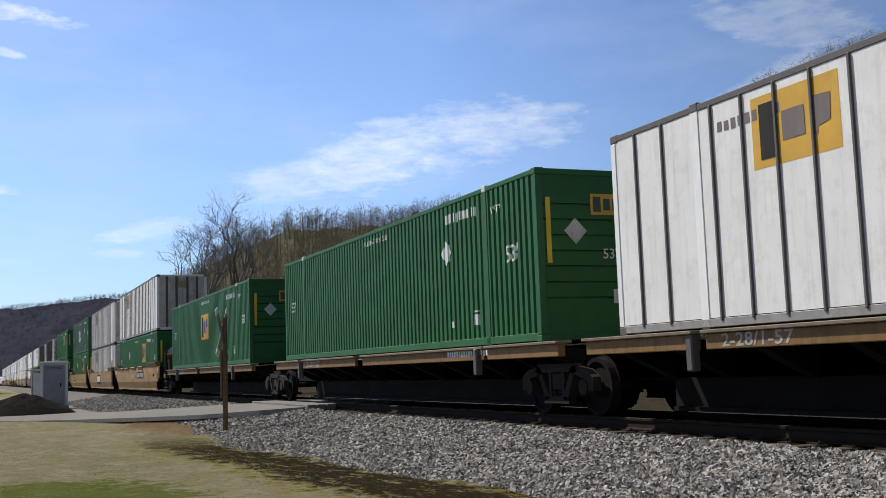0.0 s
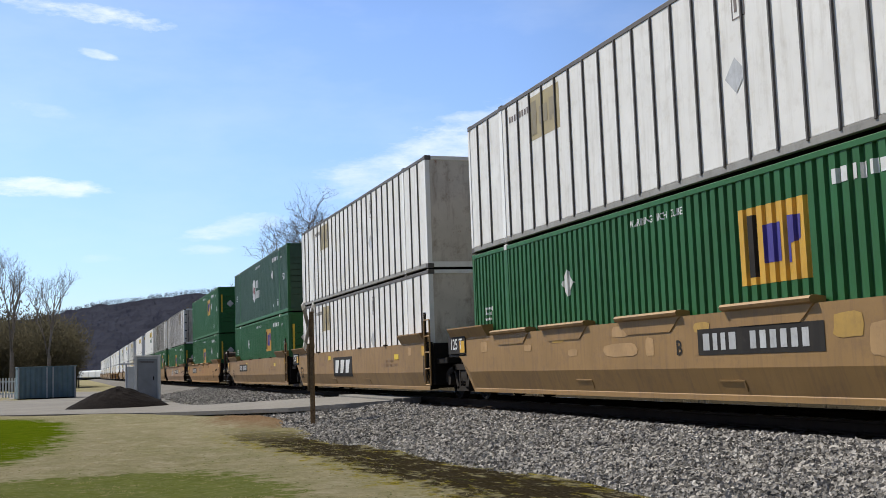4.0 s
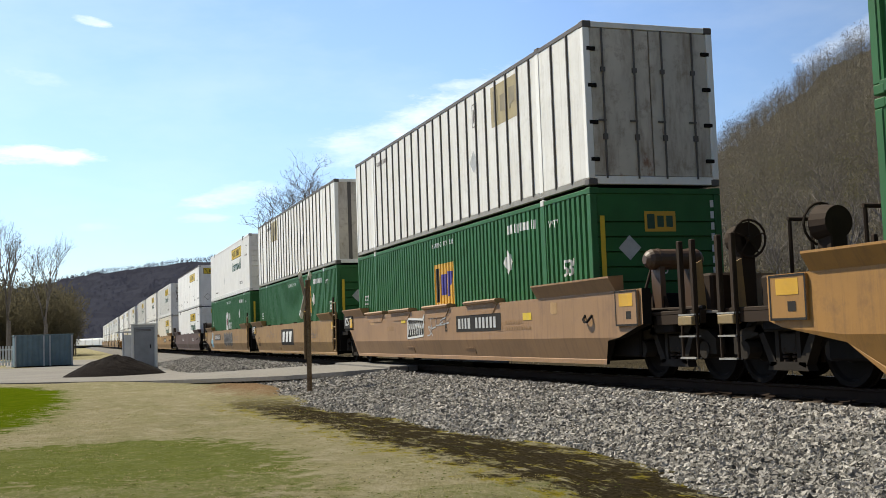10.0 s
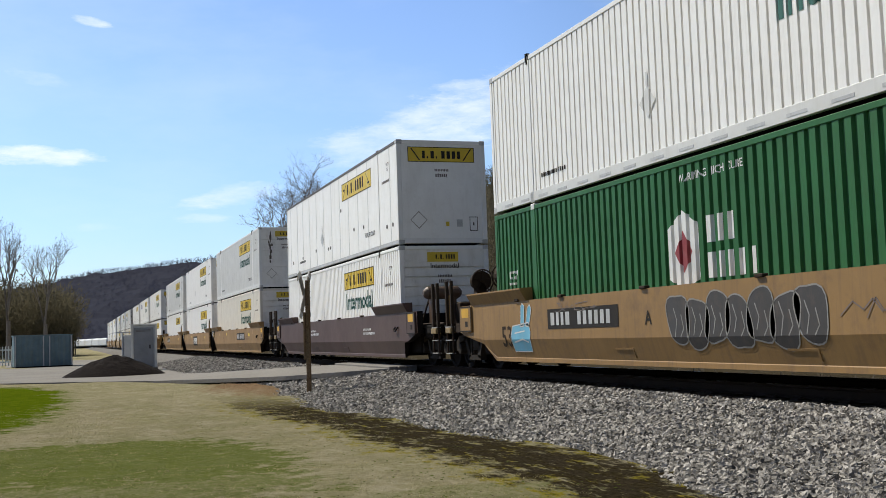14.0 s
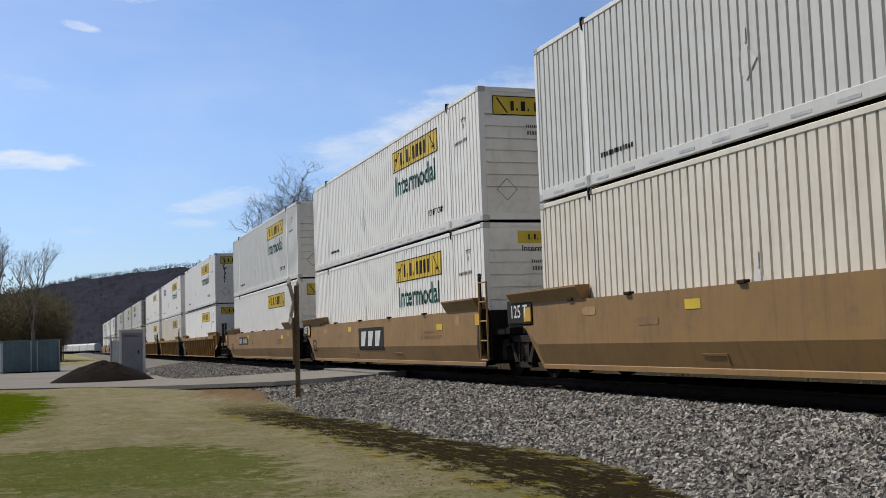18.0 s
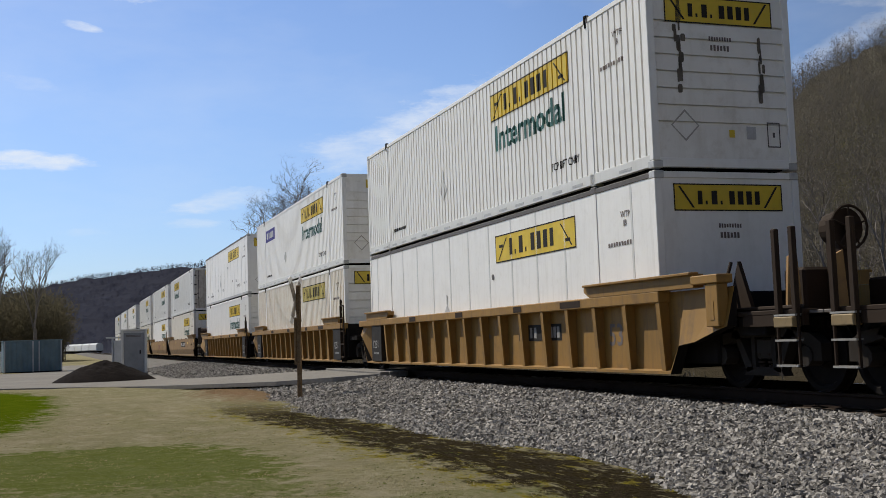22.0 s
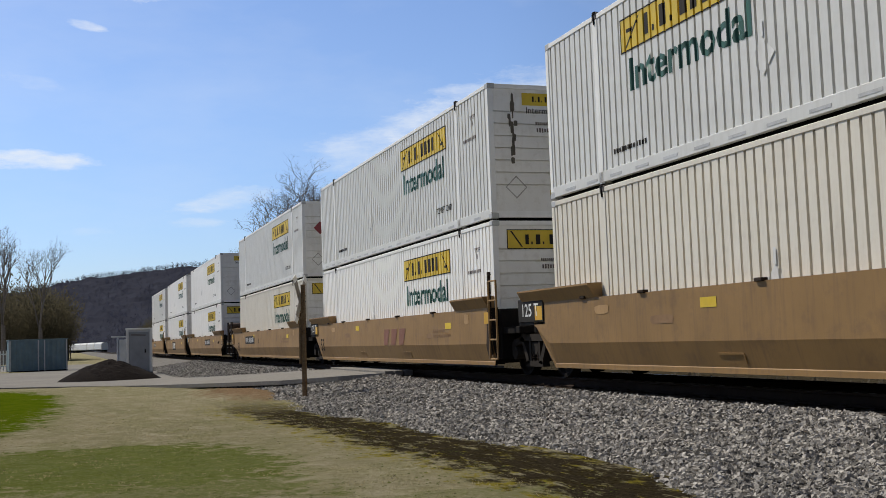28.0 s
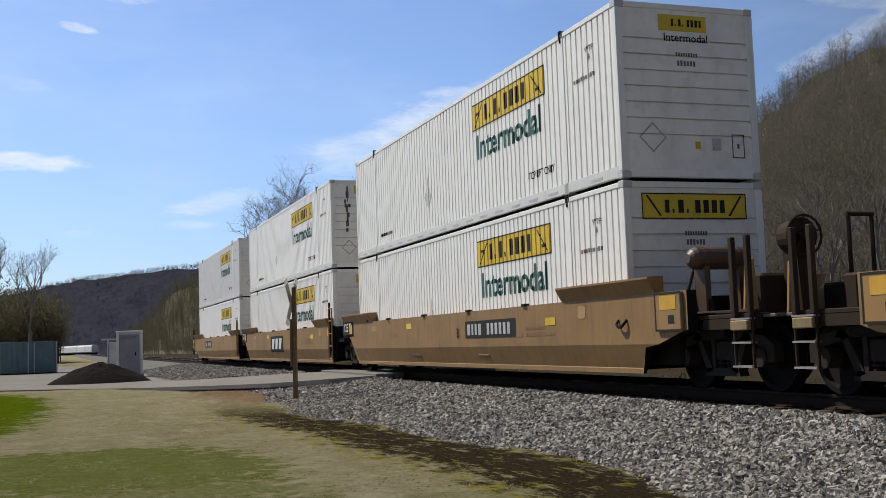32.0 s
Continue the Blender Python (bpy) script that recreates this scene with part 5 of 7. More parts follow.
def stroke(pts, w):
    """Quads of one sprayed line."""
    out = []
    for (ax, az), (bx, bz) in zip(pts, pts[1:]):
        l = math.hypot(bx - ax, bz - az) or 1e-6
        nx, nz = -(bz - az) / l * w / 2, (bx - ax) / l * w / 2
        ex, ez = (bx - ax) / l * w * 0.1, (bz - az) / l * w * 0.1
        out.append([(ax - ex - nx, az - ez - nz), (bx + ex - nx, bz + ez - nz), (bx + ex + nx, bz + ez + nz), (ax - ex + nx, az - ez + nz)])
    return out


def oval(cx, cz, rx, rz, n=14, a=0.0):
    return [(cx + rx * math.cos(a + i * 2 * math.pi / n), cz + rz * math.sin(a + i * 2 * math.pi / n)) for i in range(n)]


def squiggle(n, w, h, seed, thick, z0):
    """Sprayed scribble: loops, hooks and zigzags side by side."""
    r = random.Random(seed)
    out, k = [], w / n
    for i in range(n):
        x, z, g, q = i * k + r.uniform(-0.1, 0.1) * k, z0 + r.uniform(0, 0.4) * h, k * r.uniform(0.9, 1.7), h * r.uniform(0.3, 0.9)
        kind = r.randrange(4)
        if kind == 0:
            o = oval(x + g / 2, z + q / 2, g / 2, q / 2, 16, r.uniform(0, 6))
            pts = o[:11] + [(x + 1.3 * g, z - 0.1 * q)]
        elif kind == 1:
            pts = [(x, z), (x + 0.3 * g, z + q), (x + 0.55 * g, z + 0.25 * q), (x + 0.8 * g, z + q), (x + g, z + 0.05 * q)]
        elif kind == 2:
            pts = [(x + g, z + q), (x + 0.2 * g, z + 0.85 * q), (x + 0.1 * g, z + 0.3 * q), (x + 0.6 * g, z + 0.2 * q), (x + 1.4 * g, z + 0.5 * q)]
        else:
            pts = [(x, z + q), (x + 0.15 * g, z), (x + 0.9 * g, z + 0.15 * q), (x + g, z + 0.7 * q), (x + 0.3 * g, z + 0.55 * q)]
        out += stroke([(a + r.uniform(-0.02, 0.02), b + r.uniform(-0.02, 0.02)) for a, b in pts], thick)
    return out


def scrawl(key, n, w, h, seed, thick):
    """Sprayed scribble: slanted overlapping strokes."""
    r = random.Random(seed)
    out = []
    for i in range(n):
        cx = w * (i + 0.5) / n
        a = r.uniform(-0.6, 0.6)
        l = h * r.uniform(0.6, 1.0) / 2
        dx, dz = l * math.sin(a), l * math.cos(a)
        px, pz = math.cos(a) * thick / 2, -math.sin(a) * thick / 2
        cz = h / 2 + r.uniform(-0.08, 0.08) * h
        out.append([(cx - dx - px, cz - dz - pz), (cx - dx + px, cz - dz + pz), (cx + dx + px, cz + dz + pz), (cx + dx - px, cz + dz - pz)])
    for i in range(n // 2):
        cx, cz = r.uniform(0, w * 0.8), r.uniform(0.15, 0.85) * h
        k = r.uniform(0.15, 0.3) * w
        out.append([(cx, cz), (cx + k, cz + 0.15 * h), (cx + k, cz + 0.15 * h + thick), (cx, cz + thick)])
    return out


def pad_mesh(bm):
    """A rolled-over top pad with a tapering apron welded to the side."""
    prof = [(-1.30, 1.41), (-1.475, 1.41), (-1.53, 1.43), (-1.545, 1.47), (-1.52, 1.50), (-1.44, 1.51), (-1.30, 1.49)]
    rings = [[bm.verts.new((x, y, z)) for x, z in prof] for y in (-0.96, -0.93, 0.93, 0.96)]
    for a, b in zip(rings, rings[1:]):
        for i in range(len(prof)):
            j = (i + 1) % len(prof)
            bm.faces.new((a[i], a[j], b[j], b[i]))
    bm.faces.new(rings[0]), bm.faces.new(rings[-1][::-1])
    plate(bm, [(-0.95, 1.41), (0.95, 1.41), (0.66, 1.20), (-0.66, 1.20)], -1.474, -1.458)


def loop_mesh(bm):
    """A small bent pull loop on the side."""
    pts = [(0, -0.13, 0.06), (-0.05, -0.12, 0.0), (-0.06, -0.05, -0.05), (-0.06, 0.05, -0.05), (-0.05, 0.12, 0.0), (0, 0.13, 0.06)]
    for a, b in zip(pts, pts[1:]):
        rod(bm, a, b, 0.022, 6)


def bracket_mesh(bm):
    """A bent strap along the lower edge of the side."""
    box(bm, -0.014, 0.0, -0.3, 0.3, 0.0, 0.03), box(bm, -0.014, 0.0, -0.3, -0.27, -0.13, 0.0)


def well_car(label, colour, design, front, rear, marks=(), pads=False, tank=True):
    """One unit of a double-stack car. front and rear: 'joint' (shared truck) or 'end' (coupler)."""
    steel = CAR_PAINT[colour]
    car = tagged(new("well_car"), label, "railway car", "cars of the train")
    fe, re_ = front + "_front", rear + "_rear"
    mesh = cached("side_sill|%s%s%s" % (design, fe, re_), steel, lambda bm: loft_side(bm, fe, re_, design))
    other = cached("side_sill|%s%s%s" % (design, re_, fe), steel, lambda bm: loft_side(bm, re_, fe, design))
    put("side_sill", mesh, car)
    for me in (mesh, other):
        if len(me.materials) == 1:
            me.materials.append(DARK_STEEL)
    put("side_sill", other, car, pose(0, 0, 0, 0, 0, 180))
    put("well_floor", cached("well_floor", DARK_STEEL, lambda bm: ([box(bm, -1.3, 1.3, y - 0.35, y + 0.35, FLOOR_Z - 0.1, FLOOR_Z - 0.006) for y in (-7.6, -4, 0, 4, 7.6)], box(bm, -1.3, -1.1, -8, 8, FLOOR_Z - 0.12, FLOOR_Z - 0.02), box(bm, 1.1, 1.3, -8, 8, FLOOR_Z - 0.12, FLOOR_Z - 0.02))), car)
    for s, kind in ((-1, front), (1, rear)):
        turn = pose(0, 0, 0, 0, 0, 0 if s < 0 else 180)
        reach = 6.0 if s < 0 else (6.9 if pads else 6.2)
        tip = 9.15 if kind == "end" else (8.05 if s < 0 else 9.2)
        for sx in (-1, 1) if design != "ribbed" else ():
            # raised guide ledge over each end of the well
            ledge = cached("guide_ledge|%d%.1f%.1f" % (sx, tip, reach), steel, lambda bm: ledge_mesh(bm, sx, tip, reach))
            put("guide_ledge", ledge, car, turn, "flared guide ledge")
        if kind == "joint":
            put("bulkhead", cached("bulkhead", DARK_STEEL, lambda bm: box(bm, -1.3, 1.3, -8.36, -8.2, 0.34, 1.38, 0.015)), car, turn)
            put("end_sill", cached("end_sill", DARK_STEEL, lambda bm: (box(bm, -1.25, 1.25, -9.2, -8.3, 0.86, 1.0, 0.01), box(bm, -0.35, 0.35, -9.62, -8.3, 0.55, 0.9, 0.03), rod(bm, (0, -9.6, 0.5), (0, -9.6, 0.95), 0.2, 12))), car, turn)
            if s < 0:
                for sx in (-1, 1):
                    ladder(car, -8.42, sx * 1.50, 0.35, 1.95, 0.42, steel if design != "ribbed" else BROWN_STEEL)
                    grab = cached("grab_post", BROWN_STEEL, lambda bm: (box(bm, -0.03, 0.03, -0.035, 0.035, 1.2, 2.15, 0.008), rod(bm, (-0.02, 0.0, 2.06), (-0.02, -0.14, 2.1), 0.02, 6)))
                    put("grab_post", grab, car, pose(sx * 1.46, -8.16, 0))
                if design != "ribbed":
                    put("end_gusset", cached("end_gusset", BROWN_STEEL, lambda bm: plate(bm, [(-8.235, 0.46), (-8.06, 0.36), (-7.93, 0.62), (-8.05, 1.40), (-8.235, 1.40)], -1.475, -1.455)), car, label="rusty dark plate at the end of the side")
                    put("lamp_plate", bars_mesh("lamp_plate", [(0, 0, 0.26, 0.24)], EMP_YELLOW, "side"), car, pose(-1.478, -7.86, 1.08), "orange reflector plate")
        else:
            end_platform(car, s, BROWN_STEEL if colour != "maroon" else DARK_STEEL, tank_on=design != "ribbed" and tank)
        board = cached("side_board|" + kind, BLACK_INK if kind == "joint" else BROWN_STEEL, lambda bm: (box(bm, -1.485, -1.455, -0.58, 0.58, 1.06, 1.50, 0.01), box(bm, -1.46, -1.40, -0.6, 0.6, 1.0, 1.06, 0.01)))
        if s > 0 and kind == "joint" and design != "ribbed":
            b = put("side_board", board, car, pose(0, 8.82, 0), "dark board with white figures")
            put("lettering", text_mesh("cap", "125 T", 0.34, WHITE_INK, "side"), b, pose(-1.49, 0.42, 1.17))
            put("reflector", bars_mesh("reflector_b", [(0, 0, 0.32, 0.26)], EMP_YELLOW, "side"), b, pose(-1.4885, -0.22, 1.09))
        elif kind == "end" and design != "ribbed":
            b = put("side_board", cached("panel_door|" + colour, steel, lambda bm: (box(bm, -1.50, -1.455, -0.36, 0.36, 0.84, 1.40, 0.012))), car, pose(0, s * 9.55, 0), "panel with a yellow reflector")
            put("reflector", bars_mesh("reflector", [(0, 0, 0.44, 0.2)], EMP_YELLOW, "side"), b, pose(-1.504, 0.22, 1.15))
            put("panel_border", bars_mesh("door_edge", [(0, 0, 0.72, 0.03), (0, 0.53, 0.72, 0.56), (0, 0, 0.03, 0.56), (0.69, 0, 0.72, 0.56)], BLACK_INK, "side"), b, pose(-1.5035, 0.36, 0.84))
            put("latch", bars_mesh("door_latch", [(0, 0, 0.16, 0.12)], BLACK_INK, "side"), b, pose(-1.5045, 0.0, 0.95))
    if rear == "joint":
        add_truck(car, 9.65)
    if pads:
        pad = cached("top_pad|" + colour, steel, lambda bm: pad_mesh(bm))
        for y in (-3.05, 0.0, 3.05, 5.6):
            put("top_pad", pad, car, pose(0, y, 0))
    elif design != "ribbed":
        clip = cached("top_clip", BROWN_STEEL, lambda bm: box(bm, -1.50, -1.40, -0.09, 0.09, 1.40, 1.45, 0.01))
        for y in (-4.4, -1.4, 1.6, 4.6, 6.6):
            put("top_clip", clip, car, pose(0, y, 0))
    if design == "ribbed":
        chord = cached("top_chord", steel, lambda bm: box(bm, -1.50, -1.27, -8.35, 8.75, 1.24, 1.41, 0.015))
        rib = cached("side_stake", steel, lambda bm: (stake_mesh(bm)))
        put("top_chord", chord, car), put("top_chord", chord, car, pose(0, 0, 0, 0, 0, 180))
        for i in range(-1, 14):
            y = -7.26 + 1.03 * i
            if (front != "end" and y < -7.1) or 6.55 < y < 7.45:
                continue
            put("side_stake", rib, car, pose(0, y, 0)), put("side_stake", rib, car, pose(0, -y, 0, 0, 0, 180))
        for s, kind in ((-1, front), (1, rear)):
            a, b = (5.95, 9.3) if kind == "end" else (5.7, 7.9)
            lip = cached("guide_lip|%.1f" % b, steel, lambda bm: (plate(bm, [(-b, 1.41), (-a - 0.2, 1.41), (-a, 1.50), (-a, 1.60), (-b, 1.60)], -1.50, -1.33), box(bm, -1.56, -1.40, -b, -a - 0.05, 1.585, 1.625, 0.008)))
            for sx in (0, 1):
                put("guide_ledge", lip if (s < 0) == (sx == 0) else cached("guide_lip_r|%.1f" % b, steel, lambda bm: (plate(bm, [(b, 1.41), (a + 0.2, 1.41), (a, 1.50), (a, 1.60), (b, 1.60)], -1.50, -1.33), box(bm, -1.56, -1.40, a + 0.05, b, 1.585, 1.625, 0.008))), car, pose(0, 0, 0, 0, 0, 180 if sx else 0), "raised guide ledge")
        dark = cached("end_panel", BLACK_INK, lambda bm: box(bm, -1.475, -1.345, -0.48, 0.48, 0.26, 1.24, 0.01))
        for y in (-7.55, 7.0):
            if y < 0 and front == "end":
                put("lettering", text_mesh("p53", "53", 0.5, GREY_INK, "side"), car, pose(-1.314, -6.42, 0.62), "worn dark figures")
                put("end_post", cached("stake_end_post", steel, lambda bm: (box(bm, -1.53, -1.36, -9.92, -9.62, 0.86, 1.44, 0.012), box(bm, -1.55, -1.30, -9.96, -9.30, 1.44, 1.56, 0.012), box(bm, -1.536, -1.528, -9.82, -9.72, 0.95, 1.2))), car, label="yellow end post of the side")
                continue
            b = put("end_panel", dark, car, pose(0, y, 0), "black end panel with white figures")
            put("lettering", text_mesh("p1251", "1251", 0.3, STENCIL, "side"), b, pose(-1.479, 0.36, 0.62))
            fine_print(put("small_print", bars_mesh("p1251b", smudge_bars(8, 0.5, 0.06, 2), STENCIL, "side"), b, pose(-1.479, 0.25, 0.45)))
        if "number" in marks:
            marks = ()
            put("number_board", bars_mesh("stake_board", [(0, 0, 1.92, 0.3)], BLACK_INK, "side"), car, pose(-1.316, -2.72, 0.72), "dark number board behind the stakes")
            for x in [0.15 + 0.19 * i for i in range(4)] + [1.13 + 0.15 * i for i in range(5)]:
                put("number_bar", bars_mesh("stake_bar", [(0, 0.05, 0.11, 0.25)], STENCIL, "side"), car, pose(-1.320, -2.72 - x, 0.72), "pale bar of the car number")
        fine_print(put("small_print", bars_mesh("stake_print", smudge_bars(8, 0.55, 0.1, 61), GREY_INK, "side"), car, pose(-1.316, -0.72, 0.78)))
        patch = bars_mesh("chord_patch", [(0, 0, 0.46, 0.11), (3.3, 0, 3.7, 0.11), (5.4, 0, 6.2, 0.11), (-3.4, 0, -2.9, 0.11)], BROWN_STEEL, "side")
        put("paint_patch", patch, car, pose(-1.504, 0.4, 1.27), "rusty patches on the top chord")
    if design != "ribbed":
        for y in (-2.1, 2.4):
            put("strap", cached("strap|" + colour, steel, bracket_mesh), car, pose(-1.395, y, 0.47, 0, -17, 0))
        if front == "end":
            put("pull_loop", cached("pull_loop", DARK_STEEL, loop_mesh), car, pose(-1.46, -8.15, 0.98), "dark steel pull loop")
    for m in marks:
        kind, y = m[0], m[1]
        if kind == "number":
            car_number(car, y)
        elif kind == "length":
            put("lettering", sill_mesh("well53", 0.52, BROWN_STEEL, 0.007, "53", 0.58), car, pose(0, y, 0))
        elif kind == "trade":
            ink = m[2] if len(m) > 2 else WHITE_INK
            if ink == WHITE_INK:
                put("trade_board", sill_mesh("trade_board", [(0, 0.56, 2.65, 1.2)], BLACK_INK), car, pose(0, y, 0), "dark board with a pale emblem")
            for i in range(3):
                block = [(0.28 + 0.74 * i, 0.68), (0.66 + 0.74 * i, 0.68), (0.88 + 0.74 * i, 1.10), (0.34 + 0.74 * i, 1.10)]
                put("emblem_block", sill_mesh("trade_emblem|%d" % i, [block], ink, 0.009), car, pose(0, y, 0), "slanted block of the emblem")
        elif kind == "letter":
            side_text(car, "let" + m[2], m[2], 0.3, BLACK_INK, y, 0.86, x=-1.467)
        elif kind == "patch":
            put("paint_patch", bars_mesh("patch|%.2f" % m[2], [(0, 0, m[2], 0.14)], m[3], "side"), car, pose(-1.466, y, m[4]))
        elif kind == "blotch":
            put("paint_patch", sill_mesh("blotch%s" % (m[2:5],), [[(x, z + m[4]) for x, z in blotch(m[2], m[3], int(100 * y))]], m[5], 0.005), car, pose(0, y, 0), "touched-up patch of paler paint")
        elif kind == "block":
            q = [(0, 0.72), (0.06, 1.22), (1.35, 1.18), (1.48, 1.3), (1.36, 0.78)]
            put("graffiti", sill_mesh("block_fill", [q], BLACK_INK, 0.006), car, pose(0, y, 0), "black blocked-in graffiti")
            lines = stroke(q + q[:1], 0.05)
            for i in range(7):
                a = 0.1 + i * 0.19
                lines += stroke([(a, 0.8), (a + 0.05, 1.14), (a + 0.1, 0.95), (a + 0.16, 1.12), (a + 0.15, 0.82)], 0.028)
            put("graffiti", sill_mesh("block_lines", lines, m[2], 0.009), car, pose(0, y, 0), "white outline of the graffiti")
        elif kind == "bubble":
            blobs = []
            for i in range(7):
                cx, cz, lean = 0.32 + 0.5 * i, 0.88 + 0.04 * (-1) ** i, 0.05 * (i % 3 - 1)
                ring = []
                for k in range(24):
                    th = 2 * math.pi * k / 24
                    q = (abs(math.cos(th)) ** 3.0 + abs(math.sin(th)) ** 3.0) ** (-1 / 3.0) * (1 + 0.07 * math.sin(3 * th + i))
                    ring.append((cx + 0.30 * q * math.cos(th) + lean * math.sin(th), cz + 0.35 * q * math.sin(th)))
                blobs.append(ring)
            put("graffiti", sill_mesh("bubble_fill", blobs, BUBBLE_GREY, 0.006), car, pose(0, y, 0), "dark grey bubble graffiti")
            lines = [q for o in blobs for q in stroke(o + o[:1], 0.022)]
            for i in range(7):
                cx = 0.32 + 0.5 * i
                lines += stroke([(cx - 0.1, 0.66 + 0.02 * i % 0.1), (cx - 0.04, 0.9), (cx - 0.12, 1.08)], 0.02) + stroke([(cx + 0.08, 0.98), (cx + 0.14, 0.78), (cx + 0.05, 0.66)], 0.02)
            put("graffiti", sill_mesh("bubble_lines", lines, STENCIL, 0.009), car, pose(0, y, 0), "pale outline of the graffiti")
        elif kind == "figure":
            palm = [[(0.05, 0.42), (0.9, 0.42), (0.98, 0.8), (0.9, 0.98), (0.1, 0.92), (0.0, 0.7)], [(0.5, 0.9), (0.68, 0.92), (0.72, 1.3), (0.62, 1.36), (0.54, 1.28)], [(0.76, 0.92), (0.92, 0.9), (1.06, 1.24), (0.98, 1.32), (0.88, 1.26)]]
            put("graffiti", sill_mesh("figure_fill", palm, SKY_INK, 0.006), car, pose(0, y, 0), "pale blue sprayed shape")
            put("graffiti", sill_mesh("figure_lines", [q for o in palm for q in stroke(o + o[:1], 0.02)] + stroke([(0.15, 0.6), (0.6, 0.66), (0.85, 0.6)], 0.03) + stroke([(0.2, 0.78), (0.7, 0.82)], 0.025), WHITE_GREY, 0.009), car, pose(0, y, 0), "white outline of the shape")
        elif kind == "squiggle":
            fine_print(put("graffiti", sill_mesh("squiggle%s" % (m[2:6],), squiggle(*m[2:8]), m[8], 0.007), car, pose(0, y, 0), m[9]))
        elif kind == "scrawl":
            fine_print(put("graffiti", bars_mesh("scrawl%s" % (m[2:6],), scrawl("", *m[2:7]), m[7], "side"), car, pose(-1.467 - 0.002 * m[5] % 0.004, y, m[8]), m[9]))
        elif kind == "print":
            fine_print(put("small_print", bars_mesh("carprint%d" % m[2], smudge_bars(10, 1.3, 0.08, m[2]) + [(x0, z0 + 0.12, x1, z1 + 0.12) for x0, z0, x1, z1 in smudge_bars(7, 0.9, 0.07, m[2] + 1)], m[3], "side"), car, pose(-1.467, y, m[4])))
    return car


def ledge_mesh(bm, sx, end, reach):
    """A sloping guide lip along the top of the side, flaring outwards."""
    o, i = sx * 1.58, sx * 1.31
    prof = [(i, 1.40), (sx * 1.455, 1.40), (o, 1.62), (o, 1.65), (i, 1.66)]
    rings = [[bm.verts.new((x, y, z)) for x, z in prof] for y in (-end, -reach)]
    for k in range(len(prof)):
        j = (k + 1) % len(prof)
        bm.faces.new((rings[0][k], rings[0][j], rings[1][j], rings[1][k]))
    bm.faces.new(rings[0]), bm.faces.new(rings[1][::-1])


SPINE_Z = 1.20


def spine_car(label, rear):
    """A flat spine: one deep centre sill, load platforms near its ends, shared trucks."""
    car = tagged(new("spine_car"), label, "railway car", "cars of the train")
    put("centre_sill", cached("centre_sill", DARK_STEEL, lambda bm: (box(bm, -0.33, 0.33, -8.2, 8.2, 0.14, 1.05, 0.02), box(bm, -0.33, 0.33, -10.2, 10.2, 0.56, 1.05, 0.02), box(bm, -0.5, 0.5, -8.0, 8.0, 0.11, 0.17))), car, label="dark fishbelly centre sill")
    arm = cached("cross_arm", DARK_STEEL, lambda bm: plate_x(bm, 0))
    for a, b, out in ((-8.8, -6.2, 0.05), (-5.95, 0.85, 0.0), (1.4, 6.0, 0.0), (6.2, 8.85, 0.05)):
        for sx in (-1, 1):
            edge = cached("load_platform|%.2f%d" % (a, sx), PLATFORM, lambda bm: box(bm, sx * (1.36 + out), sx * 1.28, a, b, 0.95, 1.15, 0.01) if sx > 0 else box(bm, -1.36 - out, -1.28, a, b, 0.95, 1.15, 0.01))
            d = put("load_platform", edge, car, None, "scuffed yellow platform edge")
            lip = cached("platform_lip|%.2f%d" % (a, sx), RUSTY_LIP, lambda bm: box(bm, min(sx * (1.42 + out), sx * 1.18), max(sx * (1.42 + out), sx * 1.18), a - 0.04, b + 0.04, 1.15, 1.196, 0.008))
            put("platform_lip", lip, d, None, "worn rusty top plate")
            n = max(2, round((b - a) / 1.7))
            for k in range(n):
                put("cross_arm", arm, d, pose(0, a + (b - a) * (k + 0.5) / n, 0, 0, 0, 0 if sx < 0 else 180))
    put("marking", text_mesh("spine", "2-28/1-57", 0.23, STENCIL_PALE, "side", None, 1.3), car, pose(-1.365, 5.68, 0.98))
    fine_print(put("small_print", bars_mesh("spineprint", smudge_bars(22, 2.4, 0.11, 12), WHITE_INK, "side"), car, pose(-1.365, -4.3, 1.03)))
    put("twist_lock", cached("twist_lock", RIB_GREY, lambda bm: (box(bm, -1.44, -1.3, -0.07, 0.07, 0.68, 1.16, 0.02))), car, pose(0, -POST_Y + 0.35, 0))
    put("twist_lock", cached("twist_lock", RIB_GREY, lambda bm: None), car, pose(0, POST_Y + 0.2, 0))
    add_truck(car, 10.45)
    if rear == "end":
        put("end_sill", cached("spine_end", DARK_STEEL, lambda bm: (box(bm, -1.25, 1.25, 9.0, 9.5, 0.8, 1.0, 0.02), box(bm, -0.17, 0.17, 10.2, 11.9, 0.70, 0.95, 0.04))), car)
    return car


def plate_x(bm, y):
    """A tapering cross arm between sill and platform edges."""
    for s in (-1,):
        pts = [(s * 0.33, 0.55), (s * 1.28, 1.0), (s * 1.28, 1.12), (s * 0.33, 1.05)]
        a = [bm.verts.new((x, y - 0.1, z)) for x, z in pts]
        b = [bm.verts.new((x, y + 0.1, z)) for x, z in pts]
        bm.faces.new(a), bm.faces.new(b[::-1])
        for i in range(4):
            j = (i + 1) % 4
            bm.faces.new((a[j], a[i], b[i], b[j]))


# ---- the train, from its front to its tail ----
LOADS = []   # (thing, place of the load's front at 16 s, height)


def along(t):
    """How far the train has run at t, from 16 s; it keeps an even 44 km/h."""
    d = t - 16
    return 12.3903 * d - 0.00907 * d * d + 0.000152 * d ** 3


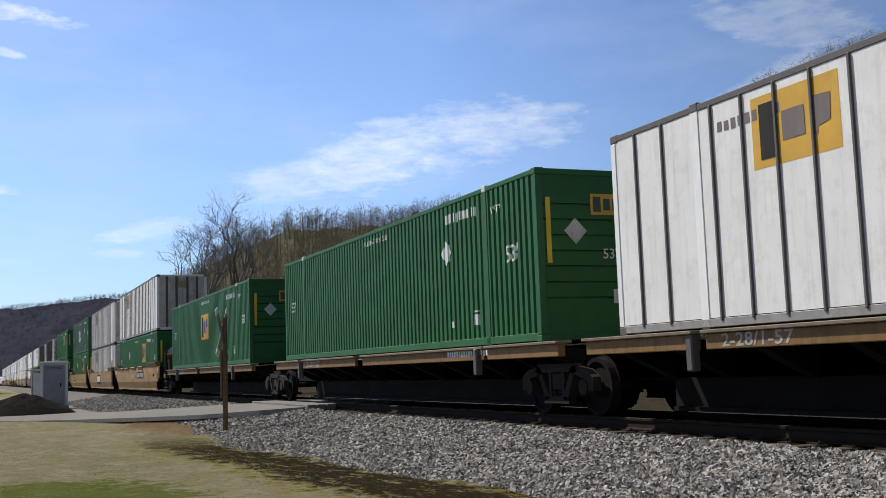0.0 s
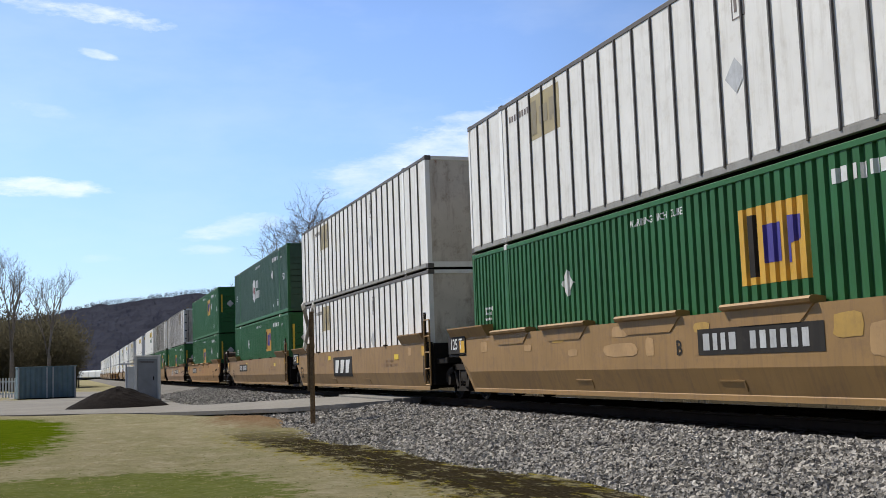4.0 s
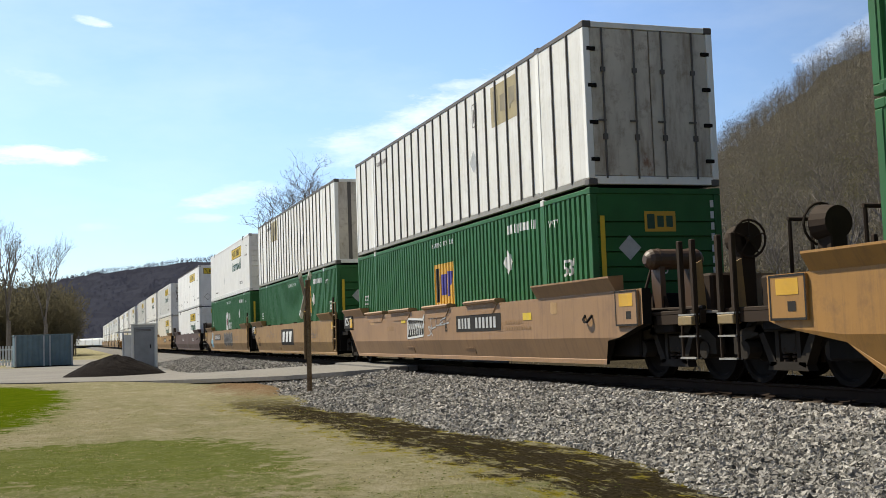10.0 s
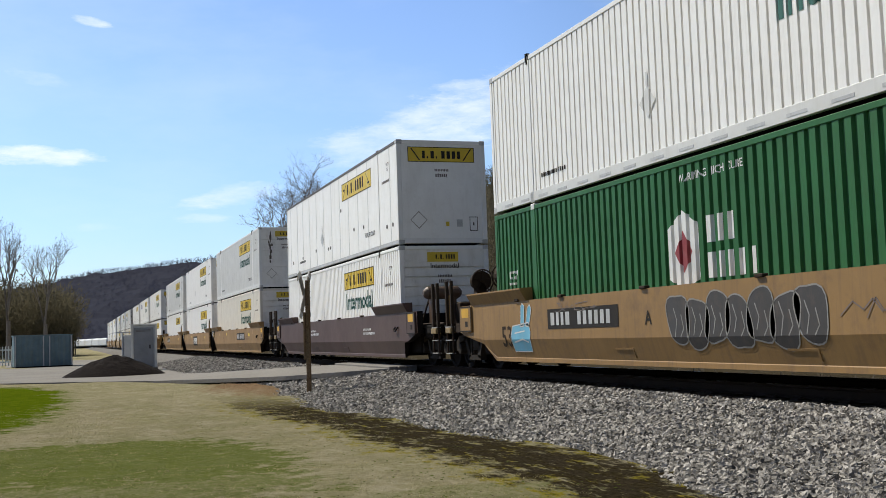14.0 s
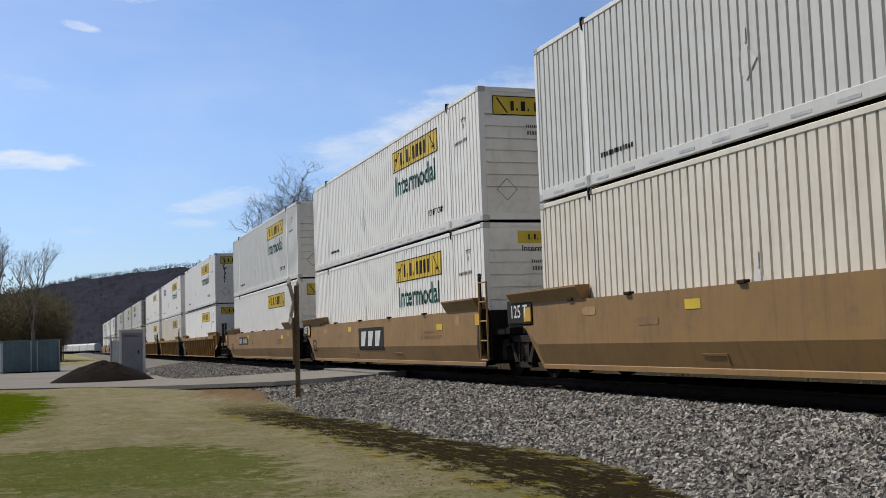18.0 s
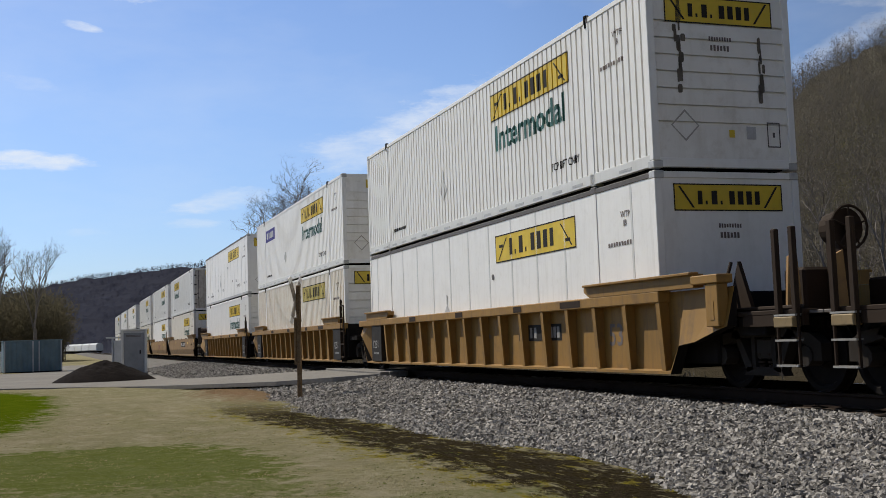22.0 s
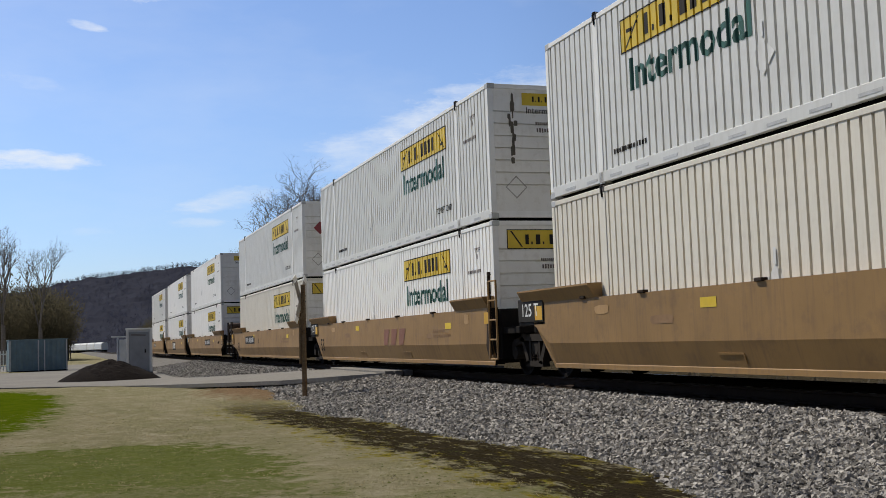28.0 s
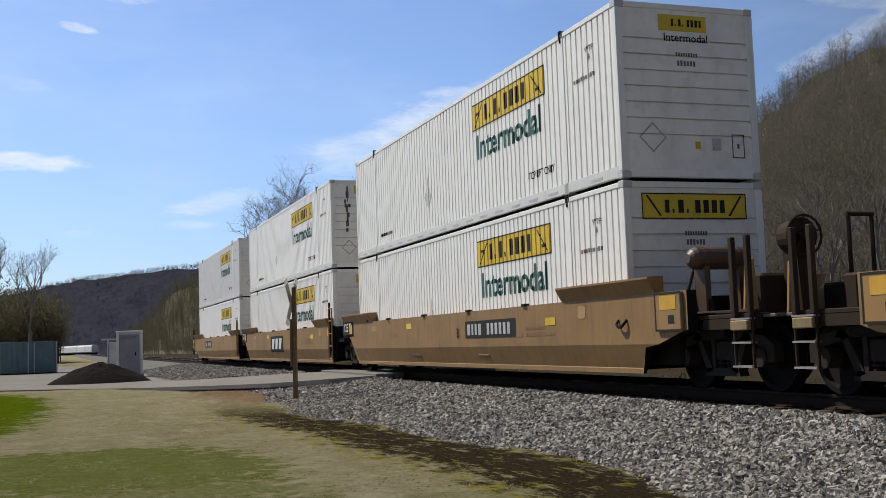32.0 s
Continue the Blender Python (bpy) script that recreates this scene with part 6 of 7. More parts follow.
def load(front_y, car, *boxes, z=FLOOR_Z):
    LOADS.append((car, front_y, 0.0))
    for b in boxes:
        LOADS.append((b, front_y, z))
        z += HC + 0.035


def green_box(label, colour="green", **kw):
    c = container(label, "green", colour)
    trim_emp(c, "green", **kw)
    return c


def ribbed_box(label, front="wall", colour="white", **kw):
    c = container(label, "ribbed", colour, front)
    trim_emp(c, "ribbed", front=front == "wall", **kw)
    return c


def hunt_box(label, style="fine", colour="white", front="wall", word=True, dull=False, big=False, stain=False, red=False, sign_y=-1.6, z=1.97, sign=True):
    c = container(label, style, colour, front)
    trim_hunt(c, style, word, dull, sign_y, z, sign)
    front_hunt(c, big, True, stain, red)
    return c


EMBLEM_RED = paint("faded_red_emblem", (0.22, 0.085, 0.05), 0.65, stain=(0.25, 0.15, 0.08), amount=0.5)
G_EMP = "green corrugated steel container with a yellow name panel"
W_RIB = "white ribbed container with a faded yellow name panel"
J_COR = "white corrugated container with a yellow panel and green word"
J_SMO = "white smooth-sided container with a yellow name panel"
WELL_T = "tan double-stack well car carrying two stacked containers"
DUSTY = [("patch", 3.0, 0.4, SIGN_YELLOW, 1.12), ("patch", -5.3, 0.42, SIGN_YELLOW, 1.02), ("print", -4.4, 20, TAN_WORN, 0.84), ("blotch", 6.2, 0.5, 0.16, 1.12, TAN_PALE), ("blotch", -6.6, 0.3, 0.22, 1.1, TAN_PALE), ("blotch", -3.9, 0.36, 0.12, 0.82, TAN_WORN), ("blotch", 4.4, 0.7, 0.14, 0.92, TAN_WORN)]
PATCHED = [("blotch", 7.3, 0.4, 0.24, 1.06, TAN_PALE), ("blotch", 5.7, 0.5, 0.14, 1.18, TAN_GOLD), ("blotch", 4.9, 0.36, 0.13, 1.03, TAN_PALE), ("blotch", 3.6, 0.55, 0.12, 1.15, TAN_GOLD), ("blotch", 2.9, 0.4, 0.13, 0.9, TAN_PALE), ("blotch", 1.2, 0.6, 0.18, 1.17, TAN_PALE), ("blotch", 1.5, 1.15, 0.22, 0.86, TAN_PALE), ("blotch", 0.1, 0.26, 0.30, 0.84, TAN_PALE), ("blotch", -1.3, 0.42, 0.14, 1.16, TAN_GOLD),
           ("blotch", -2.9, 0.9, 0.22, 1.14, TAN_PALE), ("blotch", -4.3, 0.55, 0.3, 0.98, TAN_GOLD), ("blotch", -4.9, 0.4, 0.4, 0.75, TAN_PALE), ("blotch", -6.0, 0.3, 0.28, 1.1, TAN_PALE), ("blotch", -6.7, 0.3, 0.28, 1.1, TAN_PALE), ("blotch", -7.3, 0.3, 0.28, 1.1, TAN_PALE), ("blotch", -7.9, 0.8, 0.34, 0.72, TAN_GOLD)]

# three spine units with single containers
c = ribbed_box("white ribbed container with a yellow name panel, scuffed", sign_y=4.95, mono=True)
load(-203.95, spine_car("dark spine car with yellow platforms, carrying one white container", "joint"), c, z=SPINE_Z)
load(-185.44, spine_car("dark spine car with yellow platforms, carrying one green container", "joint"), green_box("green corrugated steel container without a name panel", sign=False), z=SPINE_Z)
load(-164.54, spine_car("dark spine car with yellow platforms at the end of its set", "end"), green_box(G_EMP, sign_y=0.73), z=SPINE_Z)
# three-unit tan well car
load(-143.53, well_car(WELL_T, "tan", "plain", "end", "joint", [("number", -1.4), ("letter", -0.8, "B"), *PATCHED], pads=True), green_box(G_EMP, sign_y=-2.3, dia_y=3.4), ribbed_box(W_RIB, sign_y=4.6, faded=True))
load(-124.14, well_car(WELL_T, "tan", "plain", "joint", "joint", [("trade", 2.2), ("length", 7.95), *DUSTY]), ribbed_box(W_RIB, "plain", sign_y=4.7, faded=True), ribbed_box(W_RIB, "plain", sign_y=4.7, faded=True))
load(-104.82, well_car(WELL_T, "tan", "plain", "joint", "end", [("number", 5.4), ("letter", 1.8, "A"), ("length", 8.0), *DUSTY]), green_box(G_EMP, sign_y=-2.2, dia_y=3.4), green_box("dull green corrugated container with a white emblem", "pale", sign=False, hub=True, sign_y=1.55, front=False, ink=WHITE_INK))
# single yellow well car
load(-81.12, well_car("yellow double-stack well car with top pads, sunlit", "yellow", "plain", "end", "end", [("number", 6.6), ("length", -6.0), ("print", 2.0, 24, GREY_INK, 1.0), ("squiggle", 0.2, 5, 1.5, 0.3, 31, 0.022, 0.8, RUST_RED, "faded red spray scribble")], pads=True), green_box(G_EMP, sign_y=0.7), green_box(G_EMP, sign_y=-2.05))
# three-unit tan well car with graffiti
load(-57.92, well_car("reddish-tan double-stack well car with white spray-paint writing", "tan_red", "plain", "end", "joint", [("number", -1.4), ("block", 2.45, WHITE_INK), ("squiggle", 0.85, 4, 1.4, 0.5, 42, 0.032, 0.78, SILVER_INK, "thin pale spray-paint lines"), ("squiggle", -0.35, 2, 0.5, 0.3, 47, 0.02, 1.0, GREY_INK, "faint grey spray line"), ("letter", -0.6, "B"), *DUSTY], pads=True), green_box(G_EMP, sign_y=0.6), ribbed_box("white ribbed container with its rusty doors to the front", "doors", sign_y=-3.6, faded=True))
load(-38.82, well_car(WELL_T, "tan", "plain", "joint", "joint", [("trade", 1.6), ("squiggle", -3.0, 7, 2.6, 0.45, 43, 0.022, 0.78, GREY_INK, "faint grey spray-paint lines"), ("squiggle", 5.4, 4, 2.0, 0.4, 48, 0.016, 0.85, GREY_INK, "faint grey spray-paint lines"), ("length", 7.6)]), green_box("green corrugated container with a worn yellow panel", "green", sign_y=-2.35), ribbed_box(W_RIB, sign_y=4.47, faded=True))
load(-19.72, well_car("tan double-stack well car with blue and grey graffiti", "tan", "plain", "joint", "end", [("number", 5.2), ("letter", 1.6, "A"), ("bubble", 0.95), ("figure", 7.0), ("squiggle", -2.9, 4, 1.7, 0.4, 44, 0.018, 0.8, GREY_INK, "faint grey spray-paint lines"), ("squiggle", 4.9, 4, 1.5, 0.2, 49, 0.014, 1.12, GREY_INK, "faint grey spray-paint lines"), ("length", 7.5)]), green_box("green corrugated container with a white emblem and name bars", "green", sign=False, hub=True, sign_y=1.1, front_dark=True), hunt_box(J_COR, "fine", "white"))
# single maroon well car
load(3.52, well_car("maroon double-stack well car, dusty and weathered", "maroon", "plain", "end", "end", [("print", 3.0, 28, WHITE_INK, 0.9), ("print", -4.6, 30, WHITE_INK, 0.86)]), hunt_box(J_COR, "fine", "white"), hunt_box(J_SMO, "smooth", "white", big=True, word=False))
# three-unit tan well car
load(26.98, well_car(WELL_T, "tan", "plain", "end", "joint", [("number", -1.3), *DUSTY], tank=False), hunt_box(J_COR, "fine", "cream"), hunt_box(J_COR, "fine", "grey", stain=True))
load(46.04, well_car(WELL_T, "tan", "plain", "joint", "joint", [("trade", 1.75), ("length", 7.9), *DUSTY]), hunt_box(J_COR, "fine", "white"), hunt_box(J_COR, "fine", "white", big=True))
load(65.08, well_car(WELL_T, "tan", "plain", "joint", "end", [("number", 5.5), ("letter", 1.7, "B"), ("length", 7.9), *DUSTY]), hunt_box(J_SMO.replace("smooth-sided", "corrugated"), "fine", "white", word=False, big=True), hunt_box(J_COR, "fine", "grey"))
# three-unit yellow car with stake sides
WELL_R = "yellow double-stack well car with upright side stakes"
load(88.33, well_car(WELL_R, "stake", "ribbed", "end", "joint", ("number",)), hunt_box(J_SMO, "smooth", "white", big=True, word=False), hunt_box("white corrugated container with a rust-streaked front", "fine", "white", big=True, stain=True))
load(107.55, well_car(WELL_R, "stake", "ribbed", "joint", "joint"), hunt_box("white corrugated container streaked with rust, faded yellow panel", "fine", "rust", word=False, dull=True, big=True), hunt_box("white corrugated container with a yellow panel and small blue panel", "fine", "white"))
on_side("owner_panel", ("bars", "blue_panel", [(0, 0, 2.1, 0.5)], None, BLUE_INK), "fine", 5.8, 1.95, 0.004, LOADS[-1][0], "small blue panel")
on_side("small_print", ("bars", "blue_panel_bars", word_bars([0.25, -0.1, 0.2, 0.12, 0.25, 0.22], 0.26, 0.1, 0.25), None, WHITE_INK), "fine", 5.8, 2.07, 0.008, LOADS[-1][0])
load(126.5, well_car(WELL_R, "stake", "ribbed", "joint", "end"), hunt_box(J_COR, "fine", "white"), hunt_box(J_SMO, "smooth", "white", big=True, word=False))
# three-unit tan well car
load(149.65, well_car(WELL_T, "tan", "plain", "end", "joint", [("number", -1.2), *DUSTY]), hunt_box(J_COR, "fine", "cream", big=True), hunt_box("white corrugated container with its doors to the front", "fine", "grey", "doors", sign_y=5.2))
load(168.77, well_car(WELL_T, "tan", "plain", "joint", "joint", [("trade", 0.2, EMBLEM_RED), ("length", 7.9), *DUSTY]), hunt_box(J_COR, "fine", "white", big=True), hunt_box("white corrugated container with a soot-stained front", "fine", "grey", stain=True))
load(188.2, well_car(WELL_T, "tan", "plain", "joint", "end", [("number", 5.4), ("letter", 1.6, "B"), ("length", 7.9), *DUSTY]), hunt_box(J_COR, "fine", "cream", big=True), hunt_box("grey-white corrugated container with a red front placard", "fine", "grey", red=True))
# three-unit tan well car at the tail
load(211.66, well_car(WELL_T, "tan", "plain", "end", "joint", [("number", -1.2), ("letter", -0.65, "B"), *DUSTY]), hunt_box(J_COR, "fine", "white", big=True), hunt_box(J_COR, "fine", "white"))
load(231.05, well_car(WELL_T, "tan", "plain", "joint", "joint", [("trade", 2.2), *DUSTY]), hunt_box(J_COR, "fine", "white"), hunt_box("white corrugated container with a soot-streaked front", "fine", "white", stain=True))
load(250.34, well_car("tan double-stack well car, last of the train", "tan", "plain", "joint", "end", [("number", 4.0)]), hunt_box(J_COR, "fine", "white"), hunt_box(J_COR, "fine", "grey"))


# ---- the road crossing and the lot beyond ----
def strip(name, pts, material, label, height):
    """A road from a list of edge pairs (left, right)."""
    bm = bmesh.new()
    rows = []
    for (ax, ay), (bx, by) in pts:
        row = []
        for k in range(7):
            x, y = ax + (bx - ax) * k / 6, ay + (by - ay) * k / 6
            row.append(bm.verts.new((x, y, height(x, y))))
        rows.append(row)
    for a, b in zip(rows, rows[1:]):
        for i in range(6):
            bm.faces.new((a[i], a[i + 1], b[i + 1], b[i]))
    geom = bmesh.ops.extrude_face_region(bm, geom=bm.faces[:])
    for v in geom["geom"]:
        if isinstance(v, bmesh.types.BMVert):
            v.co.z -= 0.12
    return tagged(part(name, bm, material, None), label, kind="structure")


def road_height(x, y):
    k = min(1, max(0, (x - 1.5) / 6.2))
    return GROUND_Z + 0.035 + (0.53 - 0.07) * k ** 1.4 + 0.01 * noise.noise((x * 2, y * 2, 0))


strip("road", [((8.05, 28.3), (8.05, 34.5)), ((7.0, 29.4), (7.2, 36)), ((5.8, 31.5), (6.2, 38.4)), ((4.4, 35.2), (4.8, 41.5)), ((2.6, 39.8), (3.2, 45.5)), ((0.2, 43.4), (0.8, 48.5)), ((-3.2, 46.2), (-3.0, 51)), ((-14, 48.5), (-14, 53)), ((-60, 51), (-60, 56))], ROAD_DIRT, "pale gravel road rising to the level crossing", road_height)
crossing = tagged(new("level_crossing"), "planked level crossing of pale worn timbers and asphalt", "crossing", kind="structure")
cplank = cached("crossing_plank", ROAD_DIRT, lambda bm: box(bm, -0.125, 0.125, -3.2, 3.2, -0.16, -0.012, 0.012))
for x in (-1.6, -1.33, -1.06, -0.5, -0.24, 0.02, 0.28, 0.54, 1.06, 1.33, 1.6):
    put("plank", cplank, crossing, pose(TRACK_X + x, 31.4, 0))
strip("lot", [((-45, 54), (-45, 100)), ((-20, 53.2), (-20, 105)), ((-6, 51.5), (-6, 112)), ((0.6, 48.8), (1.2, 110)), ((3.6, 46.5), (4.4, 100)), ((5.4, 45.5), (5.4, 100))], ROAD_DIRT, "pale gravel lot beside the railway", lambda x, y: GROUND_Z + 0.022 + 0.03 * noise.noise((x * 0.3, y * 0.3, 1)))


def mulch_pile():
    bm = bmesh.new()
    n, m = 40, 14
    rows = []
    for j in range(m + 1):
        r = j / m
        row = []
        for i in range(n):
            a = 2 * math.pi * i / n
            rx, ry = 2.05 * (1 + 0.12 * math.sin(2 * a + 1)), 1.7
            h = 0.94 * (1 - r) ** 0.9 + 0.06 * math.sin(math.pi * r)
            x, y = rx * r * math.cos(a), ry * r * math.sin(a)
            h += 0.10 * noise.noise((x * 2.5, y * 2.5, 4)) * (1 - r) + 0.05 * noise.noise((x * 8, y * 8, 2)) * (1 - r * r)
            row.append(bm.verts.new((x, y, max(h, 0.0) - 0.02 * r)))
        rows.append(row)
    for a, b in zip(rows[1:], rows[2:]):
        for i in range(n):
            bm.faces.new((a[i], a[(i + 1) % n], b[(i + 1) % n], b[i]))
    for i in range(n):
        bm.faces.new((rows[1][i], rows[1][(i + 1) % n], rows[0][0])) if i == 0 else None
    bm.faces.new(rows[1])
    ob = tagged(part("mulch_mound", bm, MULCH), "heap of dark brown mulch on the gravel lot", "heap")
    ob.matrix_basis = pose(1.75, 51.0, GROUND_Z + 0.02, 0, 0, 0)
    return ob


mulch_pile()


CASE_DOOR = paint("dull_steel_door", (0.25, 0.265, 0.29), 0.55, 0.1, stain=(0.2, 0.19, 0.18), amount=0.3)


def signal_case():
    """Silver relay case on a plinth, door to the front, small box beside it."""
    c = tagged(new("relay_case"), "silver-grey railway relay case with a panelled door", "equipment box")
    bm = bmesh.new()
    box(bm, -0.62, 0.62, -0.5, 0.5, 0.12, 2.32, 0.02)
    part("body", bm, GREY_BOX, c)
    bm = bmesh.new()
    box(bm, -0.68, 0.68, -0.58, 0.55, 2.32, 2.40, 0.015)
    part("roof", bm, WHITE_GREY, c, "pale overhanging cap")
    bm = bmesh.new()
    box(bm, -0.5, 0.48, -0.53, -0.5, 0.16, 2.2, 0.01)
    d = part("door", bm, CASE_DOOR, c)
    bm = bmesh.new()
    box(bm, 0.27, 0.33, -0.57, -0.53, 1.1, 1.3, 0.01)
    part("handle", bm, DARK_STEEL, d)
    bm = bmesh.new()
    for z in (2.0, 2.06):
        box(bm, -0.4, 0.35, -0.545, -0.53, z, z + 0.03)
    part("vent", bm, RIB_GREY, d)
    bm = bmesh.new()
    box(bm, -0.66, -0.53, -0.56, 0.5, 0.12, 2.32, 0.01)
    part("corner_trim", bm, WHITE_GREY, c)
    bm = bmesh.new()
    box(bm, 0.54, 0.66, -0.56, 0.5, 0.12, 2.32, 0.01)
    part("corner_trim", bm, WHITE_GREY, c)
    bm = bmesh.new()
    box(bm, -0.7, 0.7, -0.6, 0.6, -0.15, 0.12, 0.02)
    part("plinth", bm, ROAD_DIRT, c)
    c.matrix_basis = pose(3.55, 59.5, GROUND_Z + 0.02, 0, 0, -4)
    p = tagged(new("meter_stand"), "grey electric meter stand with a crossbar", "equipment box")
    bm = bmesh.new()
    rod(bm, (0, 0, -0.1), (0, 0, 2.0), 0.05), rod(bm, (0.5, 0, -0.1), (0.5, 0, 2.0), 0.05)
    part("post", bm, GREY_BOX, p)
    bm = bmesh.new()
    box(bm, -0.35, 0.65, -0.05, 0.05, 1.96, 2.04, 0.01)
    part("crossbar", bm, GREY_BOX, p)
    bm = bmesh.new()
    box(bm, 0.05, 0.45, -0.18, 0.05, 0.5, 1.85, 0.02)
    part("cabinet", bm, GREY_BOX, p)
    p.matrix_basis = pose(2.55, 61.5, GROUND_Z + 0.02)


signal_case()


def shed():
    s = tagged(new("storage_container"), "slate-blue corrugated storage box on the lot", "shed")
    bm = bmesh.new()
    w, d, h = 1.9, 1.3, 2.15
    n = 22
    for sgn in (-1, 1):
        row = []
        for i in range(n * 2 + 1):
            x = -w + 2 * w * i / (n * 2)
            y = -d + (0.05 if (i // 2) % 2 else 0.0)
            row.append([bm.verts.new((x * sgn, y * sgn, z)) for z in (0.1, h)])
        for a, b in zip(row, row[1:]):
            bm.faces.new((a[0], b[0], b[1], a[1]))
    box(bm, -w, w, -d + 0.06, d - 0.06, 0.05, h - 0.02)
    part("body", bm, SHED_BLUE, s)
    bm = bmesh.new()
    vs = [(-w - 0.05, -d - 0.05), (w + 0.05, -d - 0.05), (w + 0.05, d + 0.05), (-w - 0.05, d + 0.05)]
    box(bm, -w - 0.05, w + 0.05, -d - 0.05, d + 0.05, h, h + 0.07, 0.01)
    part("roof", bm, SHED_BLUE, s)
    bm = bmesh.new()
    for x in (-w + 0.02, -0.05, 0.35, w - 0.1):
        box(bm, x, x + 0.08, -d - 0.03, -d + 0.02, 0.05, h)
    part("corner_post", bm, GREY_BOX, s)
    bm = bmesh.new()
    box(bm, -w, w, -d, d, -0.1, 0.06)
    part("skid", bm, DARK_STEEL, s)
    s.matrix_basis = pose(-2.05, 82.0, GROUND_Z + 0.02, 0, 0, 6)


shed()


def picket_fence():
    f = tagged(new("fence"), "white picket fence beside the lot", "fence")
    slat = cached("picket", WHITE, lambda bm: box(bm, -0.045, 0.045, -0.012, 0.012, 0.1, 1.5))
    rail_ = cached("fence_rail", WHITE, lambda bm: (box(bm, -5.6, 0.1, 0.012, 0.05, 0.35, 0.44), box(bm, -5.6, 0.1, 0.012, 0.05, 1.2, 1.29)))
    put("rail", rail_, f)
    for i in range(28):
        put("picket", slat, f, pose(-i * 0.2, 0, 0))
    for x in (0, -2, -4, -5.5):
        put("post", cached("fence_post", WHITE, lambda bm: box(bm, -0.05, 0.05, 0.05, 0.15, -0.2, 1.45, 0.01)), f, pose(x, 0, 0))
    f.matrix_basis = pose(-4.15, 84, GROUND_Z + 0.02)


picket_fence()


def crossbuck():
    """Timber crossing post whose crossed blades are seen at a slant."""
    c = tagged(new("crossing_sign"), "weathered timber crossing post with narrow crossed white blades", "sign post")
    bm = bmesh.new()
    box(bm, -0.048, 0.048, -0.048, 0.048, -0.3, 2.78, 0.01)
    part("post", bm, POST_WOOD, c)
    for sgn in (-1, 1):
        bm = bmesh.new()
        box(bm, -0.011, 0.011, -0.085, 0.085, -0.5, 0.5, 0.004)
        b = part("blade", bm, BLADE, c, "peeling grey-white sign blade")
        for z in (-0.57, 0.57):
            bm = bmesh.new()
            box(bm, -0.013, 0.013, -0.088, 0.088, z - 0.075, z + 0.075, 0.004)
            part("blade_tip", bm, WHITE, b, "bright white tip")
        b.matrix_basis = pose(-0.062 if sgn < 0 else -0.086, 0, 2.42, 31 * sgn, 0, 0)
    bm = bmesh.new()
    box(bm, -0.10, -0.05, -0.07, 0.07, 0.85, 2.0, 0.006)
    part("board", bm, POST_WOOD, c)
    for z in (2.36, 2.5):
        bm = bmesh.new()
        rod(bm, (-0.11, 0, z), (0.07, 0, z), 0.014, 6)
        part("bolt", bm, RIB_GREY, c)
    c.matrix_basis = pose(5.44, 26.35, GROUND_Z + 0.02, 0.4, 0.6, -34)


crossbuck()


# ---- woods ----
def limb_tree(bm, base, height, seed, spread=0.36, depth=4, r0=None, twigs=True):
    """A bare tree: trunk, forking limbs and fine twigs."""
    r = random.Random(seed)

    def branch(a, way, length, rad, level):
        b = a + way * length
        seg = 6 if level < 2 else (4 if level < 4 else 3)
        rod(bm, a, b, rad, seg, rad * 0.62)
        if level >= depth:
            return
        kids = 3 if level < 2 else 2 + (r.random() < 0.5)
        for k in range(kids):
            side = Vector((r.gauss(0, 1), r.gauss(0, 1), r.gauss(0.15, 0.5))).normalized()
            w = (way * 1.0 + side * spread * (1.1 + 0.5 * level) + Vector((0, 0, 0.2))).normalized()
            branch(a + way * length * r.uniform(0.72, 1.0), w, length * r.uniform(0.55, 0.82), rad * 0.6, level + 1)

    branch(Vector(base), Vector((r.uniform(-0.06, 0.06), r.uniform(-0.06, 0.06), 1)).normalized(), height * 0.30, r0 or height * 0.014, 0)


def lone_tree(label, at, height, seed, spread=0.32, depth=7, wide=1.0):
    t = tagged(new("bare_tree"), label, "tree")
    bm = bmesh.new()
    r = random.Random(seed)
    limb_tree(bm, (0, 0, -0.3), height, seed, spread, depth)
    k = (height + 0.3) / (max(v.co.z for v in bm.verts) + 0.3)
    tops = [v.co for v in bm.verts if v.co.z * k > height * 0.5]
    mx, my = sum(c.x for c in tops) / len(tops), sum(c.y for c in tops) / len(tops)
    mz = sum(c.z for c in tops) / len(tops)
    for v in bm.verts:
        f = max(0.0, v.co.z / mz)
        v.co = ((v.co.x - mx * f) * k * wide, (v.co.y - my * f) * k * wide, (v.co.z + 0.3) * k - 0.3)
    part("crown", bm, BARK, t)
    bm = bmesh.new()
    rod(bm, (0, 0, -0.4), (0, 0, height * 0.27), height * 0.019, 9, height * 0.014)
    part("trunk", bm, BARK, t)
    t.matrix_basis = pose(*at)
    return t


lone_tree("tall leafless tree behind the railway", (18.4, 96.0, -0.8), 15.2, 21, 0.36, 8, 1.0)
lone_tree("tall leafless tree behind the railway", (21.4, 97.0, -0.8), 18.6, 33, 0.34, 8, 0.95)
for x, y, h, k in ((47.5, 58.5, 12.5, 61), (56.0, 63.0, 14.0, 62), (52.0, 61.5, 9.5, 63), (62.0, 68.5, 13.5, 64), (45.0, 62.0, 10.5, 65)):
    lone_tree("leafless pale-barked tree at the foot of the hill", (x, y, -1.2), h, k, 0.3, 6, 0.8)
lone_tree("slender leafless tree beyond the lot", (-6.9, 133.0, GROUND_Z), 16.5, 23, 0.3, 7, 0.75)
lone_tree("slender leafless tree beyond the lot", (-2.9, 131.0, GROUND_Z), 14.6, 24, 0.28, 7, 0.75)
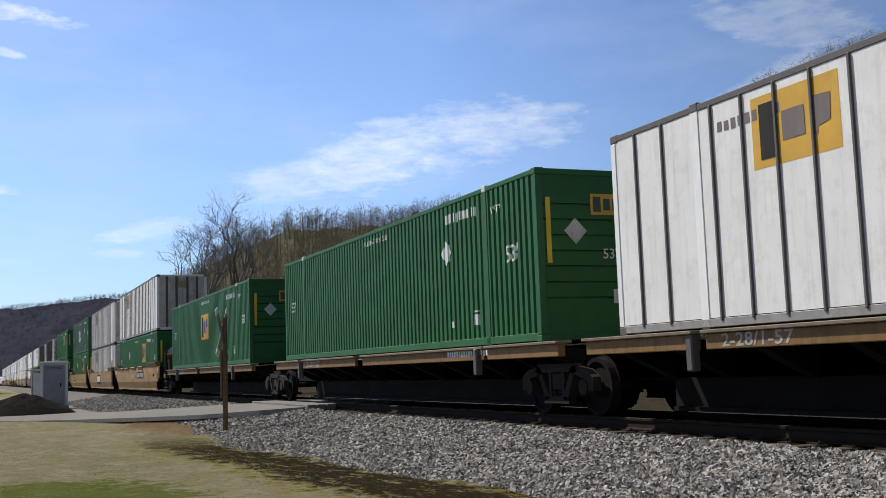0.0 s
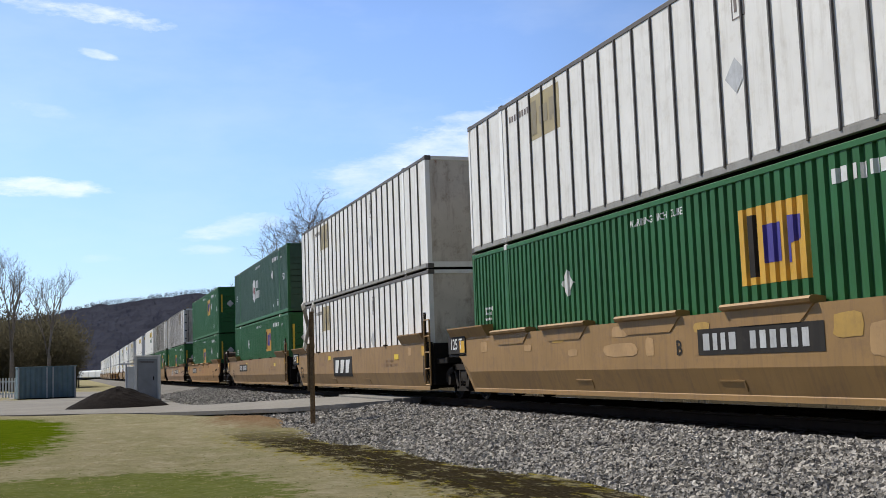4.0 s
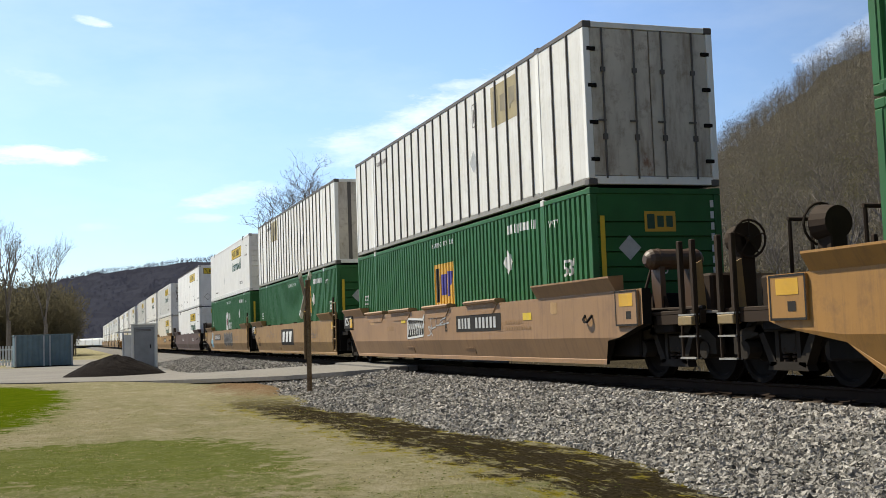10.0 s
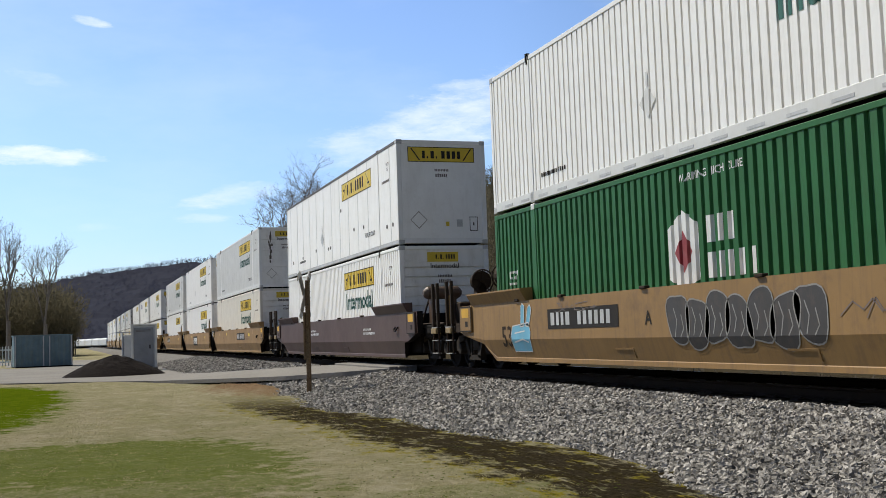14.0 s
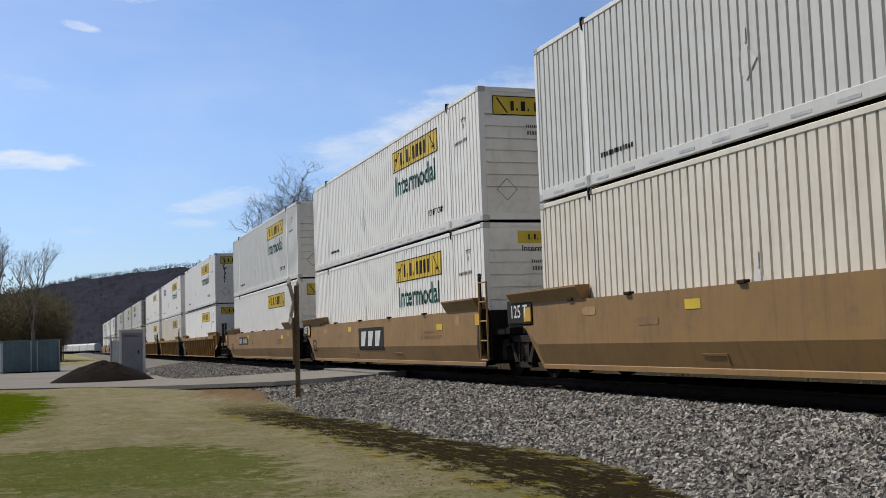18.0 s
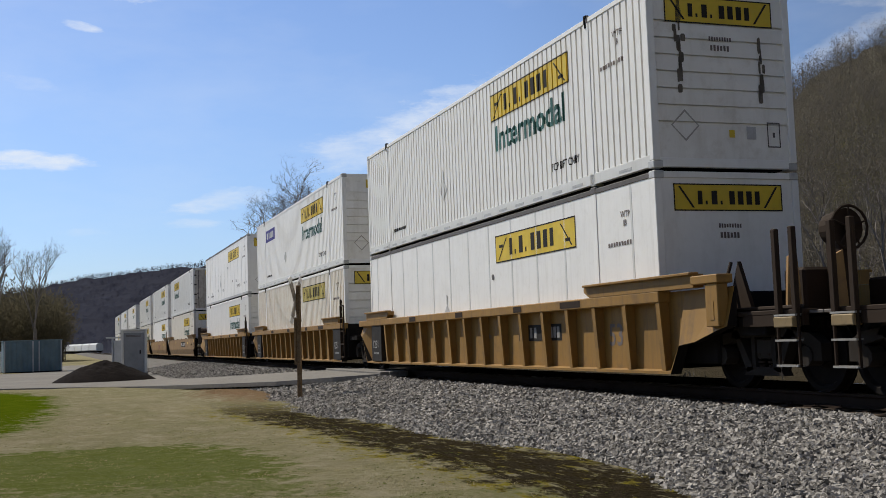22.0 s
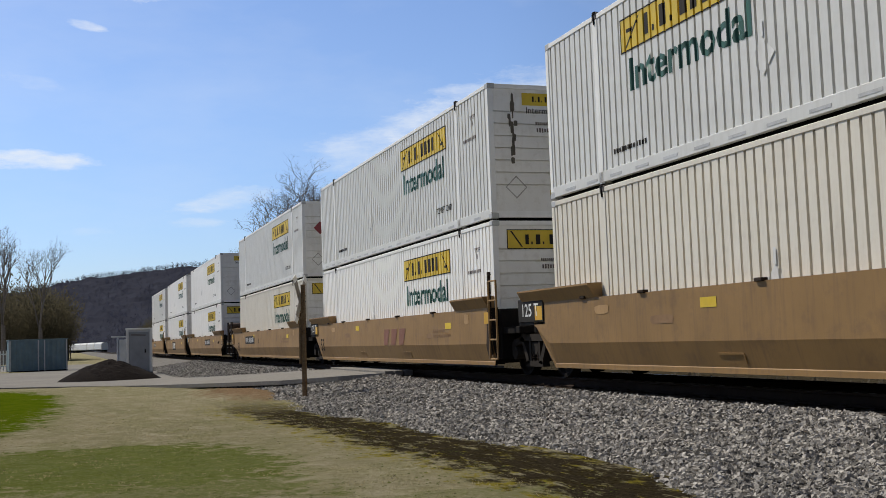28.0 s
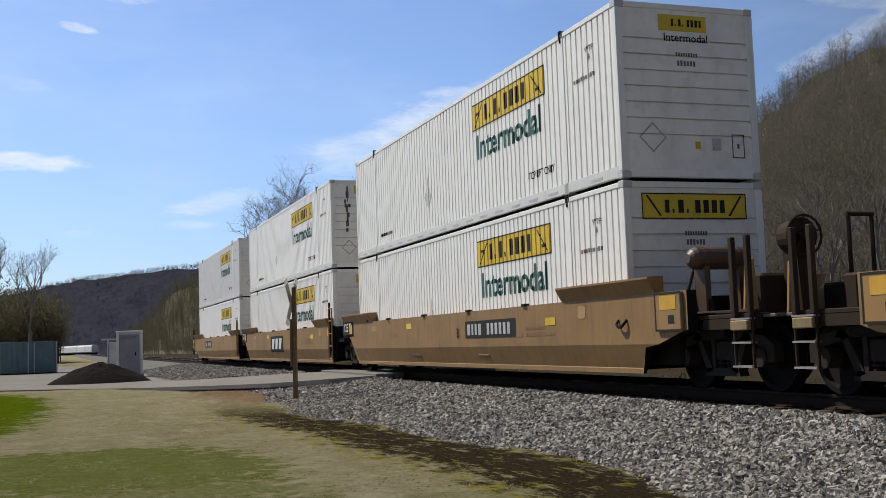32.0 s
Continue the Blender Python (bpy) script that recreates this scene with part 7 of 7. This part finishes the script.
lone_tree("slender leafless tree beyond the lot", (-9.6, 126.0, GROUND_Z), 13.2, 25, 0.34)


def interp(table, a):
    return float(np.interp(a, [p[0] for p in table], [p[1] for p in table]))


def hillside(name, ridge, dist, foot, a0, a1, drop, material, label, seed, steps=70, crown=3.0, scale=0.12, fine=420, deep=72):
    """A wooded slope seen from the line: azimuth runs clockwise from +y; ridge gives its elevation. Its surface is the billowing top of the woods; returns the bare slope."""
    def at(a, f):
        R, F = interp(dist, a), interp(foot, a)
        H = R * math.tan(radians(interp(ridge, a))) + EYE_Z - drop
        r = F + (R - F) * f
        h = H * (min(1, f) ** 1.15 if f <= 1 else 1 - 0.5 * (f - 1)) - 1.0 * (1 - min(f, 1))
        h += (0.04 * H) * noise.noise((a * 0.5, f * 5, seed)) * min(1, 2 * f)
        return (r * math.sin(radians(a)), r * math.cos(radians(a)), h)
    verts = []
    for i in range(fine + 1):
        for k in range(deep + 1):
            x, y, h = at(a0 + (a1 - a0) * i / fine, 1.34 * k / deep)
            b = noise.noise((x * scale, y * scale, seed)) + 0.6 * noise.noise((x * scale * 2.3, y * scale * 2.3, seed + 5))
            verts.append((x, y, h + crown * b * min(1, 0.2 + 2 * k / deep)))
    n = deep + 1
    faces = [(i * n + k, i * n + k + 1, (i + 1) * n + k + 1, (i + 1) * n + k) for i in range(fine) for k in range(deep)]
    tagged(from_arrays(name, verts, faces, material), label, kind="structure")
    return [[at(a0 + (a1 - a0) * i / steps, k / 12) for k in range(17)] for i in range(steps + 1)]


def tree_kit(seed, slim=1.0, twigs=26, fuzz=40, grain=0.03):
    """Points and faces of one small bare tree of height 1: trunk, upswept limbs and a haze of fine twigs."""
    r = np.random.default_rng(seed)
    V, F = [], []

    def blade(a, b, w):
        d = b - a
        s = np.cross(d, r.normal(size=3))
        s = s / (np.linalg.norm(s) + 1e-9) * w
        k = len(V)
        V.extend([a - s, a + s, b])
        F.append((k, k + 1, k + 2))
    top = np.array([r.uniform(-0.05, 0.05), r.uniform(-0.05, 0.05), 0.95])
    blade(np.zeros(3), top, 0.016 * slim), blade(np.zeros(3), top, 0.016 * slim)
    wide = r.uniform(0.2, 0.3)
    for _ in range(twigs):
        z = r.uniform(0.25, 0.85)
        an = r.uniform(0, 2 * math.pi)
        l = (1.05 - z) * r.uniform(0.3, 0.65) + 0.05
        b = top * z + np.array([math.cos(an) * l * 0.6, math.sin(an) * l * 0.6, l * r.uniform(0.5, 0.9)])
        blade(top * z, b, 0.008 * slim)
    for _ in range(fuzz):
        d = r.normal(size=3)
        d = d / np.linalg.norm(d) * r.random() ** 0.4
        c = np.array([0, 0, 0.63]) + d * np.array([wide, wide, 0.36])
        w = d * 0.6 + np.array([0, 0, 0.7]) + r.normal(size=3) * 0.6
        blade(c, c + w / np.linalg.norm(w) * grain * r.uniform(2.0, 5.0), grain * r.uniform(0.3, 0.7))
    return np.array(V), np.array(F)


def forest(name, rows, count, height, material, label, seed, slim=1.0, fmax=14, fmin=0, twigs=26, fuzz=40, grain=0.03):
    r = np.random.default_rng(seed)
    kits = [tree_kit(seed * 10 + k, slim, twigs, fuzz, grain) for k in range(7)]
    grid = np.array(rows)
    VV, FF, n = [], [], 0
    for _ in range(count):
        i, k = r.uniform(0, len(rows) - 1.001), r.uniform(fmin, fmax)
        i0, k0 = int(i), int(k)
        fi, fk = i - i0, k - k0
        p = grid[i0, k0] * (1 - fi) * (1 - fk) + grid[i0 + 1, k0] * fi * (1 - fk) + grid[i0, k0 + 1] * (1 - fi) * fk + grid[i0 + 1, k0 + 1] * fi * fk
        v, f = kits[r.integers(7)]
        a, h = r.uniform(0, 6.28), height * r.uniform(0.6, 1.2)
        c, s = math.cos(a), math.sin(a)
        v = v @ np.array([[c, s, 0], [-s, c, 0], [0, 0, 1]]) * h + p - np.array([0, 0, 0.3])
        VV.append(v), FF.append(f + n)
        n += len(v)
    ob = from_arrays(name, np.concatenate(VV).tolist(), np.concatenate(FF).tolist(), material)
    return tagged(ob, label, "woods", kind="stuff")


RIDGE_A = [(-60, 2.0), (-20, 2.4), (-5.85, 3.05), (-3.34, 3.22), (-0.74, 3.6), (0.59, 3.92), (3.05, 4.18), (5.57, 4.5), (9, 4.7), (14, 4.5)]
RIDGE_B = [(3.2, 1.15), (3.9, 1.7), (4.6, 2.5), (5.1, 3.3), (5.7, 4.0), (6.99, 4.45), (8.44, 5.2), (9.91, 6.1), (11.7, 7.5), (13.5, 8.35), (15.0, 8.8), (23.3, 9.4), (26.7, 9.2), (31, 8.2), (36, 7.6), (50, 7)]
# RIDGE_C past 45 degrees is out of view, added to block low sky light
RIDGE_C = [(25, 4.0), (28.3, 6.5), (31.0, 8.0), (32.75, 8.7), (34.2, 9.8), (36.5, 11.3), (37.6, 12.2), (39.5, 13.3), (42.3, 14.4), (60, 18), (90, 17), (140, 15), (200, 12)]
ra = hillside("far_ridge", RIDGE_A, [(-60, 1500), (14, 1100)], [(-60, 700), (14, 500)], -60, 14, 9, HAZE_WOODS, "distant bluish wooded ridge", 3, 70, 3.0, 0.05)
rb = hillside("wooded_hill", RIDGE_B, [(4, 620), (9, 480), (16, 400), (50, 330)], [(3.2, 560), (4.8, 400), (9, 230), (16, 150), (50, 90)], 3.2, 50, 11, HILL_SOIL, "brown leafless hillside behind the railway", 8, 70, 2.2, 0.13)
rc = hillside("near_hill", RIDGE_C, [(25, 300), (40, 270), (90, 240), (200, 300)], [(25, 95), (90, 60), (130, 70), (200, 120)], 25, 200, 4, HILL_SOIL, "steep brown hillside close behind the railway", 15, 70, 2.4, 0.17, 620, 90)
# never in view: added to cut low sky light on the train
hillside("valley_side", [(200, 12), (240, 13), (280, 10), (300, 5)], [(200, 300), (300, 420)], [(200, 120), (300, 220)], 200, 300, 0, HILL_SOIL, "wooded valley side behind the viewer", 21, 70, 2.0, 0.1, 160, 24)
forest("far_ridge_woods", ra, 6500, 5.0, HAZE_WOODS, "distant leafless woods", 4, 0.5, 12.3, 0, 2, 32, 0.05)
forest("hill_woods", rb, 7000, 9, BRUSH, "leafless brown woods on the hillside", 5, 0.9, 12.4, 0, 9, 70, 0.016)
forest("ridge_top_woods", ra, 3600, 6.0, HAZE_WOODS, "fine fringe of distant woods on the ridge", 14, 0.5, 12.7, 11.2, 2, 26, 0.04)
forest("near_hill_woods", rc[:10], 4600, 8.0, TWIG, "leafless brown woods on the steep slope", 6, 0.5, 12.4, 0, 5, 150, 0.0105)
# woods on the added, unseen stretch of the near hill
forest("side_hill_woods", rc[9:], 2600, 7.5, TWIG, "leafless brown woods on the steep slope", 16, 0.6, 12.4, 0, 6, 40, 0.02)
forest("near_hill_shoots", rc[:12], 2600, 5.5, TWIG_GREEN, "budding olive undergrowth on the slope", 9, 0.7, 7, 0, 4, 110, 0.0115)


def thicket():
    """Brown brush behind the lot and along the line's far side."""
    rows = [[(x, y + k * 5, GROUND_Z) for k in range(6)] for x, y in zip(np.linspace(-70, 0.4, 30), np.linspace(118, 150, 30))]
    forest("brush", rows, 1500, 9.0, BRUSH, "brown leafless brush beyond the lot", 31, 0.5, 4.9, 0, 14, 120, 0.014)
    rows = [[(26 + k * 5 + 3 * math.sin(i), 8 + i * 9, -0.9) for k in range(6)] for i in range(115)]
    forest("lineside_brush", rows, 1250, 4.8, BRUSH, "brown leafless brush across the line", 32, 0.45, 4.9, 0, 14, 90, 0.018)
    # added growth that hides the sunlit ground seen beneath the cars
    rows = [[(12.9 + 0.5 * k, 4 + i * 3.0, -0.95) for k in range(6)] for i in range(30)]
    forest("lineside_weeds", rows, 1500, 0.85, TWIG, "low brown brambles across the line", 34, 0.6, 4.9, 0, 10, 60, 0.05)
    rows = [[(x, 158 + k * 10, GROUND_Z) for k in range(6)] for x in np.linspace(-80, -2, 30)]
    forest("back_brush", rows, 1200, 11.0, BRUSH, "brown leafless trees behind the brush", 33, 0.7, 4.9, 0, 12, 100, 0.013)


thicket()


def hopper(at, rz):
    """A far white covered hopper, standing in for a distant line of white cars."""
    h = tagged(new("hopper_car"), "white covered hopper car parked on a far siding", "railway car", "parked hopper cars")
    def body(bm):
        prof = [(-1.4, 1.4), (-1.4, 3.7), (-0.9, 4.2), (0.9, 4.2), (1.4, 3.7), (1.4, 1.4), (0.6, 0.9), (-0.6, 0.9)]
        a = [bm.verts.new((x, -7, z)) for x, z in prof]
        b = [bm.verts.new((x, 7, z)) for x, z in prof]
        bm.faces.new(a), bm.faces.new(b[::-1])
        for i in range(8):
            j = (i + 1) % 8
            bm.faces.new((a[j], a[i], b[i], b[j]))
    put("body", cached("hopper_body", WHITE_GREY, body), h)
    put("underframe", cached("hopper_frame", DARK_STEEL, lambda bm: (box(bm, -1.2, 1.2, -7.6, 7.6, 0.8, 1.05), box(bm, -1.0, 1.0, -6.4, -4.6, 0, 0.8), box(bm, -1.0, 1.0, 4.6, 6.4, 0, 0.8))), h)
    put("hatch", cached("hopper_hatch", WHITE_GREY, lambda bm: box(bm, -0.4, 0.4, -6, 6, 4.2, 4.35)), h)
    h.matrix_basis = pose(*at, 0, 0, rz)


# placed across the track's own line to fit the camera's view
for i in range(5):
    hopper((13.5 - 2.75 * i, 490 + 15.0 * i, -0.6), 10.4)


# grass tufts over the near lawn
def tufts(name, count, seed, material):
    r = np.random.default_rng(seed)
    V, F = [], []
    for _ in range(count):
        x, y = r.uniform(-4, 4.2), 6.5 + 20 * r.random() ** 1.6
        z = ground_height(x, y)
        for _ in range(6):
            a, l = r.uniform(0, 6.28), r.uniform(0.012, 0.028)
            bx, by = x + r.normal() * 0.03, y + r.normal() * 0.03
            k = len(V)
            V += [(bx - 0.006 * math.sin(a), by + 0.006 * math.cos(a), z - 0.01), (bx + 0.006 * math.sin(a), by - 0.006 * math.cos(a), z - 0.01), (bx + l * math.cos(a), by + l * math.sin(a), z + l * 0.4)]
            F.append((k, k + 1, k + 2))
    return tagged(from_arrays(name, V, F, material), "short dry grass blades on the lawn", "grass", kind="stuff")


def leaf_litter(name, count, seed, material, size, xr, yr, label):
    """Curled leaves and clods lying on the ground, joined."""
    r = np.random.default_rng(seed)
    V, F = [], []
    for _ in range(count):
        x, y = r.uniform(*xr), yr[0] + (yr[1] - yr[0]) * r.random() ** 1.5
        if noise.noise((x * 0.7, y * 0.45, seed)) < r.uniform(-0.5, 0.3):
            continue
        z, a, l = ground_height(x, y), r.uniform(0, 6.28), size * r.uniform(0.6, 1.5)
        c, s_ = math.cos(a) * l, math.sin(a) * l
        up = l * r.uniform(0.1, 0.35)
        k = len(V)
        V += [(x - c, y - s_, z), (x + s_ * 0.6, y - c * 0.6, z + up), (x + c, y + s_, z + 0.3 * up), (x - s_ * 0.6, y + c * 0.6, z + 0.002)]
        F += [(k, k + 1, k + 3), (k + 1, k + 2, k + 3)]
    return tagged(from_arrays(name, V, F, material), label, "litter", kind="stuff")


LEAF = earth("brown_leaf_litter", [(0.07, 0.05, 0.03), (0.05, 0.037, 0.022), (0.10, 0.078, 0.045)], 0.8, 9, rand=0.4)
MEADOW = earth("olive_grass_blades", [(0.085, 0.105, 0.018), (0.065, 0.09, 0.012), (0.12, 0.125, 0.03)], 0.6, 6, rand=0.3, thin=True)
leaf_litter("fallen_leaves", 2600, 71, LEAF, 0.013, (-4, 5.0), (6.5, 28), "scattered dry brown leaves and clods on the lawn")
leaf_litter("grass_clumps", 9000, 72, MEADOW, 0.017, (-4, 4.6), (6.5, 24), "short olive-green clumps scattered in the lawn")
STRAW = earth("straw_grass", [(0.34, 0.28, 0.165), (0.285, 0.245, 0.13), (0.25, 0.232, 0.115)], 0.6, 6, rand=0.2, thin=True)
tufts("grass", 5000, 51, STRAW)


# ---- movement ----
def motions():
    times = [0, 2, 4, 6, 8, 10, 12, 14, 16, 18, 20, 22, 24, 26, 28, 30, 32]
    ticks = [k / FPS for k in range(32 * FPS + 1)]
    for wheel, dy in AXLES:
        walk(wheel, [(t, pose(0, dy, WHEEL_R, math.degrees(along(t) / WHEEL_R))) for t in ticks])
    for thing, front, z in LOADS:
        walk(thing, [(t, pose(TRACK_X, front + HL - along(t), z)) for t in times])


motions()
